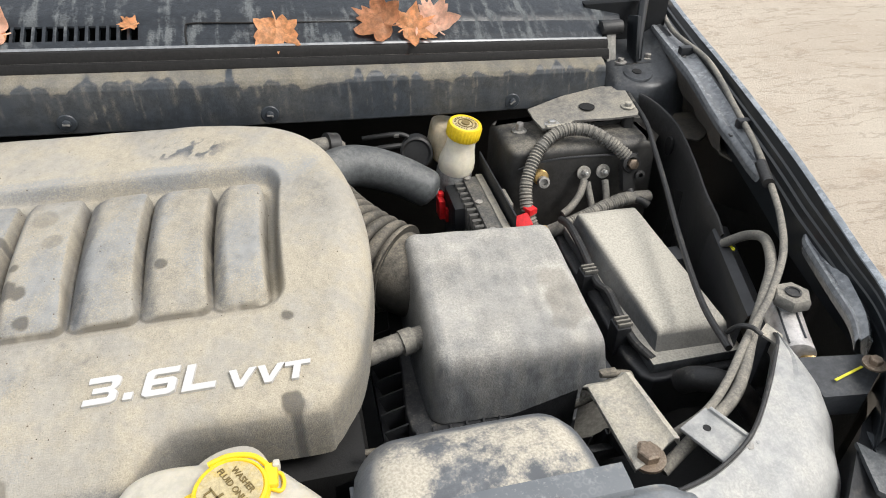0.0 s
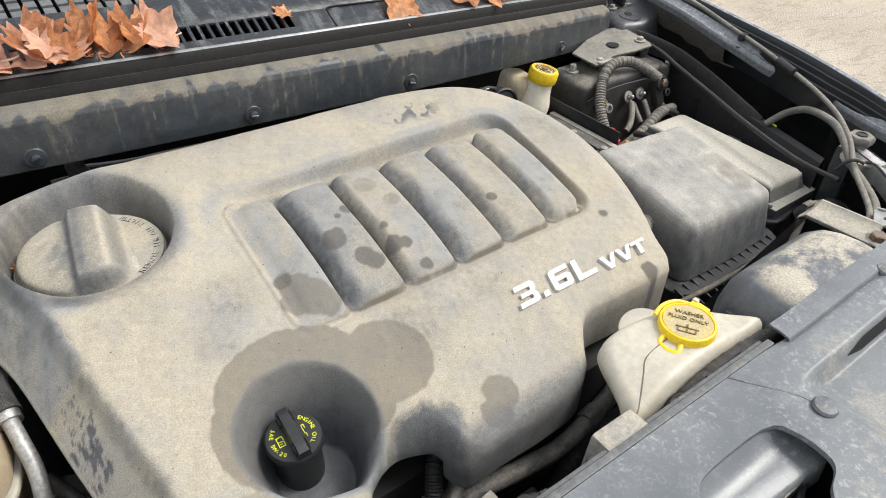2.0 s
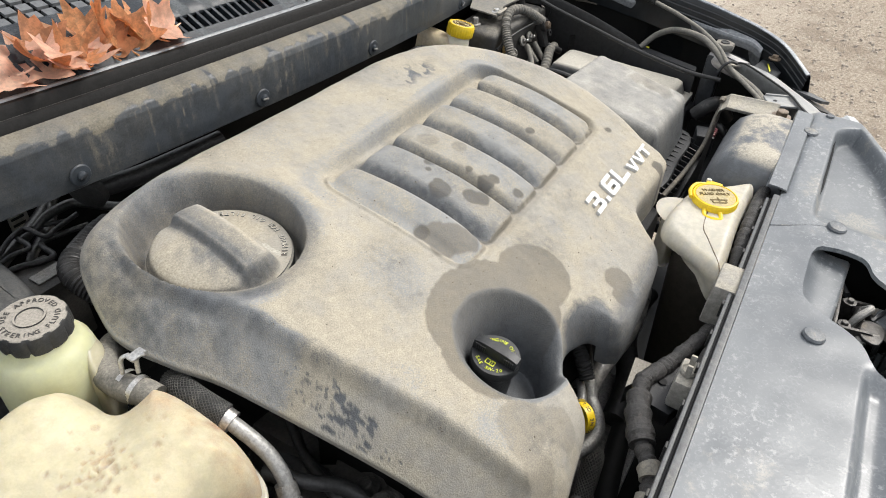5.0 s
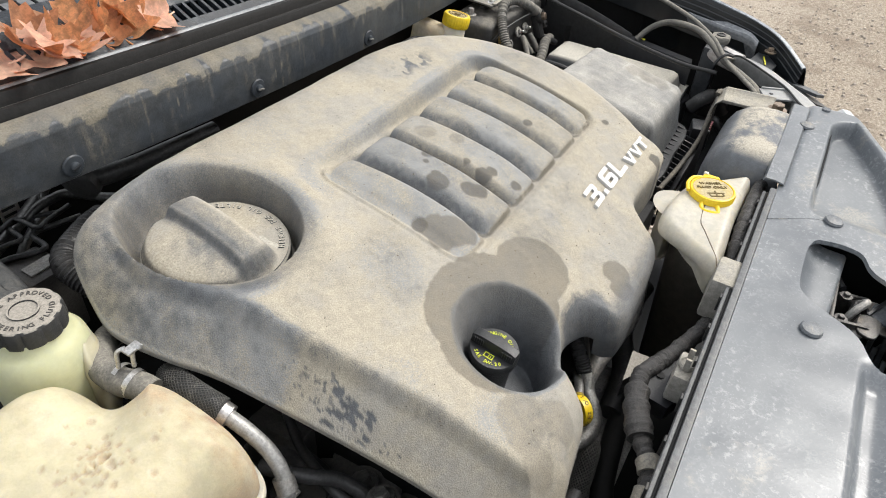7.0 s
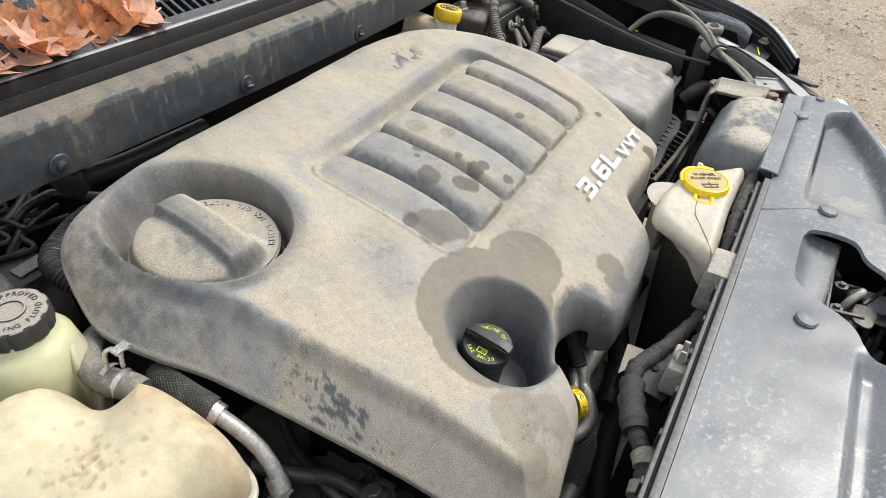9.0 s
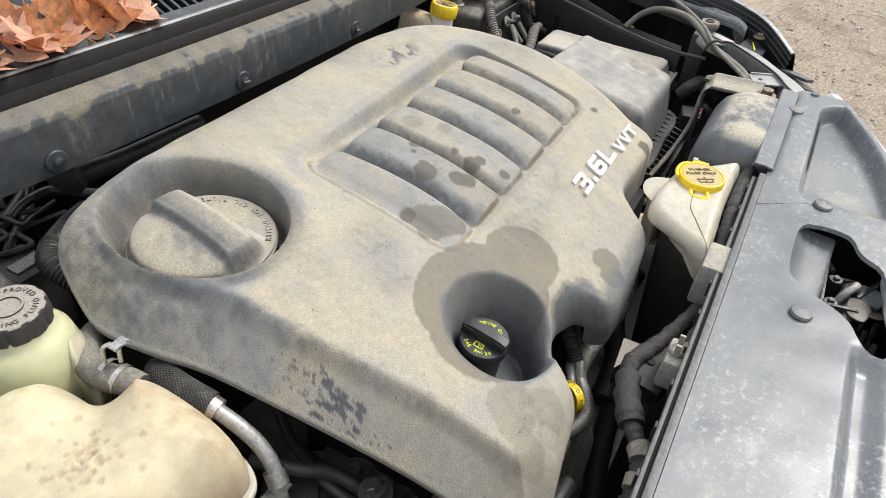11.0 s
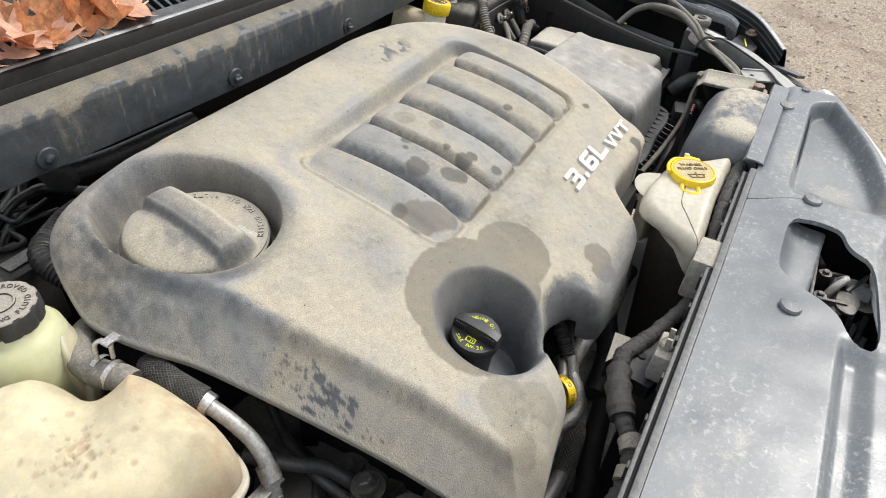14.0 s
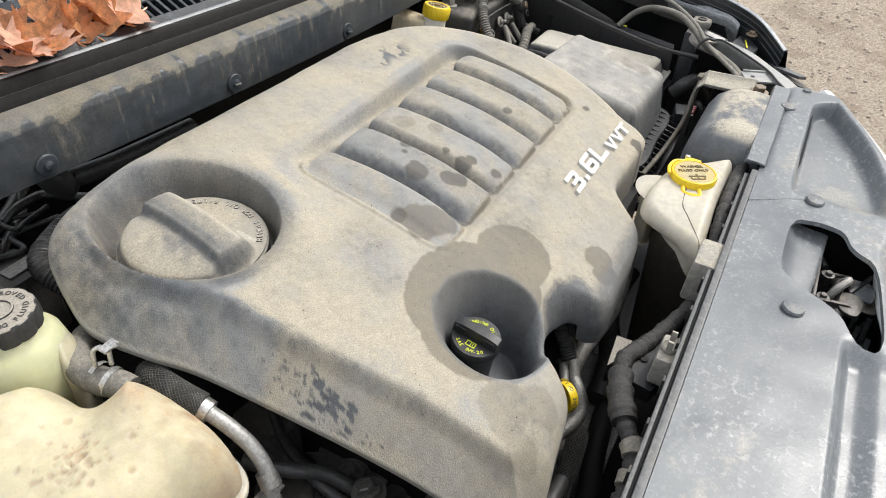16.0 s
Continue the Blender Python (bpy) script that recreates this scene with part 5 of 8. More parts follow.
def fine_box(corners, z_low, radius, cuts, wob=0.0):
    """A box lid with its own top corners (front left, front right, back right, back left), soft rims and a fine skin."""
    fl, fr, br, bl = (Vector(c) for c in corners)
    n = cuts
    cx, cy = (fl.x + fr.x + br.x + bl.x) / 4, (fl.y + fr.y + br.y + bl.y) / 4
    rings = []
    for s in range(0, n + 1):
        u = s / n
        rings.append(u)
    bm = bmesh.new()
    grid = []
    for a in range(n + 1):
        row = []
        for b in range(n + 1):
            u, v = a / n, b / n
            p = fl.lerp(fr, u).lerp(bl.lerp(br, u), v)
            wide, long = (fr - fl).length, (bl - fl).length
            du, dv = min(u, 1 - u) * wide, min(v, 1 - v) * long
            qx, qy = max(0, radius - du), max(0, radius - dv)
            fall = radius - math.sqrt(max(0, radius ** 2 - min(radius, math.hypot(qx, qy)) ** 2))
            if qx and qy:
                h = math.hypot(qx, qy)
                if h > radius:
                    k = radius / h
                    sx, sy = (1 if u < 0.5 else -1), (1 if v < 0.5 else -1)
                    p = p + Vector((sx * qx * (1 - k), sy * qy * (1 - k), 0))
            row.append(bm.verts.new((p.x, p.y, p.z - fall + wob * noise.noise((p.x * 40, p.y * 40, 1)))))
        grid.append(row)
    for a in range(n):
        for b in range(n):
            bm.faces.new((grid[a][b], grid[a + 1][b], grid[a + 1][b + 1], grid[a][b + 1]))
    edge = [e for e in bm.edges if e.is_boundary]
    for k in range(6):
        grown = bmesh.ops.extrude_edge_only(bm, edges=edge)["geom"]
        vs = [g for g in grown if isinstance(g, bmesh.types.BMVert)]
        for v in vs:
            share = (k + 1) / 6
            v.co.z = v.co.z + (z_low - v.co.z) / (6 - k)
            out = Vector((v.co.x - cx, v.co.y - cy, 0)).normalized()
            v.co += out * 0.0022
        edge = [g for g in grown if isinstance(g, bmesh.types.BMEdge)]
    return bm


def make_air_box():
    root = thing("air_filter_box", (0.2, 0.65, 0.66), "dusty grey plastic air filter box with rounded edges", "air filter box")
    lid = part("lid", fine_box([(0.102, 0.556, 0.918), (0.298, 0.553, 0.914), (0.288, 0.735, 0.957), (0.10, 0.755, 0.955)], 0.832, 0.016, 44, 0.0015), box_plastic, root, smooth=60)

    def dust(co):
        x, y = co[:, 0], co[:, 1]
        top = smoothstep(co[:, 2], 0.885, 0.912)
        drip = 0.42 + 0.35 * wave(x, co[:, 2] * 0.12, 170, 41) + 0.25 * wave(x, co[:, 2] * 0.2, 380, 42) - 0.25 * smoothstep(-co[:, 2], -0.89, -0.84)
        d = (0.72 + 0.16 * wave(x, y, 50, 21) + 0.12 * wave(x, y, 160, 22) + 0.10 * wave(x, y * 0.25, 240, 28)) * top + np.clip(drip, 0, 0.8) * (1 - top)
        d = d * (1 - 0.35 * smoothstep(-np.abs(x - 0.113 - 0.003 * wave(x, y, 80, 43)), -0.006, -0.002) * (y < 0.69))
        patch = smoothstep(-np.hypot((x - 0.262) / 0.028, (y - 0.615) / 0.055) - 0.15 * wave(x, y, 130, 23), -1.0, -0.85)
        return d * (0.95 + 0.35 * patch)

    def silt(co):
        x, y = co[:, 0], co[:, 1]
        patch = smoothstep(-np.hypot((x - 0.266) / 0.026, (y - 0.615) / 0.050) - 0.3 * wave(x, y, 110, 23), -1.0, -0.8)
        front = smoothstep(-y, -0.59, -0.56) * np.clip(0.3 + 0.5 * wave(x, y, 90, 44), 0, 1)
        return 0.40 * patch + 0.18 * front + 0.2 * np.clip(wave(x, y, 45, 46) - 0.25, 0, 1)

    with_dust(lid, dust, silt)
    base = slab(outline([(0.078, 0.53), (0.2, 0.522), (0.318, 0.535), (0.322, 0.65), (0.312, 0.755), (0.2, 0.775), (0.085, 0.775), (0.075, 0.65)], 5), 0.70, 0.83, 0.003, 0.003)
    part("base", base, black_plastic, root)
    # flange ribs along the front and the engine side
    for k in range(13):
        x = 0.075 + k * 0.019
        rib = box(x - 0.0014, x + 0.0014, 0.503, 0.55, 0.785, 0.829, 0.0008, taper=0.0, turn=Matrix.Rotation(radians(14), 3, "X"))
        part("flange_rib", rib, black_plastic, root)
    for k in range(7):
        y = 0.56 + k * 0.026
        part("flange_rib", box(0.048, 0.09, y - 0.0014, y + 0.0014, 0.77, 0.825, 0.0008, turn=Matrix.Rotation(radians(-18), 3, "Y")), black_plastic, root)
    part("ledge", box(0.06, 0.335, 0.494, 0.505, 0.78, 0.80, 0.003), black_plastic, root)
    part("ledge", box(0.04, 0.05, 0.50, 0.75, 0.77, 0.79, 0.003), black_plastic, root)
    # the little spigot on the side, with its braided hose
    part("spigot", tube([(0.11, 0.632, 0.889), (0.088, 0.628, 0.889), (0.074, 0.625, 0.888)], lambda u, run: 0.0135 + 0.002 * (u > 0.55), 18), grey_hose, root)
    return root


make_air_box()

hose = thing("breather_hose", (0.05, 0.61, 0.86), "dusty braided grey breather hose to the air box", "hose")
part("braid", tube([(0.081, 0.627, 0.889), (0.05, 0.622, 0.886), (0.01, 0.615, 0.88)], corrugated(0.0128, 0.004, 0.0005), 18, 14), grey_hose, hose)


def make_bellows():
    root = thing("intake_bellows", (0.07, 0.76, 0.85), "dusty ribbed rubber intake bellows", "intake hose")
    line = [(0.005, 0.88, 0.908), (0.022, 0.842, 0.904), (0.045, 0.805, 0.899), (0.07, 0.778, 0.893), (0.09, 0.760, 0.889)]
    part("ribs", tube(line, lambda u, run: 0.0500 + 0.0105 * math.sqrt(abs(math.sin(math.pi * run / 0.0175))) + 0.003 * u, 44, 44), bellow_rubber, root)
    part("cuff", tube([(0.085, 0.765, 0.890), (0.11, 0.743, 0.886), (0.150, 0.715, 0.880)], lambda u, run: 0.055 - 0.006 * u, 40, 8), bellow_rubber, root)
    clamp = tube([(0.088, 0.7625, 0.8895), (0.094, 0.7572, 0.889)], 0.0580, 40, 3)
    part("clamp_band", clamp, bellow_rubber, root, "dull metal clamp band")
    part("clamp_screw", box(0.018, 0.034, 0.838, 0.848, 0.958, 0.965, 0.001, turn=Matrix.Rotation(radians(35), 3, "Z")), bright_metal, root, "bright clamp screw")


make_bellows()

elbow_rubber = dusty("dusty_elbow_rubber", (0.075, 0.08, 0.082), 0.5, dust=0.35, up=(0.2, 1.0), blotch=25, dust_col=(0.2, 0.2, 0.19))
snorkel = thing("resonator_tube", (0.12, 0.97, 0.85), "smooth dark rubber intake elbow with a blunt end", "intake tube")
part("elbow", tube([(-0.02, 0.90, 0.91), (0.01, 0.945, 0.925), (0.05, 0.975, 0.928), (0.095, 0.985, 0.915), (0.14, 0.985, 0.893), (0.178, 0.975, 0.872), (0.192, 0.970, 0.864)],
                   lambda u, run: (0.030 + 0.002 * math.sin(3 * u)) * (1 if u < 0.93 else math.sqrt(max(0.12, 1 - ((u - 0.93) / 0.07) ** 2))), 24, 9), elbow_rubber, snorkel)
pipe = thing("heater_pipe", (0.03, 1.02, 0.93), "dusty grey heater hose stub by the firewall", "hose")
part("stub", tube([(-0.03, 1.03, 0.93), (0.0, 1.03, 0.935), (0.03, 1.035, 0.935), (0.05, 1.05, 0.92)], 0.0135, 16), grey_hose, pipe)
part("collar", tube([(0.028, 1.034, 0.935), (0.045, 1.04, 0.93)], 0.021, 20), dark_rubber, pipe)


tank_beige = dusty("beige_tank", (0.50, 0.42, 0.29), 0.45, dust=0.1, dust_col=(0.36, 0.30, 0.21), blotch=20, vary=0.12, bump=0.1, scatter=0.3)


def make_brake_reservoir():
    bx, by = 0.249, 1.026
    root = thing("brake_fluid_reservoir", (bx, by, 0.84), "milky brake fluid reservoir with a yellow cap", "fluid reservoir")
    m = Matrix.Rotation(radians(-4), 3, "X")
    part("bottle", spin([(0.018, 0.862), (0.0285, 0.866), (0.0305, 0.874), (0.0302, 0.886), (0.0285, 0.893), (0.0262, 0.902), (0.0242, 0.912), (0.0235, 0.922), (0.0235, 0.936)], (bx, by, 0), 32), bottle_white, root)
    part("foot", spin([(0.020, 0.828), (0.0275, 0.832), (0.0300, 0.845), (0.0305, 0.862), (0.0265, 0.872)], (bx, by + 0.001, 0), 32), module_metal, root, "grey reservoir foot")
    part("rear_chamber", slab(outline([(0.214, 1.045), (0.236, 1.034), (0.262, 1.05), (0.262, 1.10), (0.216, 1.105)], 5), 0.866, 0.924, 0.014, 0.008), tank_beige, root, "beige rear chamber")
    cap = part("cap", spin([(0.0255, 0.930), (0.0272, 0.932), (0.0278, 0.940), (0.0278, 0.951), (0.0262, 0.9545), (0.0225, 0.955), (0.0218, 0.9535), (0.0015, 0.9535)], (bx, by, 0), 96, None, None, lambda a, h: 1 + (0.022 * math.cos(32 * a) if h < 0.9525 else 0)), yellow_plastic, root, "ribbed yellow cap")
    part("cap_face", spin([(0.0215, 0.9536), (0.0212, 0.9542), (0.001, 0.9542)], (bx, by, 0), 40), yellow_dirty, cap)
    part("cap_ring", spin([(0.0135, 0.954), (0.0133, 0.9556), (0.0118, 0.9556), (0.0115, 0.954)], (bx, by, 0), 8), dark_ink, cap)
    part("cap_button", spin([(0.007, 0.954), (0.0068, 0.9566), (0.0052, 0.957), (0.003, 0.9562), (0.001, 0.9562)], (bx, by, 0), 24), dark_ink, cap)
    bm = bmesh.new()
    for k in range(26):
        a = k * 2 * math.pi / 26
        if k % 7 == 6:
            continue
        c = Matrix.Translation((bx, by, 0.9545)) @ Matrix.Rotation(a, 4, "Z") @ Matrix.Translation((0.0172, 0, 0))
        one = box(-0.0017, 0.0017, -0.0008, 0.0008, -0.0004, 0.0006, 0.0)
        one.transform(c)
        tmp = bpy.data.meshes.new("t")
        one.to_mesh(tmp)
        one.free()
        bm.from_mesh(tmp)
        bpy.data.meshes.remove(tmp)
    part("cap_bars", bm, dark_ink, cap)
    lean = Matrix.Rotation(radians(11), 4, Vector((0.54, 0.84, 0)))
    pivot = Vector((bx + 0.002, by, 0.945))
    root.matrix_world = Matrix.Translation(pivot) @ lean @ Matrix.Translation(Vector((0, 0, 0.84 - 0.945)))


make_brake_reservoir()

can = thing("master_cylinder", (0.21, 1.05, 0.86), "dark round brake master cylinder end", "brake cylinder")
part("body", spin([(0.001, -0.02), (0.022, -0.02), (0.026, -0.015), (0.026, 0.012), (0.0275, 0.014), (0.0275, 0.02), (0.024, 0.022), (0.02, 0.018), (0.001, 0.018)], (0.178, 1.062, 0.894), 28, Matrix.Rotation(radians(75), 3, "X") @ Matrix.Rotation(radians(-10), 3, "Y")), dark_rubber, can)
part("line", tube([(0.166, 1.066, 0.919), (0.15, 1.068, 0.925), (0.12, 1.07, 0.924), (0.09, 1.075, 0.92)], 0.004, 10), dark_rubber, can)
part("fitting", tube([(0.150, 1.068, 0.924), (0.142, 1.069, 0.924)], 0.005, 6), dull_metal, can)
part("second_line", tube([(0.166, 1.066, 0.904), (0.13, 1.066, 0.904), (0.10, 1.07, 0.90)], 0.005, 10), dark_rubber, can)


module_dark = dusty("dark_cast_module", (0.10, 0.098, 0.092), 0.55, 0.2, dust=0.25, up=(0.2, 1.0), blotch=40, dust_col=(0.26, 0.235, 0.19))


def make_module():
    root = thing("control_module", (0.26, 0.94, 0.74), "finned cast metal engine control module on edge", "control module")
    part("case", box(0.245, 0.272, 0.790, 1.012, 0.74, 0.862, 0.003), module_dark, root)
    for k in range(14):
        y = 0.796 + k * 0.0158
        part("fin", box(0.230, 0.248, y - 0.0034, y + 0.0034, 0.745, 0.858, 0.0016), module_dark, root)
    part("top_flange", box(0.268, 0.280, 0.79, 1.014, 0.858, 0.864, 0.002), pale_bracket, root, "pale cast top flange")
    for y in (0.852, 0.93, 1.004):
        part("corner_screw", spin([(0.006, 0), (0.006, 0.004), (0.003, 0.005)], (0.252, y, 0.861), 14), dull_metal, root)
    part("back_plate", box(0.284, 0.287, 0.85, 1.05, 0.76, 0.886, 0.001), black_plastic, root)
    part("plate_bump", box(0.288, 0.302, 0.905, 0.955, 0.84, 0.868, 0.004), grey_hose, root)


make_module()

plug = thing("module_plug", (0.215, 0.97, 0.78), "black wiring plug with a red locking lever", "wiring plug")
part("housing", box(0.214, 0.246, 0.935, 1.01, 0.76, 0.852, 0.004), black_plastic, plug)
lever = part("lever", box(0.200, 0.211, 0.985, 1.012, 0.80, 0.836, 0.003), red_plastic, plug, "red locking lever")
part("lever_tab", box(0.202, 0.212, 1.0, 1.012, 0.834, 0.842, 0.002), red_plastic, lever)
part("lever_latch", box(0.209, 0.214, 0.975, 0.987, 0.80, 0.825, 0.002), red_plastic, lever)
clip = thing("terminal_cover", (0.315, 0.885, 0.81), "red plastic battery terminal cover flap", "terminal cover")
part("flap", box(0.300, 0.326, 0.874, 0.902, 0.828, 0.850, 0.004, turn=Matrix.Rotation(radians(-15), 3, "Y") @ Matrix.Rotation(radians(12), 3, "X")), red_plastic, clip)
part("tongue", box(0.322, 0.338, 0.90, 0.918, 0.845, 0.856, 0.002, turn=Matrix.Rotation(radians(25), 3, "Z")), red_plastic, clip)
part("terminal", spin([(0.007, 0), (0.007, 0.006), (0.004, 0.01)], (0.342, 0.872, 0.832), 16), brass_metal, clip)


def make_terminal_housing():
    root = thing("battery_tray_housing", (0.44, 1.02, 0.74), "dusty dark housing with studs and cable lugs on its face", "cable housing")
    body = slab(outline([(0.315, 0.985), (0.36, 0.972), (0.45, 0.966), (0.55, 0.962), (0.572, 0.975), (0.575, 1.08), (0.55, 1.098), (0.33, 1.098), (0.312, 1.07)], 5), 0.74, 0.918, 0.014, 0.004, 0.006)
    part("body", body, housing_grime, root)
    part("rim", tube([(0.33, 0.976, 0.885), (0.38, 0.965, 0.903), (0.45, 0.96, 0.905), (0.53, 0.958, 0.90)], 0.0022, 8), black_plastic, root)
    face = Matrix.Rotation(radians(70), 3, "X")
    for x, y, z in ((0.441, 0.965, 0.872), (0.474, 0.963, 0.872)):
        lug = part("cable_lug", spin([(0.011, -0.002), (0.012, 0.0), (0.012, 0.002), (0.009, 0.003)], (x, y, z), 20, face), pale_bracket, root, "pale metal cable lug")
        part("nut", spin([(0.0065, 0.002), (0.0065, 0.007), (0.0055, 0.008)], (x, y, z), 6, face), dull_metal, lug)
        part("stud", spin([(0.0033, 0.006), (0.0033, 0.014), (0.002, 0.015)], (x, y, z), 12, face), bright_metal, lug)
    part("lead", tube([(0.438, 0.952, 0.866), (0.425, 0.935, 0.85), (0.405, 0.92, 0.838), (0.39, 0.915, 0.83)], 0.0062, 12), grey_hose, root)
    part("lead", tube([(0.443, 0.951, 0.862), (0.444, 0.938, 0.845), (0.445, 0.925, 0.83)], 0.0058, 12), grey_hose, root)
    part("lead", tube([(0.474, 0.95, 0.862), (0.472, 0.935, 0.846), (0.468, 0.92, 0.83)], 0.0058, 12), grey_hose, root)
    boss = part("brass_boss", spin([(0.013, -0.004), (0.013, 0.006), (0.011, 0.008)], (0.366, 0.968, 0.872), 20, face), brass_metal, root, "brass terminal boss")
    part("boss_socket", spin([(0.0095, 0.007), (0.0095, 0.016), (0.006, 0.0165), (0.006, 0.010), (0.001, 0.010)], (0.366, 0.962, 0.868), 18, face), dull_metal, boss)
    lug = part("clamp_body", box(0.499, 0.523, 0.938, 0.957, 0.842, 0.897, 0.006, turn=Matrix.Rotation(radians(-20), 3, "X")), dark_rubber, root)
    part("clamp_ring", spin([(0.0155, -0.006), (0.0165, 0.0), (0.0155, 0.006), (0.010, 0.007), (0.010, 0.0)], (0.512, 0.945, 0.893), 22, face), dark_rubber, lug)
    part("clamp_nut", spin([(0.009, 0.002), (0.009, 0.010), (0.005, 0.012), (0.001, 0.012)], (0.512, 0.942, 0.893), 6, face), copper_bolt, lug, "coppery nut")
    part("clamp_eye", spin([(0.008, -0.003), (0.0085, 0.003), (0.004, 0.004), (0.004, -0.003)], (0.528, 0.937, 0.872), 16, face), dark_rubber, lug)
    part("stud_top", bolt((0.352, 1.045, 0.916), 0.007, 0.018), dull_metal, root)
    part("back_lip", box(0.40, 0.575, 1.035, 1.05, 0.90, 0.925, 0.004), housing_grime, root)
    return root


housing_grime = dusty("grimy_housing", (0.035, 0.034, 0.032), 0.55, dust=0.35, up=(0.2, 0.95), blotch=18, dust_col=(0.24, 0.22, 0.18))
make_terminal_housing()

loom = thing("battery_cable", (0.43, 0.93, 0.86), "dusty corrugated loom arching over the cable studs", "cable loom")
part("conduit", tube([(0.335, 0.90, 0.82), (0.328, 0.918, 0.85), (0.335, 0.945, 0.885), (0.365, 0.975, 0.922), (0.405, 0.99, 0.94), (0.45, 0.985, 0.938), (0.485, 0.965, 0.92), (0.507, 0.95, 0.902)], corrugated(0.0102, 0.0052, 0.0011), 20, 22), grey_hose, loom)
loom = thing("ground_cable", (0.43, 0.92, 0.82), "dusty grey cable loom lying behind the fuse box", "cable loom")
part("conduit", tube([(0.51, 0.93, 0.85), (0.513, 0.918, 0.842), (0.525, 0.912, 0.838), (0.535, 0.905, 0.832)], 0.007, 12), dark_rubber, loom)
part("sleeve", tube([(0.545, 0.925, 0.835), (0.50, 0.918, 0.842), (0.46, 0.905, 0.842), (0.42, 0.893, 0.836), (0.38, 0.885, 0.828), (0.34, 0.885, 0.815)], lambda u, run: 0.011 + 0.0008 * math.cos(run * 1400) * (0.2 < u < 0.8), 16, 22), grey_hose, loom)


plate_metal = dusty("dull_plate", (0.15, 0.145, 0.135), 0.5, 0.3, dust=0.45, blotch=25, dust_col=(0.27, 0.25, 0.205))


def make_plate():
    root = thing("tower_bracket", (0.46, 1.05, 0.92), "pale dusty sheet metal bracket with a round hole", "bracket")
    ring = [(0.374, 1.072, 0.944), (0.372, 1.035, 0.943), (0.378, 1.008, 0.939), (0.40, 1.004, 0.938), (0.418, 1.012, 0.938), (0.44, 1.022, 0.94), (0.50, 1.012, 0.942), (0.548, 1.012, 0.943), (0.554, 1.022, 0.944), (0.566, 1.112, 0.950), (0.50, 1.125, 0.95)]
    part("plate", polygon_plate(ring, 0.0035), plate_metal, root)
    part("hole", spin([(0.0135, -0.001), (0.0135, 0.0006)], (0.474, 1.055, 0.9462), 24), unlit_black, root)
    part("washer", spin([(0.013, 0), (0.013, 0.003), (0.007, 0.004), (0.006, 0.008), (0.002, 0.009)], (0.398, 1.018, 0.938), 20), bright_metal, root)
    part("rivet", bolt((0.543, 1.04, 0.945), 0.0065, 0.009), pale_bracket, root)
    part("post", spin([(0.010, 0.90), (0.010, 0.942)], (0.538, 1.024, 0), 16), dark_rubber, root)
    part("weld", box(0.385, 0.43, 1.003, 1.012, 0.938, 0.943, 0.002), pale_bracket, root)


make_plate()


def make_fuse_box():
    root = thing("fuse_box", (0.43, 0.72, 0.74), "dusty black fuse box with a long raised lid", "fuse box")
    part("base", slab(outline([(0.362, 0.575), (0.43, 0.568), (0.498, 0.575), (0.502, 0.72), (0.50, 0.875), (0.43, 0.882), (0.365, 0.878), (0.36, 0.72)], 4), 0.74, 0.818, 0.005, 0.003), black_plastic, root)
    lid = part("lid", fine_box([(0.391, 0.603, 0.862), (0.486, 0.600, 0.862), (0.486, 0.864, 0.866), (0.391, 0.866, 0.866)], 0.828, 0.004, 24, 0.0006), lid_plastic, root, smooth=50)
    part("lid_flange", box(0.376, 0.500, 0.574, 0.876, 0.817, 0.834, 0.003, taper=0.0), lid_plastic, root)
    part("wire_guard", tube([(0.372, 0.88, 0.845), (0.374, 0.85, 0.852), (0.372, 0.79, 0.848), (0.368, 0.73, 0.84), (0.372, 0.70, 0.845), (0.37, 0.66, 0.84), (0.372, 0.62, 0.832), (0.382, 0.585, 0.83)], 0.006, 10), dark_rubber, root)
    for y in (0.75, 0.64):
        latch = part("latch", box(0.352, 0.372, y - 0.012, y + 0.012, 0.80, 0.846, 0.003), black_plastic, root)
        for k in range(3):
            part("latch_tooth", box(0.354, 0.374, y - 0.009 + k * 0.007, y - 0.006 + k * 0.007, 0.846, 0.852, 0.0008), grey_hose, latch)
    part("latch", box(0.488, 0.506, 0.735, 0.765, 0.80, 0.856, 0.003), black_plastic, root)
    return root


make_fuse_box()


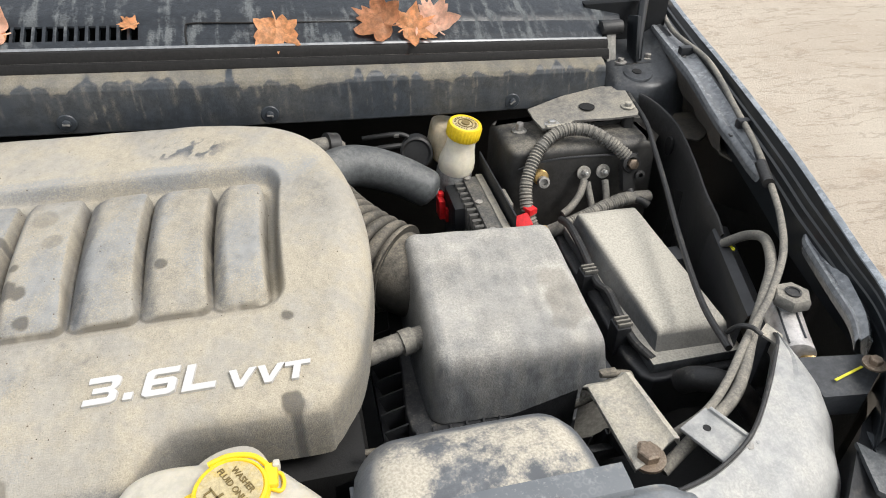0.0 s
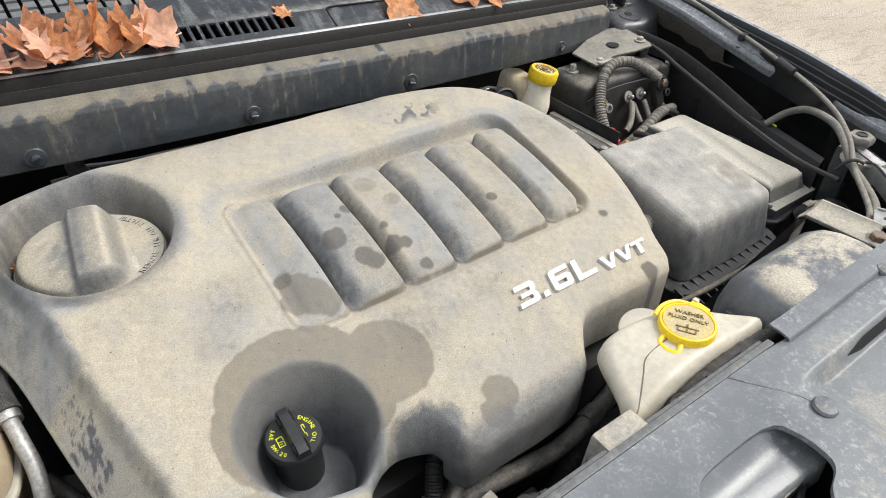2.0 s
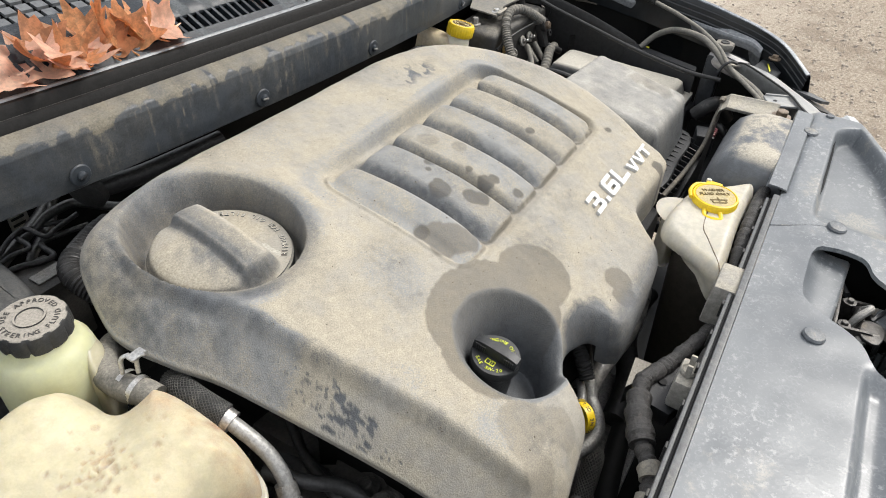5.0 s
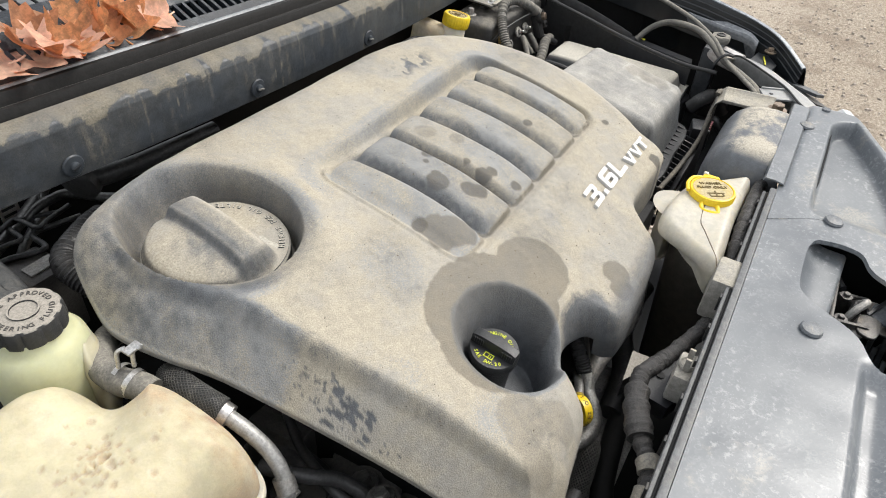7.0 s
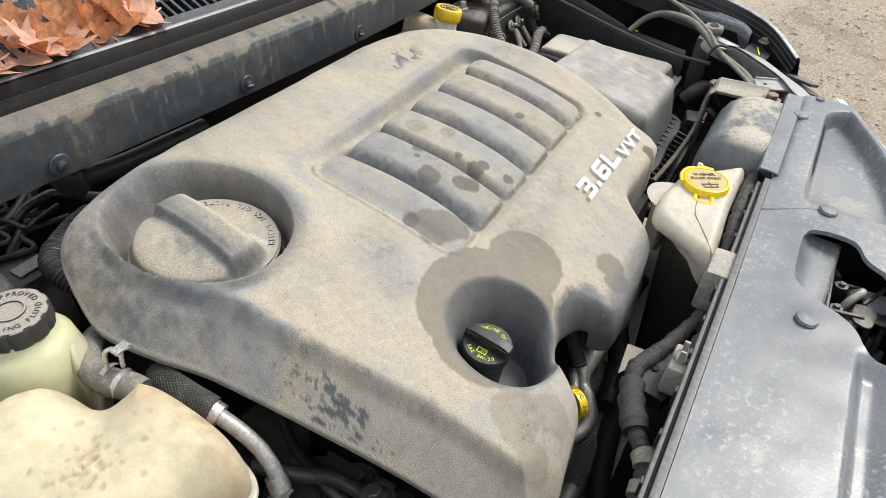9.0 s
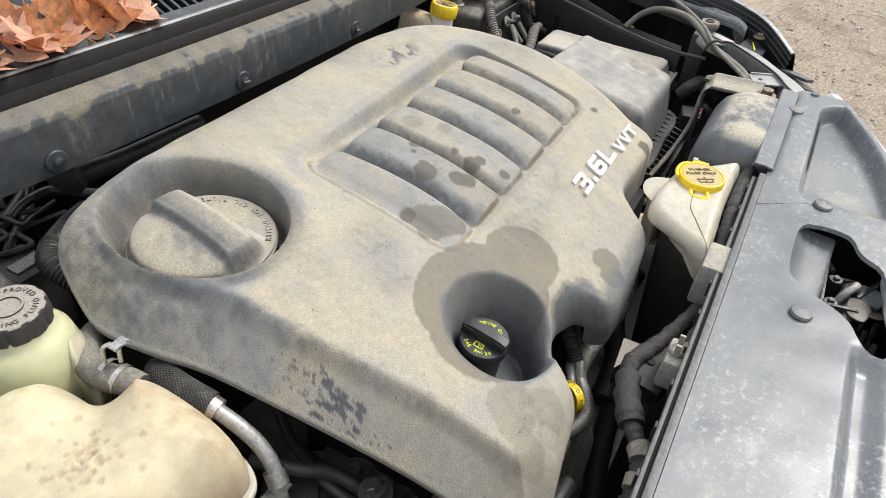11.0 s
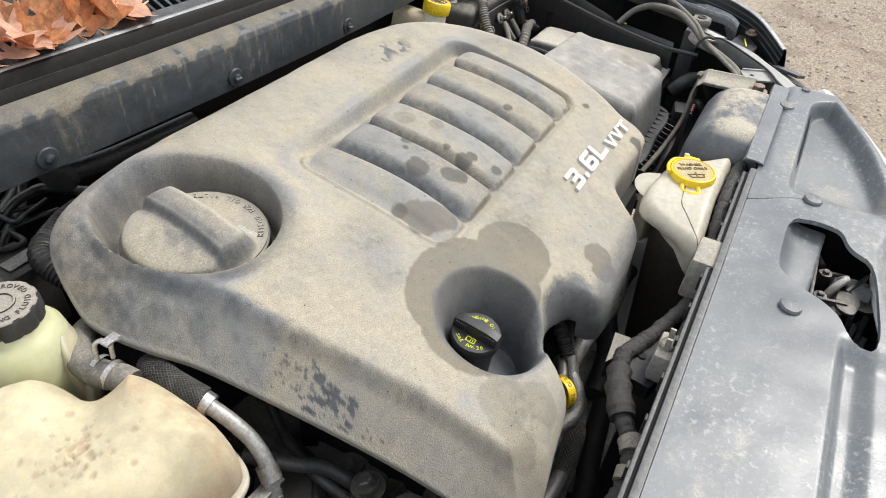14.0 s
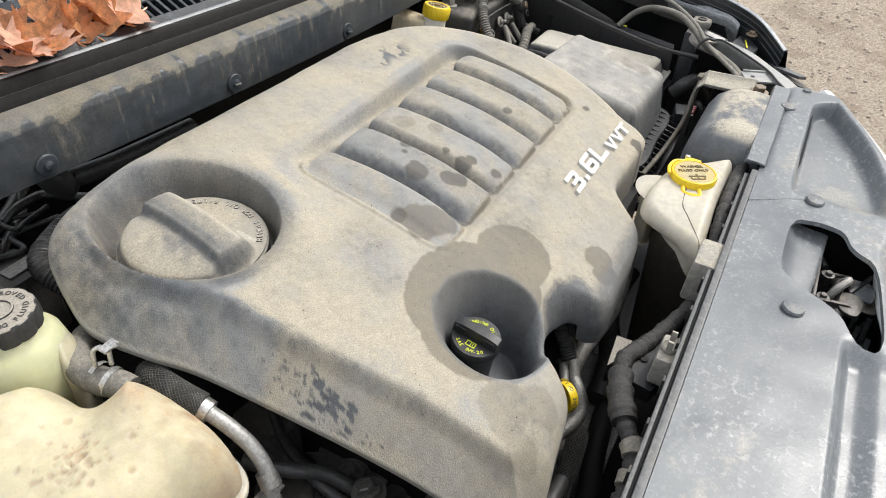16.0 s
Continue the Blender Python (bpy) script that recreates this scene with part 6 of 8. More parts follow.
def hoses():
    def cable(name, pts, r, mat_, label, sides=10):
        bm = tube(pts, r, sides, 10)
        solo(name, bm, mat_, pts[len(pts) // 2], label, "cable")

    cable("release_cable", [(0.57, 1.11, 0.945), (0.558, 1.0, 0.935), (0.54, 0.93, 0.925), (0.51, 0.83, 0.915), (0.475, 0.72, 0.905), (0.44, 0.60, 0.90), (0.425, 0.52, 0.905)], 0.0042, dark_rubber, "thin dark cable running beside the fuse box")
    cable("fender_cable", [(0.745, 1.36, 1.022), (0.690, 1.19, 1.016), (0.684, 1.05, 1.010), (0.648, 0.90, 0.993), (0.622, 0.80, 0.981), (0.590, 0.715, 0.972), (0.567, 0.66, 0.965), (0.535, 0.605, 0.957), (0.490, 0.556, 0.948), (0.460, 0.530, 0.938), (0.432, 0.508, 0.928), (0.385, 0.465, 0.922), (0.343, 0.435, 0.92), (0.292, 0.416, 0.915), (0.26, 0.40, 0.90)], 0.0045, grey_hose, "grey washer hose clipped along the fender rail", 12)
    cable("lamp_cable", [(0.545, 0.72, 0.885), (0.558, 0.695, 0.915), (0.550, 0.655, 0.938), (0.515, 0.595, 0.948), (0.478, 0.552, 0.940), (0.445, 0.516, 0.925), (0.410, 0.474, 0.92), (0.376, 0.443, 0.918), (0.32, 0.413, 0.915), (0.28, 0.395, 0.90)], 0.0066, grey_hose, "grey headlamp hose bundled with another", 12)
    cable("cross_cable", [(0.424, 0.530, 0.920), (0.430, 0.522, 0.936), (0.438, 0.512, 0.941), (0.444, 0.502, 0.938)], 0.0028, dark_rubber, "dark tie strap across two hoses")
    cable("thick_hose", [(0.40, 0.545, 0.83), (0.405, 0.53, 0.85), (0.425, 0.515, 0.855), (0.45, 0.505, 0.84), (0.47, 0.49, 0.81)], 0.015, dark_rubber, "thick dark rubber hose behind the headlamp", 16)
    cable("curled_hose", [(0.43, 0.50, 0.80), (0.40, 0.49, 0.82), (0.40, 0.47, 0.80), (0.43, 0.46, 0.79)], 0.008, dark_rubber, "curled dark rubber hose", 14)


hoses()

cable_clip = thing("cable_clip", (0.634, 0.872, 0.975), "small black cable clip on the fender rail", "cable clip")
part("band", box(0.630, 0.650, 0.862, 0.874, 0.980, 0.994, 0.003), black_plastic, cable_clip)
cable_clip = thing("cable_clip", (0.69, 1.06, 0.98), "small black cable clip on the fender rail", "cable clip")
part("band", box(0.662, 0.690, 1.10, 1.114, 1.000, 1.016, 0.003), black_plastic, cable_clip)
connector = thing("cable_joint", (0.58, 0.745, 0.96), "grey sleeve joining two washer hoses", "hose joint")
part("sleeve", tube([(0.604, 0.765, 0.980), (0.588, 0.722, 0.976)], 0.0078, 14, 4), dark_rubber, connector)


def make_washer_bay():
    """The open black trough beside the fuse box."""
    root = thing("splash_panel", (0.53, 0.68, 0.8), "black plastic splash panel with a folded top edge", "splash panel")
    rows = []
    for k in range(9):
        u = k / 8
        x, y = 0.565 - 0.055 * u, 0.76 - 0.175 * u
        rows.append([(x - 0.022, y - 0.006, 0.78), (x - 0.02, y - 0.005, 0.868), (x - 0.014, y - 0.003, 0.882), (x, y, 0.886), (x + 0.016, y + 0.004, 0.878), (x + 0.02, y + 0.004, 0.80)])
    part("panel", sheet(rows, 0.002), black_plastic, root)
    part("yellow_tag", box(0.550, 0.5535, 0.703, 0.715, 0.878, 0.887, 0.0005), tag_yellow, root, "small yellow tag")


make_washer_bay()


pale_bar = dusty("pale_worn_bar", (0.52, 0.50, 0.48), 0.3, 0.3, dust=0.15, blotch=20, dust_col=(0.46, 0.43, 0.40), bump=0.08)


def make_shock_mount():
    root = thing("headlamp_post", (0.51, 0.53, 0.84), "dusty dark post with a hexagon top beside the headlamp", "mounting post")
    part("bar", tube([(0.512, 0.560, 0.914), (0.505, 0.540, 0.914), (0.494, 0.512, 0.912), (0.486, 0.488, 0.910)], 0.0200, 24), pale_bar, root, "pale worn metal bar")
    for dx, dz in ((-0.013, 0.0175), (0.006, 0.0205)):
        part("bar_seam", tube([(0.507 + dx, 0.546, 0.914 + dz), (0.488 + dx, 0.494, 0.910 + dz)], 0.0012, 6, 3), tower_paint, root)
    part("seat", box(0.490, 0.526, 0.535, 0.568, 0.80, 0.925, 0.006), tower_paint, root)
    part("tab", polygon_plate([(0.450, 0.512, 0.931), (0.466, 0.524, 0.931), (0.474, 0.505, 0.929), (0.462, 0.488, 0.929)], 0.003), pale_bracket, root)
    part("collar", spin([(0.013, 0.926), (0.0135, 0.932), (0.013, 0.939)], (0.506, 0.543, 0), 24), rail_paint, root)
    hexa = part("hexagon", spin([(0.0205, 0.938), (0.0215, 0.941), (0.0215, 0.948), (0.019, 0.9515)], (0.506, 0.543, 0), 6), grey_hose, root)
    part("insert", spin([(0.009, 0.951), (0.009, 0.9535), (0.0065, 0.9538), (0.006, 0.9525), (0.001, 0.9525)], (0.506, 0.543, 0), 20), dark_rubber, hexa)
    part("paint_dot", spin([(0.003, 0), (0.002, 0.0015)], (0.503, 0.5255, 0.918), 12, Matrix.Rotation(radians(80), 3, "X")), tag_yellow, root, "yellow paint dot")


make_shock_mount()


def make_strut():
    root = thing("gas_strut", (0.6, 1.17, 0.97), "black gas strut on its hinge plate by the cowl", "gas strut")
    part("foot", box(0.565, 0.645, 1.15, 1.185, 0.968, 0.974, 0.002), black_plastic, root)
    part("rod", tube([(0.615, 1.165, 0.975), (0.626, 1.195, 1.03), (0.66, 1.26, 1.14), (0.70, 1.34, 1.28)], 0.0085, 14), fender_paint, root)
    part("link", box(0.605, 0.612, 1.16, 1.20, 0.97, 1.05, 0.003, turn=Matrix.Rotation(radians(-15), 3, "X")), fender_paint, root)
    for x, y in ((0.58, 1.16), (0.638, 1.168)):
        part("bolt", bolt((x, y, 0.974), 0.006, 0.009), dull_metal, root)
    part("hinge_arm", box(0.556, 0.575, 1.175, 1.19, 0.96, 1.03, 0.004, turn=Matrix.Rotation(radians(-20), 3, "X")), pale_bracket, root, "pale worn hinge arm")
    part("hinge_knuckle", spin([(0.012, -0.02), (0.013, -0.015), (0.013, 0.015), (0.012, 0.02)], (0.566, 1.19, 1.03), 18, Matrix.Rotation(radians(90), 3, "Y")), dark_rubber, root)


make_strut()


# ---- front of the bay ----
def make_shroud():
    """The grey plastic panel over the radiator, with the opening for the latch."""
    root = thing("radiator_shroud", (-0.25, 0.27, 0.92), "grey weathered plastic radiator shroud with water marks", "radiator shroud")
    hole = [Vector(p) for p in ((-0.152, 0.293), (-0.143, 0.262), (-0.146, 0.232), (-0.178, 0.221), (-0.196, 0.192), (-0.345, 0.180), (-0.340, 0.210), (-0.304, 0.226), (-0.272, 0.281), (-0.255, 0.2935))]

    for _ in range(2):
        hole = [p.lerp(q, k) for p, q in zip(hole, hole[1:] + hole[:1]) for k in (0.2, 0.8)]

    def inside(x, y):
        c = False
        for a, b in zip(hole, hole[1:] + hole[:1]):
            if (a.y > y) != (b.y > y) and x < (b.x - a.x) * (y - a.y) / (b.y - a.y) + a.x:
                c = not c
        return c

    def front_y(x):
        return 0.135 + 0.042 * float(smoothstep(x, -0.45, -0.15)) - 0.026 * float(smoothstep(x, -0.18, -0.05)) + 0.62 * max(0, x + 0.08) ** 1.55

    def top(x, y):
        z = 0.966 + 0.005 * smoothstep(x, -0.02, 0.10)
        # the sunken pocket beside the raised arm
        q = np.maximum(rounded_box(x, y, -0.12, 0.212, 0.18, 0.304, 0.045), front_y(x) + 0.026 - y)
        z -= 0.026 * smoothstep(-q, -0.002, 0.011) * smoothstep(x, -0.10, -0.03)
        z -= 0.02 * smoothstep(front_y(x) + 0.02 - y, 0.0, 0.03)
        z -= 0.015 * smoothstep(-x, 0.33, 0.37) * smoothstep(0.222 - y, 0.0, 0.014) - 0.006 * smoothstep(-x, 0.33, 0.37) * smoothstep(0.200 - y, 0.0, 0.02)
        # the free end rolls off
        z -= 0.020 * smoothstep(x, 0.222, 0.272) ** 2
        z -= 0.006 * smoothstep(y, 0.330, 0.347) ** 2 * smoothstep(x, -0.09, -0.03)
        return float(z) + 0.0008 * noise.noise((x * 25, y * 25, 0))

    bm = bmesh.new()
    nx, ny = 400, 90
    grid = {}
    for a in range(nx + 1):
        x = -0.95 + 1.22 * a / nx
        for b in range(ny + 1):
            f = front_y(x)
            y = f + (0.347 - f) * b / ny
            grid[a, b] = bm.verts.new((x, y, top(x, y)))
    for a in range(nx):
        for b in range(ny):
            q = [grid[a, b], grid[a + 1, b], grid[a + 1, b + 1], grid[a, b + 1]]
            c = sum((v.co for v in q), Vector()) / 4
            if not inside(c.x, c.y):
                bm.faces.new(q)
    # draw the cut rim on to the outline of the opening
    rim = []
    for p, q in zip(hole, hole[1:] + hole[:1]):
        rim += [p.lerp(q, k / 10) for k in range(10)]
    loose = [v for v in bm.verts if not v.link_faces]
    bmesh.ops.delete(bm, geom=loose, context="VERTS")
    for v in bm.verts:
        if v.is_boundary and -0.37 < v.co.x < -0.12 and 0.165 < v.co.y < 0.31:
            r = min(rim, key=lambda p: (p.x - v.co.x) ** 2 + (p.y - v.co.y) ** 2)
            if (r.x - v.co.x) ** 2 + (r.y - v.co.y) ** 2 < 0.012 ** 2:
                v.co.x, v.co.y = r.x, r.y
    edge = [e for e in bm.edges if e.is_boundary]
    grown = bmesh.ops.extrude_edge_only(bm, edges=edge)["geom"]
    for g in grown:
        if isinstance(g, bmesh.types.BMVert):
            g.co.z -= 0.006
    part("panel", bm, shroud_plastic, root, smooth=50)
    # wall and pocket of the latch opening
    rows = []
    for k in range(13):
        u = k / 12
        x = -0.128 - 0.160 * u
        a, e = 0.2955, 0.243 + 0.010 * u
        rows.append([(x, a, 0.9605), (x, a - 0.007, 0.954), (x, a - 0.014, 0.9480), (x, a - 0.022, 0.9455), (x, 0.5 * (a + e) - 0.004, 0.9445), (x, e + 0.004, 0.944), (x, e, 0.941), (x, e - 0.002, 0.915)])
    part("pocket", sheet(rows, 0.002), shroud_plastic, root, smooth=60)
    for k, (x, y) in enumerate(((-0.325, 0.271), (-0.098, 0.272), (0.150, 0.338), (-0.62, 0.26))):
        pin = spin([(0.0115, 0), (0.012, 0.0025), (0.0105, 0.005), (0.006, 0.006), (0.001, 0.006)], (x, y, top(x, y) - 0.0005), 28, Matrix.Rotation(radians(4), 3, "X"))
        part("push_pin", pin, pin_grey, root, "grey round push pin")
    part("fold_line", tube([(-0.14, 0.3465, 0.9662), (-0.12, 0.318, 0.9655), (-0.105, 0.296, 0.9652), (-0.10, 0.28, 0.9652)], 0.0011, 6), pin_grey, root)
    # black strip laid on the pocket's rear wall in place of its shade
    slot_shade = []
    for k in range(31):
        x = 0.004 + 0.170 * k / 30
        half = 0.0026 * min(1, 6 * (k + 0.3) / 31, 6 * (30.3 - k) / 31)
        slot_shade.append([(x, y, top(x, y) + 0.0012) for y in (0.2985 + half, 0.2985, 0.2985 - half)])
    part("slot_shade", sheet(slot_shade, 0.001), unlit_black, root, "black strip for the shade under the arm's edge")
    part("small_pin", spin([(0.007, 0), (0.006, 0.003)], (0.228, 0.318, top(0.228, 0.318)), 16), pin_grey, root)
    return root, top


pin_grey = dusty("grey_pin", (0.10, 0.11, 0.12), 0.4, dust=0.2, blotch=40)
shroud, shroud_top = make_shroud()

rail_grey = dusty("dusty_rail", (0.10, 0.104, 0.106), 0.45, dust=0.15, blotch=30, dust_col=(0.25, 0.235, 0.20), speck=0.3)
strip_root = thing("radiator_seal", (-0.33, 0.356, 0.93), "dusty grey plastic seal rail with clip notches", "seal rail")
part("rail", box(-0.95, -0.06, 0.3474, 0.3555, 0.945, 0.9665, 0.0015), rail_grey, strip_root)
part("groove", box(-0.95, -0.06, 0.3556, 0.3585, 0.94, 0.958, 0.001), unlit_black, strip_root)
part("outer_rail", box(-0.95, -0.06, 0.3586, 0.3628, 0.93, 0.9580, 0.0012), rail_grey, strip_root)
for k in range(16):
    x = -0.93 + k * 0.056
    part("notch_tab", box(x, x + 0.008, 0.3629, 0.3655, 0.935, 0.9560, 0.0008), dark_rubber, strip_root)


latch_metal = dusty("greasy_metal", (0.075, 0.072, 0.068), 0.38, 0.6, dust=0.1, blotch=40, dust_col=(0.2, 0.16, 0.11))


def make_latch():
    root = thing("hood_latch", (-0.24, 0.22, 0.86), "greasy metal hood latch in the opening of the shroud", "hood latch")
    part("back_plate", box(-0.30, -0.19, 0.232, 0.237, 0.86, 0.935, 0.003), latch_metal, root)
    part("jaw", tube([(-0.255, 0.222, 0.89), (-0.262, 0.215, 0.918), (-0.248, 0.21, 0.934), (-0.235, 0.212, 0.925)], 0.0062, 10), latch_metal, root)
    part("jaw", tube([(-0.285, 0.218, 0.90), (-0.295, 0.21, 0.922), (-0.285, 0.203, 0.93), (-0.27, 0.203, 0.918)], 0.0068, 10), dull_metal, root)
    part("plate", box(-0.245, -0.215, 0.195, 0.20, 0.88, 0.925, 0.004, turn=Matrix.Rotation(radians(20), 3, "Z")), latch_metal, root)
    part("lever", box(-0.262, -0.212, 0.186, 0.191, 0.895, 0.938, 0.004, turn=Matrix.Rotation(radians(-25), 3, "Z")), black_plastic, root)
    part("spring", tube([(-0.25 + 0.006 * math.cos(k * 0.9), 0.205 + 0.006 * math.sin(k * 0.9), 0.892 + k * 0.0011) for k in range(30)], 0.0013, 6, 2), dull_metal, root)
    part("pivot", spin([(0.008, 0), (0.008, 0.01), (0.005, 0.012)], (-0.262, 0.206, 0.912), 16, Matrix.Rotation(radians(80), 3, "X")), latch_metal, root)
    part("side_cheek", box(-0.232, -0.228, 0.196, 0.232, 0.875, 0.935, 0.004, turn=Matrix.Rotation(radians(12), 3, "Z")), latch_metal, root)
    part("side_cheek", box(-0.292, -0.288, 0.196, 0.232, 0.875, 0.940, 0.004, turn=Matrix.Rotation(radians(12), 3, "Z")), latch_metal, root)
    part("catch_hook", tube([(-0.275, 0.225, 0.905), (-0.268, 0.215, 0.938), (-0.255, 0.205, 0.948), (-0.245, 0.208, 0.938)], 0.0045, 10), dull_metal, root)
    part("release_tab", slab(outline([(-0.30, 0.19), (-0.27, 0.184), (-0.262, 0.196), (-0.268, 0.208), (-0.295, 0.208)], 5), 0.934, 0.938, 0.001, 0.001), latch_metal, root)
    for x, y in ((-0.285, 0.226), (-0.24, 0.224)):
        part("rivet", bolt((x, y, 0.937), 0.004, 0.005), latch_metal, root)
    flap = slab(outline([(-0.262, 0.165), (-0.215, 0.160), (-0.208, 0.185), (-0.216, 0.196), (-0.258, 0.192)], 5), 0.918, 0.921, 0.001, 0.001)
    part("flap", flap, cap_grey, root, "grey translucent flap")
    part("cable", tube([(-0.21, 0.225, 0.925), (-0.17, 0.24, 0.92), (-0.14, 0.25, 0.905)], 0.004, 8), black_plastic, root)
    part("paddle", slab(outline([(-0.262, 0.176), (-0.240, 0.172), (-0.228, 0.180), (-0.230, 0.192), (-0.255, 0.194)], 5), 0.930, 0.934, 0.001, 0.001), pin_grey, root)
    root.location += Vector((0.034, 0.012, 0.003))


make_latch()
bumper = thing("bumper_edge", (0.1, 0.16, 0.80), "white painted bumper edge below the shroud", "bumper")
rows = []
for k in range(31):
    x = -0.40 + 0.71 * k / 30
    f = 0.135 + 0.042 * float(smoothstep(x, -0.45, -0.15)) - 0.026 * float(smoothstep(x, -0.18, -0.05)) + 0.62 * max(0, x + 0.08) ** 1.55
    rows.append([(x, f + 0.010, 0.932), (x + 0.003, f - 0.004, 0.946), (x + 0.008, f - 0.016, 0.944), (x + 0.012, f - 0.028, 0.92), (x + 0.015, f - 0.036, 0.80)])
part("skin", sheet(rows, 0.002), dusty("white_paint", (0.62, 0.63, 0.63), 0.3, dust=0.0, bump=0.05, vary=0.05), bumper)
# black sheets added as the shade below the headlamp cables
shade = thing("lamp_well_shade", (0.35, 0.45, 0.70), "black lining added as the shade below the headlamp cables", "lamp well", kind="structure")
part("lining_floor", box(0.20, 0.56, 0.335, 0.60, 0.74, 0.745, 0.0), unlit_black, shade)
part("lining_wall", box(0.20, 0.44, 0.305, 0.31, 0.74, 0.88, 0.0), unlit_black, shade)
# black lining added to keep the latch opening in shade
well = thing("latch_well_shade", (-0.25, 0.22, 0.75), "black lining added as the shade behind the latch opening", "latch well", kind="structure")
part("lining", strip(bmesh.new(), [[Vector((x, y, z)) for x, y in ((-0.40, 0.15), (-0.10, 0.15), (-0.10, 0.32), (-0.40, 0.32))] for z in (0.935, 0.75, 0.7499)], True, False), unlit_black, well)
part("lining_floor", box(-0.40, -0.10, 0.15, 0.32, 0.745, 0.75, 0.0), unlit_black, well)
grille = thing("front_grille", (-0.25, 0.175, 0.82), "black honeycomb grille seen through the latch opening", "grille")
for k in range(9):
    for j in range(2):
        part("honeycomb_bar", box(-0.335 + k * 0.02, -0.33 + k * 0.02, 0.165 + j * 0.012, 0.171 + j * 0.012, 0.84 + 0.01 * j, 0.875 + 0.01 * ((k + j) % 2), 0.001, turn=Matrix.Rotation(radians(30 if (k + j) % 2 else -30), 3, "Y")), rail_paint, grille)


def make_scoop():
    """The rounded intake scoop behind the shroud's corner."""
    root = thing("intake_scoop", (0.09, 0.41, 0.85), "dusty black rounded intake scoop behind the shroud", "intake scoop")
    prof = [(0.350, 0.966), (0.37, 0.9705), (0.39, 0.972), (0.412, 0.970), (0.430, 0.964), (0.445, 0.952), (0.454, 0.934), (0.459, 0.91), (0.461, 0.84)]
    rows = []
    for k in range(41):
        u = k / 40
        x = -0.006 + 0.216 * u
        end = min(u, 1 - u) * 0.216
        drop = 0.0
        if end < 0.045:
            s = 1 - end / 0.045
            drop = 1 - math.sqrt(max(0, 1 - s * s))
        rows.append([(x, y - drop * 0.030 * (y > 0.36), z - drop * 0.042 + 0.003 * math.sin(math.pi * u)) for y, z in prof])
    part("shell", sheet(rows, 0.003), scoop_plastic, root, smooth=60)
    part("end_wall", box(-0.006, -0.002, 0.36, 0.43, 0.80, 0.920, 0.001), scoop_plastic, root)
    part("end_wall", box(0.203, 0.207, 0.36, 0.43, 0.80, 0.93, 0.001), scoop_plastic, root)
    lip = [[(x, y, z + 0.006 * float(smoothstep(x, -0.02, 0.10))) for y, z in ((0.340, 0.9630), (0.3425, 0.9668), (0.352, 0.9685), (0.366, 0.9690), (0.3685, 0.963))] for x in (-0.042, -0.01, 0.02, 0.05, 0.08, 0.1, 0.18, 0.213)]
    part("front_strip", sheet(lip, 0.0025), shroud_plastic, root)


make_scoop()


def make_tray():
    root = thing("headlamp_bracket", (0.25, 0.42, 0.90), "dusty folded metal bracket with a bolt by the headlamp", "bracket")
    rows = []
    for k in range(11):
        u = k / 10
        a, b = Vector((0.238, 0.476, 0.940)).lerp(Vector((0.241, 0.378, 0.942)), u), Vector((0.278, 0.479, 0.944)).lerp(Vector((0.286, 0.396, 0.945)), u)
        rows.append([a + Vector((-0.003, 0, -0.005)), a + Vector((-0.003, 0, -0.002)), a + Vector((0.001, 0, 0.0)), a.lerp(b, 0.5) - Vector((0, 0, 0.004)), b + Vector((-0.008, 0, -0.003)), b + Vector((-0.003, 0, 0.002)), b + Vector((0.002, 0, 0.001)), b + Vector((0.004, 0, -0.010))])
    drop = [p + Vector((0, 0.010, -0.010)) for p in rows[0]]
    rows = [[p + Vector((0, 0.003, -0.09)) for p in drop], [p + Vector((0, 0.002, -0.012)) for p in drop], drop] + rows
    part("channel", sheet(rows, 0.002), pale_bracket, root)
    part("bolt", bolt((0.254, 0.388, 0.937), 0.0105, 0.013, None, None, 1.55), copper_bolt, root, "rust-brown bolt with washer")
    part("rear_arm", tube([(0.270, 0.490, 0.937), (0.255, 0.490, 0.937), (0.286, 0.487, 0.93), (0.253, 0.49, 0.905), (0.182, 0.487, 0.885), (0.099, 0.494, 0.87), (0.015, 0.506, 0.86)], 0.0042, 12), bellow_rubber, root)


make_tray()
tray = thing("tray_wall", (0.19, 0.48, 0.8), "black plastic wall between air box and scoop", "duct wall")
part("wall", sheet([[(-0.02, 0.475, 0.78), (-0.02, 0.475, 0.858)], [(0.08, 0.478, 0.78), (0.08, 0.478, 0.889)], [(0.16, 0.48, 0.78), (0.16, 0.48, 0.912)], [(0.228, 0.482, 0.78), (0.228, 0.482, 0.930)]], 0.003), black_plastic, tray)
relay = thing("relay_plug", (0.325, 0.50, 0.80), "dark wiring connector with faded red pins", "wiring plug")
part("housing", box(0.29, 0.335, 0.488, 0.522, 0.80, 0.845, 0.004, turn=Matrix.Rotation(radians(15), 3, "Z")), black_plastic, relay)
for k in range(4):
    part("pin_bar", box(0.30 + k * 0.0085, 0.305 + k * 0.0085, 0.486, 0.50, 0.83, 0.849, 0.001), dusty("faded_red", (0.22, 0.06, 0.07), 0.5, dust=0.3) if k == 0 else bpy.data.materials["faded_red"], relay)


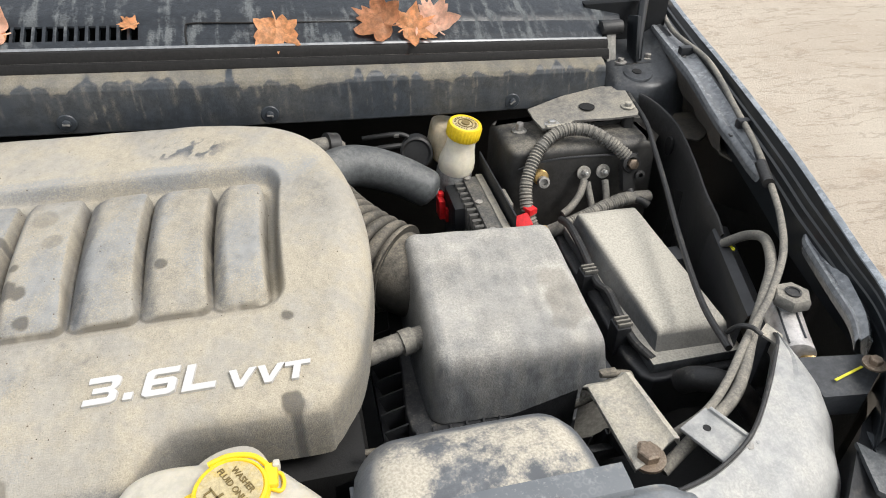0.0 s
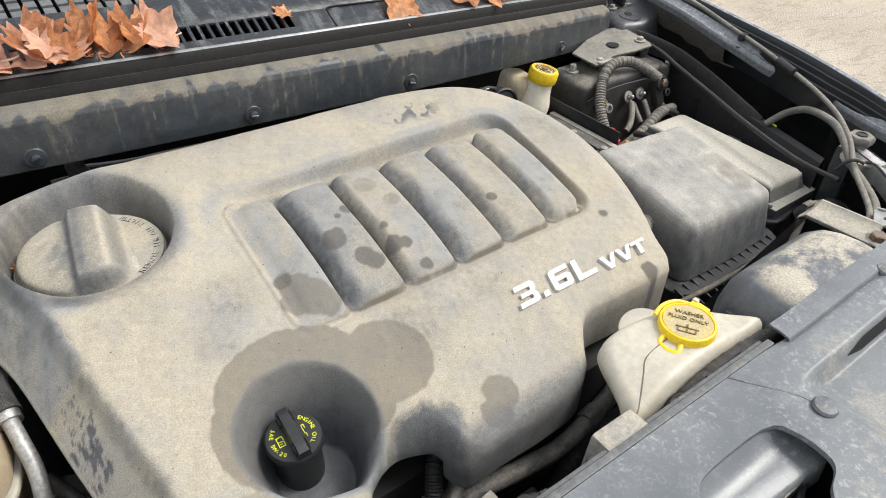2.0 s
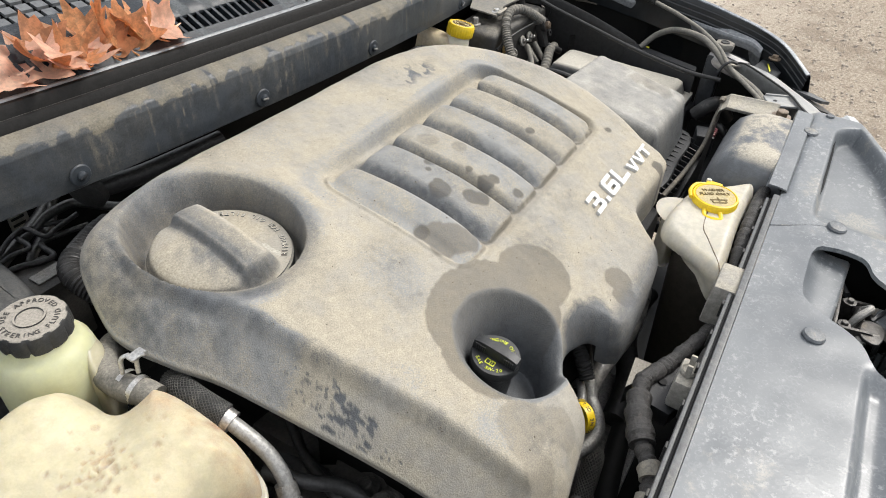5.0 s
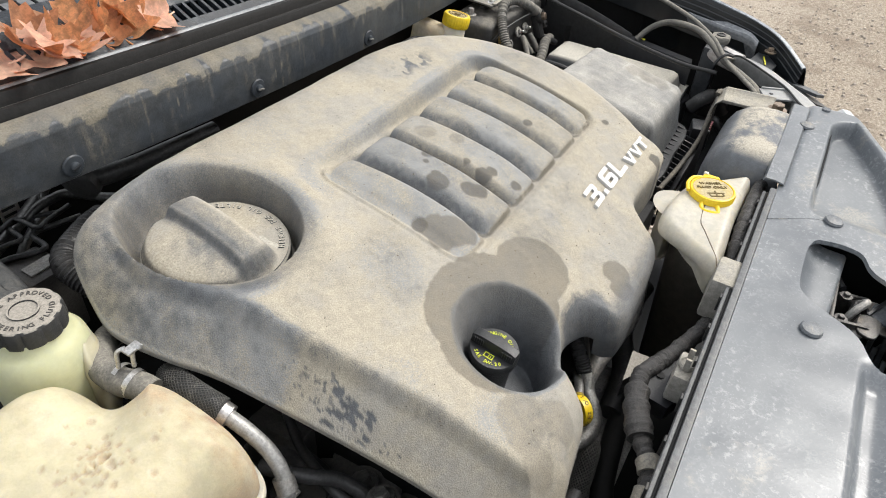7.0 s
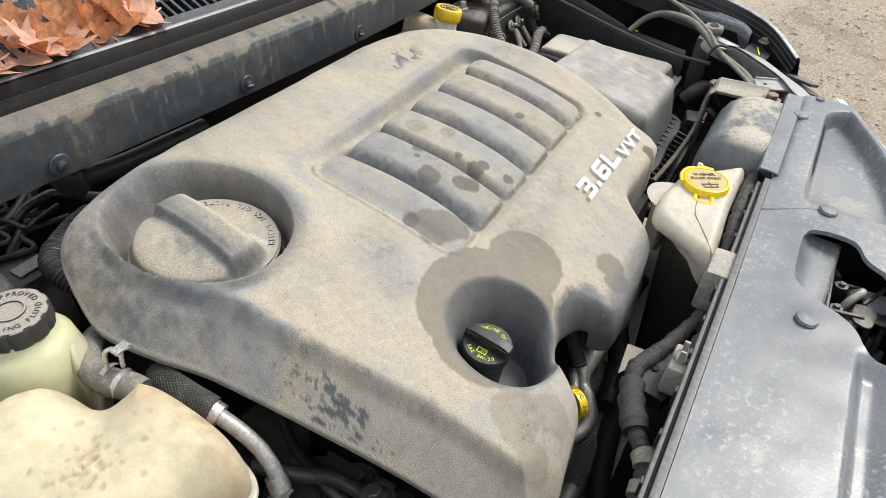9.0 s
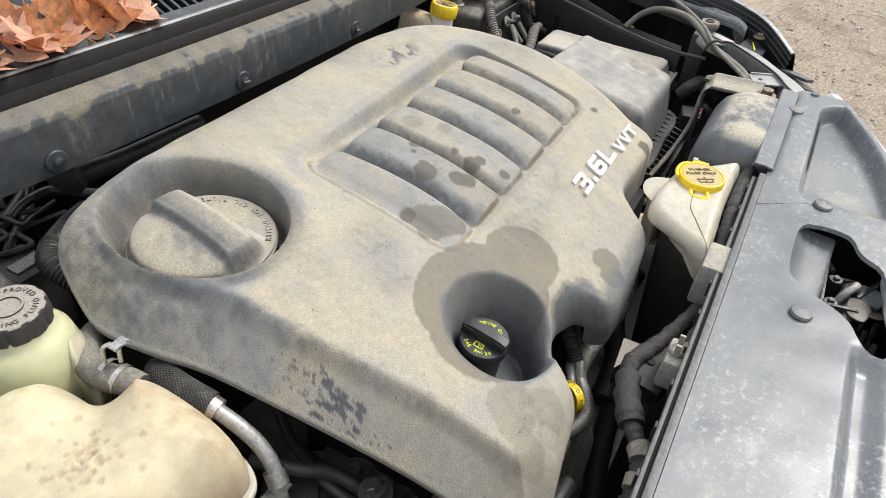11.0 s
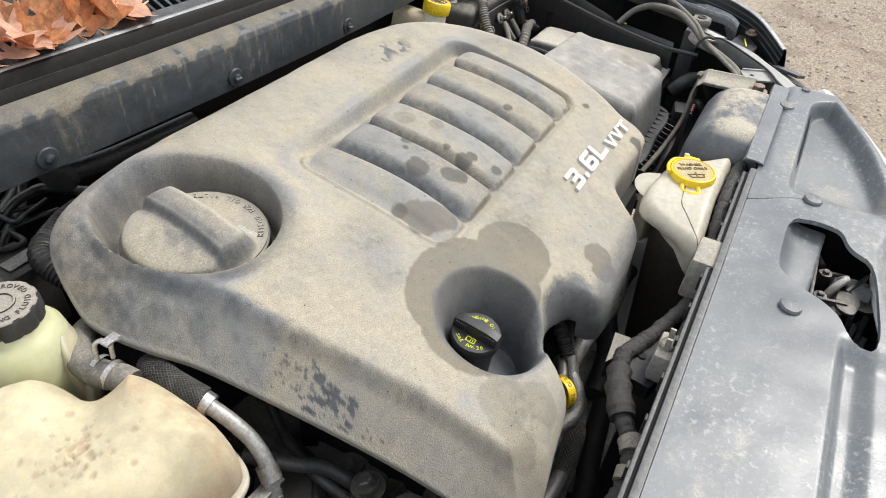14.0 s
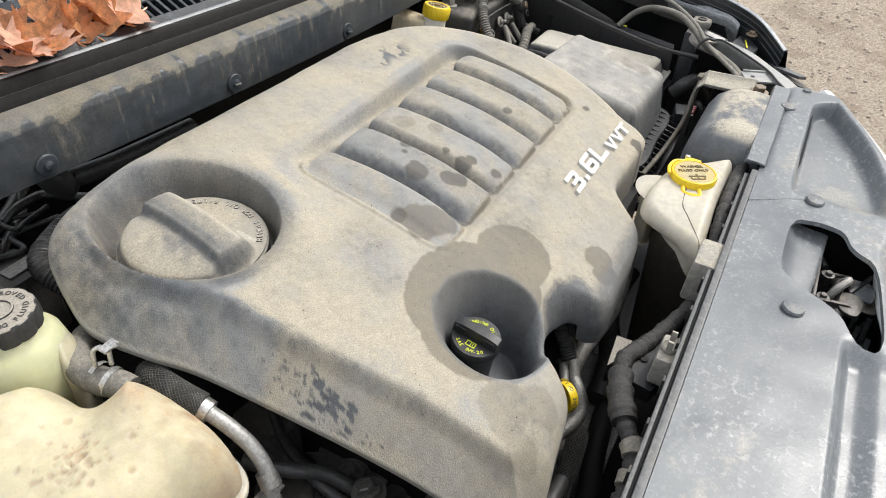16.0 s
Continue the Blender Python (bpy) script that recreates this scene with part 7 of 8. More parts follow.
def make_headlamp():
    root = thing("lamp_carrier", (0.38, 0.40, 0.88), "pale dusty headlamp carrier curving round the corner", "lamp carrier")
    inner = spline([(0.466, 0.508, 0.929), (0.459, 0.496, 0.935), (0.446, 0.480, 0.938), (0.404, 0.433, 0.938), (0.357, 0.389, 0.938), (0.31, 0.363, 0.939), (0.265, 0.347, 0.948), (0.225, 0.338, 0.958)], 8)
    outer = spline([(0.469, 0.506, 0.929), (0.469, 0.486, 0.928), (0.470, 0.452, 0.925), (0.465, 0.424, 0.921), (0.442, 0.390, 0.915), (0.405, 0.345, 0.911), (0.31, 0.303, 0.924), (0.255, 0.298, 0.946)], 8)
    rows = []
    for a, b in zip(inner, outer):
        rows.append([a + Vector((0, 0, -0.025)), a + Vector((0, 0, -0.002)), a + (b - a) * 0.05 + Vector((0, 0, 0.001)), a.lerp(b, 0.25) + Vector((0, 0, 0.003)), a.lerp(b, 0.45) + Vector((0, 0, 0.0015)), a.lerp(b, 0.55) + Vector((0, 0, 0.004)), a.lerp(b, 0.8) + Vector((0, 0, 0.003)), b, b + (b - a) * 0.3 - Vector((0, 0, 0.025))])
    part("panel", sheet(rows, 0.0025), pale_panel, root)
    part("edge_bead", tube([v + Vector((0, 0, 0.0010)) for v in inner], 0.0020, 8, 2), dark_rubber, root)
    part("lug", box(0.31, 0.35, 0.372, 0.425, 0.930, 0.934, 0.0015, turn=Matrix.Rotation(radians(25), 3, "Z")), pale_panel, root)
    part("lug_fold", box(0.348, 0.352, 0.378, 0.43, 0.925, 0.937, 0.001, turn=Matrix.Rotation(radians(25), 3, "Z")), pale_panel, root)
    part("lug_nut", bolt((0.350, 0.380, 0.933), 0.0045, 0.005), dull_metal, root)
    part("lug_hole", spin([(0.0038, 0), (0.0038, 0.0006)], (0.325, 0.408, 0.9338), 12), unlit_black, root)
    part("cross_panel", polygon_plate([(0.468, 0.478, 0.922), (0.474, 0.429, 0.914), (0.520, 0.423, 0.914), (0.552, 0.445, 0.918), (0.545, 0.466, 0.922)], 0.030), tower_paint, root)
    part("paint_stroke", box(0.494, 0.535, 0.446, 0.4485, 0.9192, 0.9204, 0.0, turn=Matrix.Rotation(radians(14), 3, "Z")), tag_yellow, root, "yellow paint stroke")
    part("gold_bolt", bolt((0.537, 0.444, 0.931), 0.0065, 0.009), copper_bolt, root, "coppery bolt")
    lamp = thing("headlamp", (0.50, 0.36, 0.80), "grey ribbed back of a headlamp unit", "headlamp")
    part("housing", polygon_plate([(0.43, 0.33, 0.895), (0.47, 0.30, 0.875), (0.60, 0.36, 0.85), (0.60, 0.46, 0.86), (0.545, 0.425, 0.895), (0.50, 0.40, 0.90)], 0.10), black_plastic, lamp)
    for k in range(5):
        x, y = 0.462 + k * 0.024, 0.352 + k * 0.013
        rib = polygon_plate([(x, y - 0.02, 0.900 - k * 0.006), (x + 0.018, y - 0.034, 0.895 - k * 0.006), (x + 0.034, y + 0.012, 0.897 - k * 0.006), (x + 0.016, y + 0.03, 0.902 - k * 0.006)], 0.006)
        part("rib", rib, rail_grey_dark, lamp)
    part("hose_end", tube([(0.495, 0.475, 0.90), (0.50, 0.485, 0.905)], 0.012, 18, 2), brass_metal, lamp)


rail_grey_dark = dusty("lamp_back", (0.06, 0.065, 0.07), 0.4, dust=0.2, blotch=20, dust_col=(0.22, 0.22, 0.21))
pale_panel = dusty("pale_panel", (0.27, 0.275, 0.272), 0.32, dust=0.4, up=(0.3, 1.0), blotch=14, dust_col=(0.43, 0.42, 0.385), vary=0.12, speck=0.1)
make_headlamp()


def make_washer_tank():
    root = thing("washer_fluid_tank", (-0.12, 0.42, 0.70), "milky white washer fluid tank with a hairline seam", "washer tank")
    loop = outline([(-0.229, 0.377), (-0.20, 0.377), (-0.13, 0.381), (-0.06, 0.380), (-0.030, 0.379), (-0.012, 0.381), (-0.008, 0.392), (-0.026, 0.414), (-0.044, 0.434), (-0.066, 0.452), (-0.10, 0.463), (-0.155, 0.470), (-0.188, 0.465), (-0.205, 0.442), (-0.223, 0.402)], 6)

    def height(x, y, d):
        s = np.clip(1 - d / 0.014, 0, 1)
        return 0.93 + 0.02 * np.sqrt(1 - s ** 2 * 0.99) - 0.016 * smoothstep(-x, 0.15, 0.24) - 0.006 * smoothstep(x, -0.075, -0.045) + 0.004 * smoothstep(x, -0.045, -0.005) + 0.0006 * wave(x, y, 60, 41)

    pts, d, quads = skin(np.array([(v.x, v.y) for v in loop]), 0.0025, height)

    def low_edge(y):
        return 0.886 + 0.026 * min(1, max(0, (y - 0.374) / 0.030))

    bm = skin_mesh(pts, quads, tuple([lambda x, y: (0.928 - low_edge(y)) / 7] * 7))
    for v in bm.verts:
        share = min(1, max(0, (0.926 - v.co.z) / (0.926 - low_edge(v.co.y))))
        inwards = Vector((-0.12 - v.co.x, 0.43 - v.co.y, 0)).normalized()
        v.co += inwards * (0.008 + 0.016 * min(1, max(0, (v.co.y - 0.385) / 0.05))) * share ** 2.2
    part("body", bm, white_tank, root, smooth=70)
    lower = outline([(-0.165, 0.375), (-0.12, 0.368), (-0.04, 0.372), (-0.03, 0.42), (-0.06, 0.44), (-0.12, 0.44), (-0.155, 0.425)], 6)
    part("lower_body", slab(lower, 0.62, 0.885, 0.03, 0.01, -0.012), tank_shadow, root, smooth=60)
    rim = np.array([(v.x, v.y) for v in loop])
    seam = np.array([(-0.122, 0.424), (-0.146, 0.423), (-0.170, 0.419), (-0.184, 0.409), (-0.196, 0.400), (-0.207, 0.392), (-0.217, 0.385), (-0.224, 0.3815)])
    away = rim_distance(seam[:, 0], seam[:, 1], rim)[0]
    line = [(x, y, float(height(x, y, a)) - 0.0002) for (x, y), a in zip(seam, away)]
    part("seam", tube(line + [(-0.2295, 0.3785, 0.920), (-0.2285, 0.3790, 0.905), (-0.2275, 0.3795, 0.895)], 0.0008, 6), seam_brown, root, "brown hairline seam")
    part("back_lobe", slab(outline([(-0.132, 0.458), (-0.126, 0.474), (-0.108, 0.482), (-0.092, 0.478), (-0.086, 0.455)], 5), 0.84, 0.922, 0.012, 0.004), white_tank, root)
    cx, cy = -0.100, 0.423
    part("filler", spin([(0.031, 0.93), (0.03, 0.956)], (cx, cy, 0), 32), white_tank, root)
    cap = part("cap", spin([(0.0292, 0.953), (0.0310, 0.9540), (0.0312, 0.962), (0.0300, 0.9652), (0.0278, 0.966), (0.0270, 0.9645), (0.001, 0.9645)], (cx, cy, 0), 56), yellow_plastic, root, "yellow snap cap")
    cap.location = (0, 0, -0.006)
    part("cap_face", spin([(0.0268, 0.9646), (0.0265, 0.9654), (0.001, 0.9654)], (cx, cy, 0), 48), yellow_dirty, cap)
    loop = spline([(cx - 0.027, cy - 0.014, 0.957), (cx - 0.037, cy - 0.018, 0.954), (cx - 0.042, cy - 0.010, 0.954), (cx - 0.041, cy + 0.002, 0.954), (cx - 0.030, cy + 0.006, 0.957)], 5)
    part("pull_loop", tube(loop, 0.0032, 8, 2), yellow_plastic, cap)
    part("hinge", box(cx + 0.027, cx + 0.038, cy - 0.002, cy + 0.02, 0.957, 0.964, 0.002), yellow_plastic, cap)
    part("hinge_strap", tube([(cx + 0.031, cy + 0.018, 0.960), (cx + 0.018, cy + 0.030, 0.963), (cx - 0.002, cy + 0.0335, 0.964), (cx - 0.019, cy + 0.029, 0.963)], 0.0026, 8), yellow_plastic, cap)
    part("hinge_pin", box(cx + 0.034, cx + 0.040, cy + 0.014, cy + 0.021, 0.956, 0.966, 0.002), white_tank, cap)
    part("hinge_loop", tube([(cx + 0.030, cy + 0.000, 0.957), (cx + 0.039, cy - 0.004, 0.956), (cx + 0.042, cy + 0.004, 0.955), (cx + 0.040, cy + 0.012, 0.956), (cx + 0.034, cy + 0.014, 0.957)], 0.0018, 8), yellow_plastic, cap)
    at = Matrix.Translation((cx, cy, 0.9656)) @ Matrix.Rotation(radians(-58), 4, "Z")
    for k, word in enumerate(("WASHER", "FLUID ONLY")):
        bm = letter_mesh(word, 0.0076, 0.0012)
        lo, hi = width_of(bm)
        bm.transform(at @ Matrix.Translation((-(lo + hi) / 2, 0.010 - k * 0.0095, 0.0003)))
        part("moulded_word", bm, dark_ink, cap)
    bm = bmesh.new()
    for x0, x1, y0, y1 in ((-0.012, 0.012, -0.012, -0.0105), (-0.010, -0.0085, -0.018, -0.011), (0.0085, 0.010, -0.018, -0.011), (-0.009, 0.009, -0.019, -0.0175), (-0.001, 0.001, -0.018, -0.006)):
        box(x0, x1, y0, y1, -0.0003, 0.0008, 0.0, bm)
    bm.transform(at)
    part("washer_symbol", bm, dark_ink, cap)


seam_brown = dusty("seam_brown", (0.16, 0.12, 0.08), 0.6, dust=0.0)
# brown mud, darkened to hold the shade on the tank's lower part
tank_shadow = dusty("muddy_shaded_tank", (0.05, 0.043, 0.034), 0.6, dust=0.1, up=(-0.5, 1.0), dust_col=(0.03, 0.026, 0.021))
make_washer_tank()


pale_tape = dusty("pale_tape", (0.20, 0.185, 0.155), 0.6, dust=0.3, blotch=60, fine=250, bump=0.4)


def make_harness():
    root = thing("wiring_harness", (-0.3, 0.375, 0.86), "taped dark wiring harness along the radiator", "wiring harness")

    def taped(u, run):
        turn = (run * 38 + 0.25 * math.sin(run * 55)) % 1.0
        return 0.0084 + 0.0016 * noise.noise((run * 90, 2, 0)) + 0.0014 * (1 - turn) + 0.0007 * math.sin(run * 700 + 3 * math.sin(run * 130))

    part("taped_loom", tube([(0.02, 0.366, 0.930), (-0.05, 0.3695, 0.940), (-0.12, 0.3700, 0.939), (-0.185, 0.3670, 0.926), (-0.225, 0.362, 0.893), (-0.255, 0.364, 0.888), (-0.29, 0.364, 0.897), (-0.326, 0.371, 0.905), (-0.373, 0.387, 0.905), (-0.406, 0.400, 0.907), (-0.427, 0.408, 0.908), (-0.457, 0.404, 0.908),
                            (-0.488, 0.392, 0.905), (-0.509, 0.380, 0.902), (-0.528, 0.367, 0.900), (-0.551, 0.361, 0.896), (-0.568, 0.360, 0.892), (-0.64, 0.37, 0.875), (-0.70, 0.38, 0.84)], taped, 18, 16), loom_tape, root)
    part("split_sleeve", tube([(-0.448, 0.406, 0.907), (-0.47, 0.400, 0.906), (-0.488, 0.392, 0.904), (-0.503, 0.384, 0.902)], lambda u, run: 0.0124 + 0.0018 * u + 0.0014 * noise.noise((run * 190, 5, 0)) + 0.0008 * math.sin(run * 310), 18, 12), loom_tape, root)
    part("tape_collar", tube([(-0.522, 0.371, 0.900), (-0.528, 0.367, 0.900), (-0.535, 0.364, 0.899)], 0.0121, 18, 5), pale_tape, root, "pale tape collar")
    part("tape_tail", box(-0.536, -0.522, 0.352, 0.356, 0.888, 0.906, 0.001, turn=Matrix.Rotation(radians(15), 3, "Z")), pale_tape, root, "pale tape collar")
    part("tape_collar", tube([(-0.553, 0.361, 0.896), (-0.566, 0.360, 0.893)], 0.0121, 18, 5), pale_tape, root, "pale tape collar")


make_harness()

tab = thing("mount_tab", (-0.268, 0.36, 0.90), "pale grey plastic mount block on the seal rail", "mount block")
part("block", box(-0.298, -0.238, 0.3475, 0.382, 0.905, 0.9605, 0.004, taper=0.12), pale_bracket, tab)
bracket = thing("radiator_mount", (-0.44, 0.37, 0.88), "dusty grey radiator mount with a two-pronged clip", "radiator mount")
part("block", box(-0.446, -0.400, 0.354, 0.381, 0.906, 0.942, 0.004, taper=0.12), pale_bracket, bracket)
prong = part("socket", spin([(0.0085, 0.946), (0.009, 0.952), (0.0075, 0.954), (0.006, 0.9525), (0.001, 0.9525)], (-0.424, 0.370, -0.006), 20), pale_bracket, bracket)
for dx in (-0.008, 0.008):
    part("prong", box(-0.424 + dx - 0.0014, -0.424 + dx + 0.0014, 0.367, 0.373, 0.944, 0.960, 0.0008), pale_bracket, prong)
part("side_plate", box(-0.53, -0.465, 0.357, 0.364, 0.80, 0.880, 0.003), unlit_black, bracket)
part("arm", polygon_plate([(-0.362, 0.430, 0.871), (-0.362, 0.410, 0.872), (-0.380, 0.410, 0.868), (-0.408, 0.426, 0.866)], 0.03), cap_grey, bracket)
part("lug_plate", polygon_plate([(-0.448, 0.398, 0.902), (-0.452, 0.372, 0.902), (-0.420, 0.360, 0.903), (-0.372, 0.372, 0.904), (-0.372, 0.384, 0.904), (-0.425, 0.404, 0.902)], 0.02), black_plastic, bracket)
part("lug_hole", spin([(0.0045, 0), (0.0045, 0.0008)], (-0.413, 0.390, 0.9036), 14), unlit_black, bracket)


engine_rubber2 = dusty("conduit_rubber", (0.02, 0.02, 0.02), 0.6, dust=0.1, blotch=40, dust_col=(0.12, 0.11, 0.09), sheen=0.3)


def braid_strands(path, r, wire, count):
    """Two sets of strands wound against each other round a hose."""
    bm = bmesh.new()
    for sense in (1, -1):
        for k in range(count):
            line, run = [], 0.0
            for n in range(len(path) - 1):
                ahead = (path[n + 1] - path[n]).normalized()
                side = ahead.cross(Vector((0, 0, 1))).normalized()
                up = side.cross(ahead)
                for h in range(3):
                    p = path[n].lerp(path[n + 1], h / 3)
                    a = sense * (run + (p - path[n]).length) / r * 0.9 + k * 2 * math.pi / count
                    line.append(p + (side * math.cos(a) + up * math.sin(a)) * (r + 0.2 * wire * sense))
                run += (path[n + 1] - path[n]).length
            tube(line, wire, 4, 1, bm, False, False)
    return bm


def make_front_hoses():
    root = thing("coolant_line", (-0.45, 0.44, 0.82), "dull metal coolant line curving out from under the cover", "coolant pipe")
    part("pipe", tube([(-0.02, 0.56, 0.80), (-0.07, 0.518, 0.80), (-0.092, 0.490, 0.80), (-0.146, 0.473, 0.80), (-0.222, 0.459, 0.80), (-0.284, 0.463, 0.80), (-0.331, 0.469, 0.80), (-0.37, 0.472, 0.79)], 0.0115, 16), dull_grey_pipe, root)
    part("pipe_sleeve", tube([(-0.155, 0.471, 0.80), (-0.18, 0.466, 0.80)], 0.0138, 16, 3), dull_grey_pipe, root)
    part("loop_pipe", tube([(-0.33, 0.50, 0.83), (-0.364, 0.481, 0.815), (-0.379, 0.470, 0.810), (-0.391, 0.462, 0.800), (-0.406, 0.448, 0.795), (-0.421, 0.440, 0.790), (-0.446, 0.441, 0.790), (-0.468, 0.451, 0.790), (-0.487, 0.461, 0.790), (-0.53, 0.49, 0.78)], 0.0096, 16), bare_pipe, root, "scuffed bare metal pipe bend")
    part("conduit", tube([(-0.360, 0.506, 0.870), (-0.376, 0.497, 0.868), (-0.390, 0.486, 0.862), (-0.397, 0.476, 0.850), (-0.401, 0.471, 0.843)], corrugated(0.0090, 0.0034, 0.0008), 18, 20), engine_rubber2, root)
    stick = thing("oil_dipstick", (-0.445, 0.455, 0.74), "yellow ring handle of an oil dipstick", "dipstick")
    m = Vector((0, 0, 1)).rotation_difference(Vector((-0.81, 0.55, 0.21))).to_matrix()
    at = Vector((-0.449, 0.457, 0.833))
    ring = part("ring", spin([(0.0175, -0.0055), (0.0185, 0.0), (0.0175, 0.0055), (0.0145, 0.005), (0.0145, -0.005), (0.0174, -0.0057)], at, 32, m), yellow_plastic, stick)
    for k, ch in enumerate("ENGINE OIL ENGINE OIL"):
        if ch != " ":
            bm = letter_mesh(ch, 0.0062, 0.0008)
            bm.transform(Matrix.Translation(at) @ m.to_4x4() @ Matrix.Rotation(k * 0.295, 4, "Z") @ Matrix.Translation((0.0182, 0, -0.002)) @ Matrix.Rotation(radians(90), 4, "X") @ Matrix.Rotation(radians(90), 4, "Y"))
            part("stamped_letter", bm, dark_ink, ring)
    part("tube", tube([(-0.440, 0.463, 0.846), (-0.420, 0.470, 0.840), (-0.395, 0.480, 0.825), (-0.36, 0.49, 0.78)], 0.0056, 12), bright_metal, stick, "bright metal tube")
    hose = thing("radiator_hose", (-0.48, 0.42, 0.75), "dark braided radiator hose going down", "hose")
    path = spline([(-0.398, 0.437, 0.712), (-0.416, 0.434, 0.724), (-0.432, 0.432, 0.722), (-0.448, 0.430, 0.715), (-0.474, 0.429, 0.70), (-0.51, 0.426, 0.67), (-0.54, 0.42, 0.62)], 8)
    part("core", tube(path, 0.0122, 18, 1), dark_rubber, hose)
    tagged(part("braid", braid_strands(path, 0.0127, 0.0008, 18), braid_grey, hose), "grey woven braid", kind="stuff")
    hose = thing("lower_hose", (-0.42, 0.40, 0.70), "thick smooth black hose beside the radiator", "hose")
    part("hose", tube([(-0.22, 0.445, 0.70), (-0.276, 0.429, 0.70), (-0.307, 0.422, 0.70), (-0.378, 0.414, 0.70), (-0.424, 0.406, 0.69), (-0.458, 0.397, 0.68), (-0.56, 0.39, 0.64)], 0.0150, 20), unlit_black, hose)
    hose = thing("upper_radiator_hose", (-0.25, 0.42, 0.80), "thick dark rubber hose under the cover's front", "hose")
    part("hose", tube([(-0.08, 0.47, 0.74), (-0.12, 0.475, 0.73), (-0.18, 0.47, 0.72), (-0.26, 0.44, 0.72), (-0.33, 0.435, 0.71)], 0.017, 20), dark_rubber, hose)
    duct = thing("fan_shroud", (-0.3, 0.33, 0.6), "black plastic fan shroud deep in the bay", "fan shroud")
    part("wall", box(-0.85, -0.05, 0.325, 0.340, 0.45, 0.93, 0.003), unlit_black, duct)
    debris = thing("block_casting", (-0.38, 0.42, 0.70), "rough pale grey casting between hoses", "engine casting")
    bm = bmesh.new()
    grid = {}
    for a in range(41):
        for b in range(25):
            x, y = -0.44 + 0.21 * a / 40, 0.392 + 0.095 * b / 24
            grid[a, b] = bm.verts.new((x, y, 0.688 + 0.004 * noise.noise((x * 60, y * 60, 3)) + 0.003 * noise.noise((x * 190, y * 190, 5))))
    for a in range(40):
        for b in range(24):
            bm.faces.new((grid[a, b], grid[a + 1, b], grid[a + 1, b + 1], grid[a, b + 1]))
    edges = [e for e in bm.edges if e.is_boundary]
    for g in bmesh.ops.extrude_edge_only(bm, edges=edges)["geom"]:
        if isinstance(g, bmesh.types.BMVert):
            g.co.z -= 0.05
    part("casting", bm, cast_rough, debris, smooth=60)


bare_pipe = dusty("bare_pipe", (0.30, 0.295, 0.285), 0.36, 0.6, dust=0.1, up=(-0.1, 0.9), blotch=60, dust_col=(0.22, 0.20, 0.17), bump=0.5)
braid_grey = dusty("woven_braid", (0.14, 0.135, 0.125), 0.6, dust=0.1, blotch=40, dust_col=(0.2, 0.185, 0.16))
cast_rough = dusty("rough_casting", (0.36, 0.345, 0.33), 0.7, dust=0.1, blotch=60, fine=500, bump=1.0, dust_col=(0.24, 0.215, 0.19), vary=0.35)
dull_grey_pipe = dusty("dull_grey_pipe", (0.16, 0.155, 0.15), 0.4, 0.3, dust=0.35, up=(-0.1, 0.9), blotch=40, dust_col=(0.3, 0.28, 0.24))
make_front_hoses()


# ---- passenger's side: reservoirs and hoses ----
rng = random.Random(9)
BUBBLES = [(-0.824 + rng.gauss(0, 0.020), 0.746 + rng.gauss(0, 0.017), 0.0012 + 0.0032 * rng.random() ** 1.6) for _ in range(90)]


stained_tank = dusty("stained_tank", (0.36, 0.27, 0.17), 0.4, dust=0.1, up=(-1.0, 0.5), dust_col=(0.22, 0.14, 0.09), blotch=10, scatter=0.15)


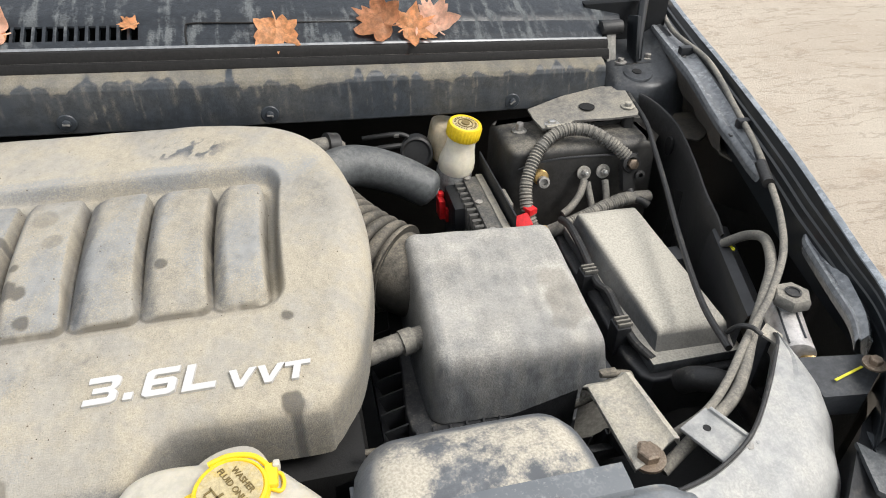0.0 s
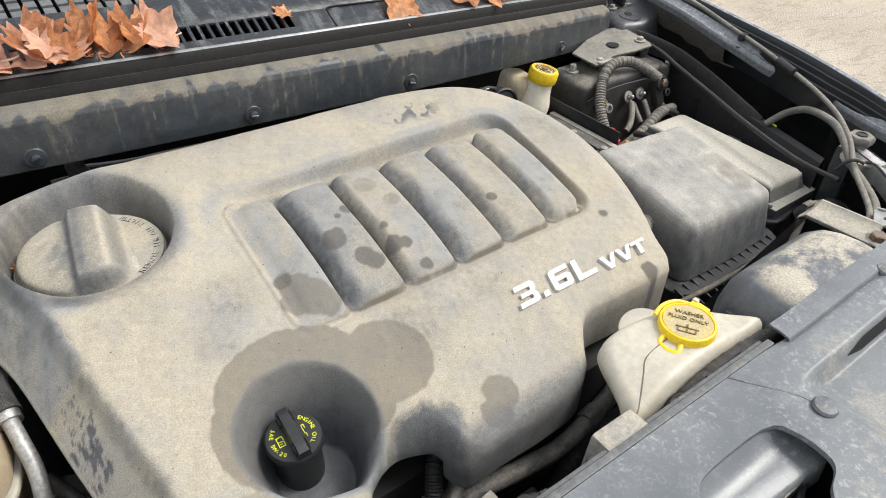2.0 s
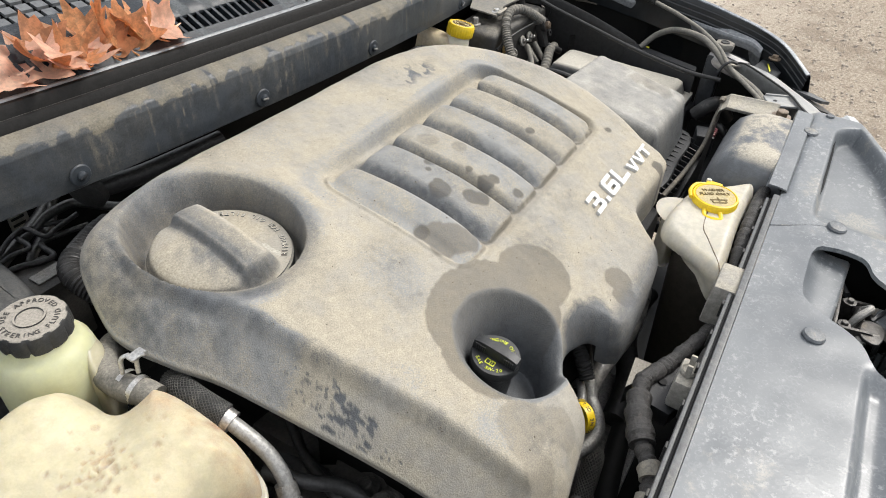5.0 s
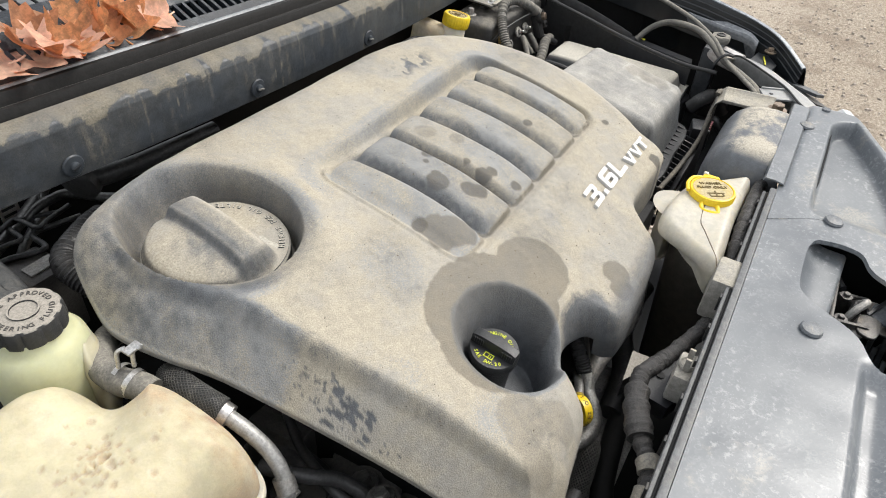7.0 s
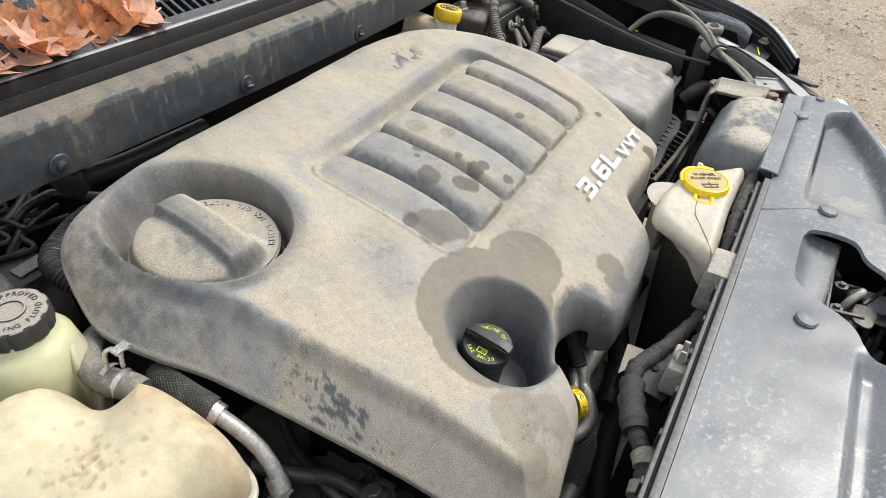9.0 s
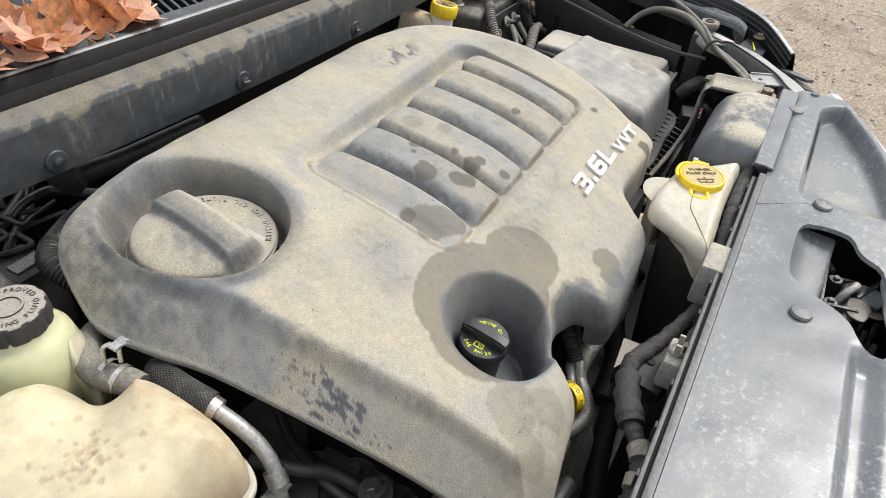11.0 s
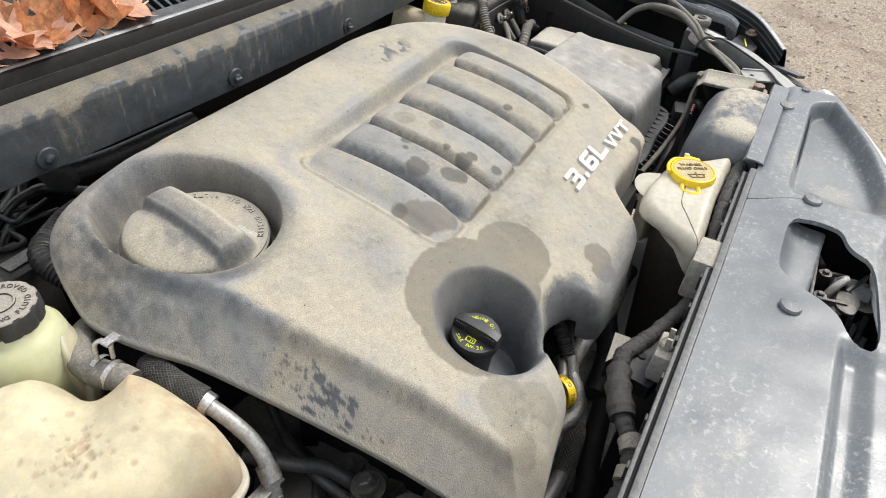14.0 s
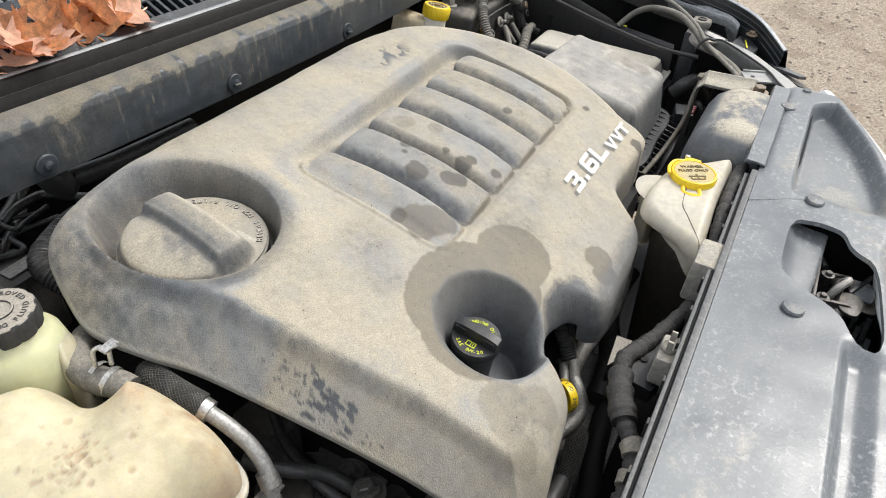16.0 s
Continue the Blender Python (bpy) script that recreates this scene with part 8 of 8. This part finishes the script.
def make_coolant_tank():
    root = thing("coolant_tank", (-0.84, 0.66, 0.66), "large cream plastic coolant tank with brown stains", "coolant tank")
    loop = outline([(-1.02, 0.74), (-0.95, 0.722), (-0.90, 0.702), (-0.86, 0.680), (-0.825, 0.666), (-0.795, 0.666), (-0.765, 0.659), (-0.742, 0.664), (-0.729, 0.69), (-0.724, 0.73), (-0.727, 0.78), (-0.742, 0.797), (-0.758, 0.795), (-0.77, 0.805), (-0.774, 0.84), (-0.79, 0.858), (-0.83, 0.87), (-0.95, 0.86), (-1.02, 0.82)], 7)

    def height(x, y, d):
        s = np.clip(1 - d / 0.046, 0, 1)
        z = 0.903 + 0.076 * np.sqrt(1 - s ** 2 * 0.995) + 0.006 * smoothstep(d, 0.03, 0.12)
        z = z + 0.010 * np.exp(-(((x + 0.752) / 0.028) ** 2 + ((y - 0.765) / 0.03) ** 2)) + 0.020 * np.exp(-(((x + 0.83) / 0.06) ** 2 + ((y - 0.83) / 0.04) ** 2))
        z = z - 0.006 * np.exp(-(((x + 0.80) / 0.03) ** 2 + ((y - 0.77) / 0.03) ** 2))
        z = z + 0.0018 * wave(x, y, 40, 31) + 0.0004 * wave(x, y, 160, 32)
        for bx, by, br in BUBBLES:
            z = z - 0.0013 * smoothstep(-np.hypot(x - bx, y - by), -br, -br * 0.5)
        return z

    rim = np.array([(v.x, v.y) for v in loop])
    pts, d, quads = skin(rim, 0.0020, height)
    bm = skin_mesh(pts, quads, (0.004, 0.006))
    upper = part("upper_half", bm, cream_tank, root, "cream upper half with small bubbles", smooth=75)

    def stain(co):
        x, y = co[:, 0], co[:, 1]
        rough = 0.5 * wave(x, y, 60, 33) + 0.5 * wave(x, y, 170, 34) + 0.4 * wave(x, y, 420, 35)
        edge = smoothstep(x, -0.80, -0.735) * smoothstep(-np.abs(y - 0.69), -0.10, -0.02)
        lay = 0.04 + 0.07 * rough + edge * np.clip(0.30 + 0.50 * rough, 0, 0.75)
        lay = np.maximum(lay, (0.55 + 0.2 * rough) * smoothstep(-co[:, 2], -0.952, -0.918) * smoothstep(-y, -0.74, -0.69))
        lay = np.maximum(lay, (0.62 + 0.25 * rough) * np.exp(-(((x + 0.757) / 0.022) ** 2 + ((y - 0.760) / 0.026) ** 2)))
        for bx, by, br in BUBBLES:
            lay = np.maximum(lay, 0.42 * smoothstep(-np.hypot(x - bx, y - by), -br, -br * 0.7))
        return lay

    with_dust(upper, stain)
    part("seam_flange", slab(shrink(loop, -0.005), 0.886, 0.895, 0.003, 0.003), white_tank, root)
    part("lower_half", slab(shrink(loop, 0.004), 0.66, 0.886, 0.01, 0.02, -0.0), stained_tank, root)
    part("foot", sheet([[(-0.782, 0.672, 0.880), (-0.766, 0.662, 0.880)], [(-0.783, 0.650, 0.862), (-0.766, 0.642, 0.862)], [(-0.786, 0.634, 0.836), (-0.764, 0.628, 0.836)], [(-0.79, 0.62, 0.80), (-0.765, 0.615, 0.80)]], 0.004), white_tank, root, "pale mounting foot of the tank")
    return root


make_coolant_tank()


cream_side = dusty("cream_side_plastic", (0.46, 0.425, 0.30), 0.42, dust=0.1, up=(0.3, 1.0), dust_col=(0.50, 0.42, 0.28), blotch=12, vary=0.08, bump=0.08, scatter=0.4)


def make_steering_reservoir():
    cx, cy = -0.770, 0.894
    root = thing("steering_fluid_reservoir", (cx, cy, 0.86), "pale lime reservoir of fluid with a dusty black cap", "fluid reservoir")
    part("bottle", spin([(0.03, 0.87), (0.040, 0.875), (0.0455, 0.895), (0.046, 0.93), (0.046, 0.962), (0.043, 0.978), (0.036, 0.989), (0.030, 0.993), (0.0295, 1.003)], (cx - 0.002, cy + 0.0, 0), 40), lime_tank, root, smooth=60)
    side = np.array([(v.x, v.y) for v in outline([(-0.762, 0.846), (-0.748, 0.846), (-0.731, 0.864), (-0.724, 0.90), (-0.731, 0.93), (-0.748, 0.938), (-0.762, 0.90)], 6)])
    pts, d, quads = skin(side, 0.0025, lambda x, y, d: 0.948 + 0.038 * np.sqrt(np.maximum(0, 1 - np.clip(1 - d / 0.026, 0, 1) ** 2 * 0.99)))
    part("side_chamber", skin_mesh(pts, quads, (0.02, 0.05)), cream_side, root, "milky side chamber", smooth=70)
    cap = part("cap", spin([(0.0295, 0.999), (0.0315, 1.000), (0.032, 1.004), (0.0315, 1.015), (0.0305, 1.0185), (0.029, 1.0195), (0.001, 1.0195)], (cx, cy, 0), 88, None, None, lambda a, h: 1 - (0.045 * max(0, math.cos(11 * a)) ** 3 if h < 1.019 else 0)), cap_grey, root, "scalloped dusty black cap")
    at = Matrix.Translation((cx, cy, 1.0197)) @ Matrix.Rotation(radians(-25), 4, "Z")
    part("cap_words", arc_text("USE APPROVED", 0.0070, 0.0012, 0.0225, 90, at, 13.5), dark_cap_ink, cap)
    part("cap_words", arc_text("STEERING FLUID", 0.0070, 0.0012, 0.0228, 270, at, 12.5, inward=True), dark_cap_ink, cap)
    part("cap_emblem", spin([(0.0135, 1.0194), (0.0135, 1.0212), (0.0118, 1.0212), (0.0115, 1.0196)], (cx, cy, 0), 32), cap_grey, cap)


dark_cap_ink = dusty("rubbed_lettering", (0.07, 0.066, 0.06), 0.5, dust=0.1, vary=0.1, bump=0.0, dust_col=(0.25, 0.23, 0.2))
make_steering_reservoir()


def make_side_hoses():
    hose = thing("return_hose", (-0.74, 0.84, 0.93), "dusty grey rubber return hose with a spring clamp", "hose")
    part("hose", tube([(-0.66, 0.905, 0.905), (-0.70, 0.893, 0.930), (-0.722, 0.878, 0.943), (-0.737, 0.863, 0.950), (-0.749, 0.842, 0.953), (-0.750, 0.818, 0.953), (-0.744, 0.80, 0.952), (-0.742, 0.785, 0.950)], 0.0135, 18), grey_hose, hose)
    clamp = part("spring_clamp", tube([(-0.7470, 0.822, 0.953), (-0.7465, 0.817, 0.953)], 0.0148, 20, 3, None, False), bright_metal, hose, "bright spring clamp")
    part("clamp_ring", tube([(-0.7455, 0.809, 0.953), (-0.7448, 0.804, 0.952)], 0.0148, 20, 3, None, False), bright_metal, clamp)
    for dx, dy in ((-0.006, 0.010), (0.003, 0.0)):
        part("clamp_ear", tube([(-0.742 + dx, 0.806 + dy, 0.971), (-0.738 + dx, 0.808 + dy, 0.986), (-0.732 + dx, 0.803 + dy, 0.99)], 0.0022, 8), bright_metal, clamp)
    part("clamp_bridge", box(-0.742, -0.726, 0.804, 0.814, 0.987, 0.990, 0.001), bright_metal, clamp)
    pipe = thing("metal_heater_pipe", (-0.72, 0.68, 0.88), "dull metal heater pipe with a braided hose end", "coolant pipe")
    path = spline([(-0.712, 0.80, 0.935), (-0.720, 0.774, 0.944), (-0.720, 0.75, 0.941), (-0.7165, 0.728, 0.934)], 8)
    part("braided_hose", tube(path, 0.0135, 18, 1), dark_rubber, pipe)
    tagged(part("braid", braid_strands(path, 0.0138, 0.0005, 26), braid_dark, pipe), "dark woven braid", kind="stuff")
    part("ferrule", tube([(-0.7168, 0.732, 0.9355), (-0.7155, 0.720, 0.931)], 0.0118, 18, 3), bright_metal, pipe)
    part("pipe", tube([(-0.7158, 0.722, 0.932), (-0.713, 0.70, 0.920), (-0.711, 0.681, 0.904), (-0.713, 0.666, 0.887), (-0.7175, 0.657, 0.868), (-0.724, 0.652, 0.84), (-0.73, 0.65, 0.78)], 0.0076, 16), dull_metal_pipe, pipe)
    part("bracket", box(-0.766, -0.708, 0.650, 0.665, 0.856, 0.860, 0.0015, turn=Matrix.Rotation(radians(-4), 3, "Z")), dull_metal, pipe)
    part("clip", tube([(-0.714, 0.664, 0.878), (-0.7185, 0.655, 0.866)], 0.0105, 16, 3), dull_metal, pipe)
    part("bracket_nut", bolt((-0.756, 0.643, 0.856), 0.007, 0.014), bright_metal, pipe)
    part("union", tube([(-0.7225, 0.653, 0.848), (-0.7255, 0.651, 0.832)], 0.0105, 6, 3), dull_metal, pipe)


braid_dark = dusty("dark_braid", (0.055, 0.054, 0.05), 0.5, dust=0.15, blotch=60, dust_col=(0.2, 0.19, 0.16))
dull_metal_pipe = dusty("grey_pipe_metal", (0.36, 0.355, 0.34), 0.42, 0.4, dust=0.2, blotch=40, dust_col=(0.4, 0.38, 0.33))
make_side_hoses()


def make_engine():
    """Dark lumps of the engine that show beside and under the cover."""
    root = thing("engine_block", (-0.33, 0.70, 0.40), "grimy black engine with brackets, bolts and hoses", "engine")
    part("head", box(-0.62, 0.02, 0.50, 0.92, 0.45, 0.84, 0.02), unlit_black, root)
    part("manifold", box(-0.40, -0.04, 0.60, 0.88, 0.84, 0.89, 0.02), unlit_black, root)
    rng = random.Random(12)
    for k in range(60):
        x, y = -0.73 + rng.random() * 0.15, 0.38 + rng.random() * 0.40
        w, h = 0.015 + rng.random() * 0.025, 0.01 + rng.random() * 0.03
        z = 0.72 + rng.random() * 0.1
        part("casting", box(x - w, x + w, y - h, y + h, z - 0.06, z, 0.006, turn=Matrix.Rotation(rng.random() * 3, 3, "Z") @ Matrix.Rotation(rng.random() * 0.8 - 0.4, 3, "X")), engine_grime, root)
    for x, y, z, r in ((-0.643, 0.623, 0.80, 0.012), (-0.672, 0.53, 0.845, 0.011), (-0.66, 0.585, 0.83, 0.009), (-0.69, 0.48, 0.83, 0.012), (-0.655, 0.47, 0.80, 0.008)):
        part("bolt_head", bolt((x, y, z), r, 0.012, None, Matrix.Rotation(radians(-25), 3, "X"), 1.5), dark_bolt, root)
        part("boss", spin([(r * 2.2, -0.05), (r * 2.0, 0.0)], (x, y, z), 18), engine_grime, root)
    for pts, r in (([(-0.71, 0.70, 0.86), (-0.69, 0.66, 0.85), (-0.665, 0.63, 0.83), (-0.655, 0.58, 0.80)], 0.008), ([(-0.70, 0.60, 0.84), (-0.685, 0.56, 0.85), (-0.66, 0.54, 0.83), (-0.63, 0.52, 0.80)], 0.006),
                   ([(-0.61, 0.76, 0.83), (-0.626, 0.739, 0.82), (-0.652, 0.70, 0.82), (-0.664, 0.668, 0.82), (-0.675, 0.63, 0.82), (-0.67, 0.58, 0.80)], 0.006), ([(-0.63, 0.75, 0.78), (-0.653, 0.714, 0.79), (-0.66, 0.672, 0.79), (-0.677, 0.648, 0.78), (-0.70, 0.62, 0.75)], 0.018),
                   ([(-0.74, 0.55, 0.80), (-0.70, 0.52, 0.82), (-0.66, 0.50, 0.80), (-0.62, 0.45, 0.78)], 0.012), ([(-0.63, 0.44, 0.83), (-0.60, 0.425, 0.84), (-0.55, 0.42, 0.83)], 0.009)):
        part("hose", tube(pts, r, 12), engine_rubber, root)


engine_rubber = dusty("engine_rubber", (0.045, 0.044, 0.043), 0.42, dust=0.1, blotch=40, dust_col=(0.14, 0.125, 0.10))
engine_grime = dusty("engine_grime", (0.085, 0.08, 0.074), 0.5, dust=0.25, blotch=45, dust_col=(0.13, 0.115, 0.095))
dark_bolt = dusty("dark_bolt", (0.15, 0.145, 0.135), 0.5, 0.6, dust=0.1, blotch=50)
make_engine()


def make_rear_hoses():
    """Pipes and hoses in the dark between the cover and the cowl."""
    def one(name, pts, r, m, label):
        solo(name, tube(pts, r, 14, 9), m, pts[1], label, "hose")

    one("rear_pipe", [(-0.60, 1.218, 0.87), (-0.581, 1.218, 0.88), (-0.56, 1.217, 0.883), (-0.535, 1.21, 0.883), (-0.51, 1.165, 0.88), (-0.489, 1.136, 0.88), (-0.45, 1.10, 0.87)], 0.007, steel_dark, "dull bent steel pipe under the cowl")
    one("vacuum_hose", [(-0.548, 1.136, 0.94), (-0.52, 1.125, 0.94), (-0.484, 1.111, 0.942), (-0.44, 1.10, 0.945), (-0.36, 1.09, 0.945)], 0.0135, engine_rubber, "black vacuum hose under the cowl edge")
    solo("hose_flange", spin([(0.020, -0.008), (0.026, -0.006), (0.026, 0.006), (0.020, 0.010), (0.001, 0.010)], (-0.552, 1.138, 0.94), 24, Matrix.Rotation(radians(-105), 3, "Y") @ Matrix.Rotation(radians(20), 3, "X")), engine_rubber, (-0.552, 1.138, 0.94), "round black rubber flange on a vacuum hose", "hose flange")
    solo("corrugated_hose", tube([(-0.56, 1.10, 0.905), (-0.591, 1.088, 0.91), (-0.636, 1.067, 0.91), (-0.650, 1.045, 0.905), (-0.645, 1.015, 0.89), (-0.63, 0.99, 0.87)], corrugated(0.0155, 0.005, 0.0013), 18, 22), engine_rubber, (-0.63, 1.06, 0.90), "black corrugated hose beside the cover", "hose")
    one("steel_line", [(-0.53, 1.275, 0.87), (-0.569, 1.256, 0.86), (-0.627, 1.222, 0.86), (-0.665, 1.201, 0.86), (-0.72, 1.17, 0.85)], 0.0095, steel_dark, "dull steel refrigerant line by the firewall")
    one("steel_line", [(-0.545, 1.255, 0.875), (-0.566, 1.234, 0.86), (-0.60, 1.208, 0.86), (-0.634, 1.179, 0.86), (-0.662, 1.150, 0.85), (-0.67, 1.13, 0.82)], 0.0065, steel_dark, "thin dull steel line by the firewall")
    one("brake_line", [(-0.66, 1.20, 0.875), (-0.634, 1.213, 0.88), (-0.611, 1.217, 0.88), (-0.606, 1.18, 0.88), (-0.589, 1.183, 0.88), (-0.55, 1.19, 0.88)], 0.0035, dull_dark_pipe, "thin dark metal brake line")
    one("brake_line", [(-0.70, 1.18, 0.87), (-0.654, 1.185, 0.875), (-0.629, 1.182, 0.875), (-0.624, 1.218, 0.875), (-0.60, 1.218, 0.875), (-0.56, 1.20, 0.87)], 0.0035, dull_dark_pipe, "thin dark metal brake line")
    one("brake_line", [(-0.55, 1.17, 0.87), (-0.578, 1.179, 0.87), (-0.612, 1.185, 0.87), (-0.618, 1.151, 0.87), (-0.633, 1.149, 0.87), (-0.669, 1.166, 0.87), (-0.72, 1.16, 0.86)], 0.004, dull_dark_pipe, "thin dark metal brake line")
    one("heater_hose", [(-0.30, 0.99, 0.95), (-0.20, 1.0, 0.955), (-0.10, 0.99, 0.945), (0.0, 1.0, 0.93)], 0.014, dark_rubber, "black heater hose behind the cover")
    tank = thing("plenum", (-0.45, 1.0, 0.9), "black rounded intake plenum behind the cover", "intake plenum")
    part("body", slab(outline([(-0.60, 0.945), (-0.45, 0.955), (-0.30, 0.955), (-0.20, 0.97), (-0.24, 1.02), (-0.33, 1.04), (-0.44, 1.055), (-0.52, 1.05), (-0.58, 1.01)], 6), 0.88, 0.966, 0.02, 0.01), plenum_plastic, tank)
    part("seam", tube([(-0.55, 1.03, 0.960), (-0.45, 1.045, 0.964), (-0.33, 1.03, 0.964), (-0.24, 1.01, 0.962)], 0.003, 8), engine_rubber, tank)
    unit = thing("brake_unit", (-0.68, 1.13, 0.76), "dark metal brake unit with bolts and fittings", "brake unit")
    part("body", box(-0.74, -0.62, 1.10, 1.17, 0.76, 0.866, 0.006), engine_grime, unit)
    part("label_plate", box(-0.664, -0.624, 1.114, 1.136, 0.8665, 0.869, 0.001), dull_metal, unit)
    for x in (-0.72, -0.69):
        part("fitting", bolt((x, 1.125, 0.866), 0.007, 0.016), dull_metal, unit)
    ear = thing("lifting_bracket", (-0.77, 1.10, 0.90), "pale metal bracket with bright bolts", "bracket")
    part("plate", polygon_plate([(-0.86, 1.10, 0.972), (-0.774, 1.082, 0.970), (-0.752, 1.070, 0.970), (-0.747, 1.10, 0.971), (-0.753, 1.15, 0.972), (-0.86, 1.16, 0.972)], 0.003), dull_metal, ear)
    part("mount", slab(outline([(-0.90, 1.06), (-0.78, 1.02), (-0.72, 1.005), (-0.70, 1.06), (-0.695, 1.17), (-0.73, 1.20), (-0.90, 1.20)], 6), 0.33, 0.944, 0.02, 0.01), plenum_plastic, ear, "dark moulded housing under the bracket")
    part("post", spin([(0.012, 0.94), (0.012, 0.967)], (-0.765, 1.085, 0), 16), engine_rubber, ear)
    for x, y in ((-0.751, 1.10), (-0.772, 1.095)):
        part("bolt", bolt((x, y, 0.971), 0.007, 0.013), bright_metal, ear)
    tag = thing("paper_tag", (-0.571, 1.32, 0.80), "small white paper tag hanging on a pipe", "tag")
    part("tag", box(-0.586, -0.556, 1.320, 1.3215, 0.800, 0.846, 0.0), white_paper, tag)
    for k in range(3):
        part("print_bar", box(-0.582, -0.562, 1.3190, 1.3198, 0.808 + k * 0.011, 0.812 + k * 0.011, 0.0), dark_cap_ink, tag)


plenum_plastic = dusty("plenum_plastic", (0.04, 0.042, 0.045), 0.5, dust=0.3, blotch=20, dust_col=(0.13, 0.125, 0.11))
steel_dark = dusty("dull_steel", (0.13, 0.13, 0.125), 0.35, 0.7, dust=0.1, blotch=50)
dull_dark_pipe = dusty("dark_pipe", (0.06, 0.06, 0.06), 0.4, 0.4, dust=0.1, blotch=40)
make_rear_hoses()


# ---- leaves ----
def leaf(name, place, size, turn, m, label, seed, curl=0.25):
    """A curled, lobed dry leaf with a stalk."""
    rng = random.Random(seed)
    lobes = [(0, 1.0), (8, 0.70), (15, 0.76), (25, 0.60), (38, 0.80), (49, 0.98), (57, 0.74), (66, 0.76), (79, 0.55), (96, 0.66), (110, 0.80), (122, 0.56), (150, 0.46), (176, 0.28)]
    ring = [(a, r * (0.9 + 0.2 * rng.random())) for a, r in lobes] + [(360 - a, r * (0.8 + 0.35 * rng.random())) for a, r in reversed(lobes[1:])]
    edge = ring + [(360, ring[0][1])]
    ring = [(a + (c - a) * k / 3, r + (q - r) * k / 3) for (a, r), (c, q) in zip(edge, edge[1:]) for k in range(3)]
    bm = bmesh.new()
    loops = []
    for s in (0.02, 0.25, 0.5, 0.75, 1.0):
        loop = []
        for a, r in ring:
            q = size * (s * r if s > 0.5 else s * (0.5 * r + 0.3))
            x, y = q * math.sin(radians(a)), q * math.cos(radians(a))
            z = curl * size * (1.6 * (x / size) ** 2 + 0.7 * (y / size) ** 2) + 0.10 * size * noise.noise((x / size * 2.2 + seed, y / size * 2.2, s)) + 0.05 * size * math.cos(radians(a * 4)) * s
            loop.append(Vector((x, y, z)))
        loops.append(loop)
    strip(bm, loops, True, False)
    bmesh.ops.solidify(bm, geom=bm.faces[:], thickness=0.0006)
    tube([(0, -size * 0.15, 0), (0.02 * size, -size * 0.35, 0.04 * size), (0.08 * size, -size * 0.52, 0.10 * size)], 0.0011, 6, 4, bm)
    bm.transform(Matrix.Translation(place) @ Matrix.Rotation(radians(turn[0]), 4, "X") @ Matrix.Rotation(radians(turn[1]), 4, "Y") @ Matrix.Rotation(radians(turn[2]), 4, "Z"))
    return solo(name, bm, m, place, label, "leaf", "fallen leaves on the cowl", smooth=50)


def on_cowl(x, back, up=0.012):
    """A place on the sloping cowl grille."""
    z = cowl_z(x) + (0.0991 + (back - 0.0605) * 0.41 if back > 0.0605 else 0.089) + up
    return (x, cowl_y(x) + back, z)


kinds = ((leaf_dry, "curled orange-brown dry leaf on the cowl"), (leaf_pale, "pale tan curled dry leaf on the cowl"), (leaf_brown, "dark brown curled dry leaf on the cowl"))
heap = [(-0.60, 0.072, 0.066, 1), (-0.578, 0.088, 0.062, 2), (-0.555, 0.064, 0.060, 1), (-0.530, 0.090, 0.066, 0), (-0.512, 0.062, 0.056, 2), (-0.485, 0.074, 0.062, 0), (-0.450, 0.078, 0.066, 0), (-0.428, 0.066, 0.052, 1), (-0.63, 0.058, 0.062, 1), (-0.565, 0.056, 0.050, 0)]
rng = random.Random(31)
for k, (x, back, size, kind) in enumerate(heap):
    m, label = kinds[kind]
    leaf("dry_leaf", on_cowl(x + 0.026, 0.069 + (back - 0.055) * 0.4, -0.007 + 0.007 * rng.random()), size * 0.86, (27 + rng.uniform(-14, 22), rng.uniform(-26, 26), rng.uniform(0, 360)), m, label, k + 3, 0.25 + 0.5 * rng.random())
leaf("dry_leaf", on_cowl(-0.022, 0.068, 0.004), 0.046, (48, 5, 178), leaf_dry, "flat orange-brown dry leaf on the cowl", 60, 0.15)
leaf("dry_leaf", on_cowl(0.142, 0.070, 0.008), 0.052, (45, -10, 60), leaf_brown, "dark brown curled dry leaf on the cowl", 61, 0.3)
leaf("dry_leaf", on_cowl(0.182, 0.062, 0.006), 0.044, (45, 12, -70), leaf_dry, "curled orange-brown dry leaf on the cowl", 62, 0.25)
leaf("dry_leaf", on_cowl(0.226, 0.066, 0.008), 0.050, (45, -8, 20), leaf_pale, "pale tan curled dry leaf on the cowl", 63, 0.3)
leaf("leaf_scrap", on_cowl(-0.222, 0.08, 0.002), 0.02, (20, 0, 90), leaf_dry, "small torn scrap of brown leaf by the grille", 64, 0.2)
leaf("leaf_scrap", (-0.662, 0.862, 1.0), 0.008, (10, 10, 30), leaf_brown, "tiny brown leaf scrap beside the lid", 65, 0.2)
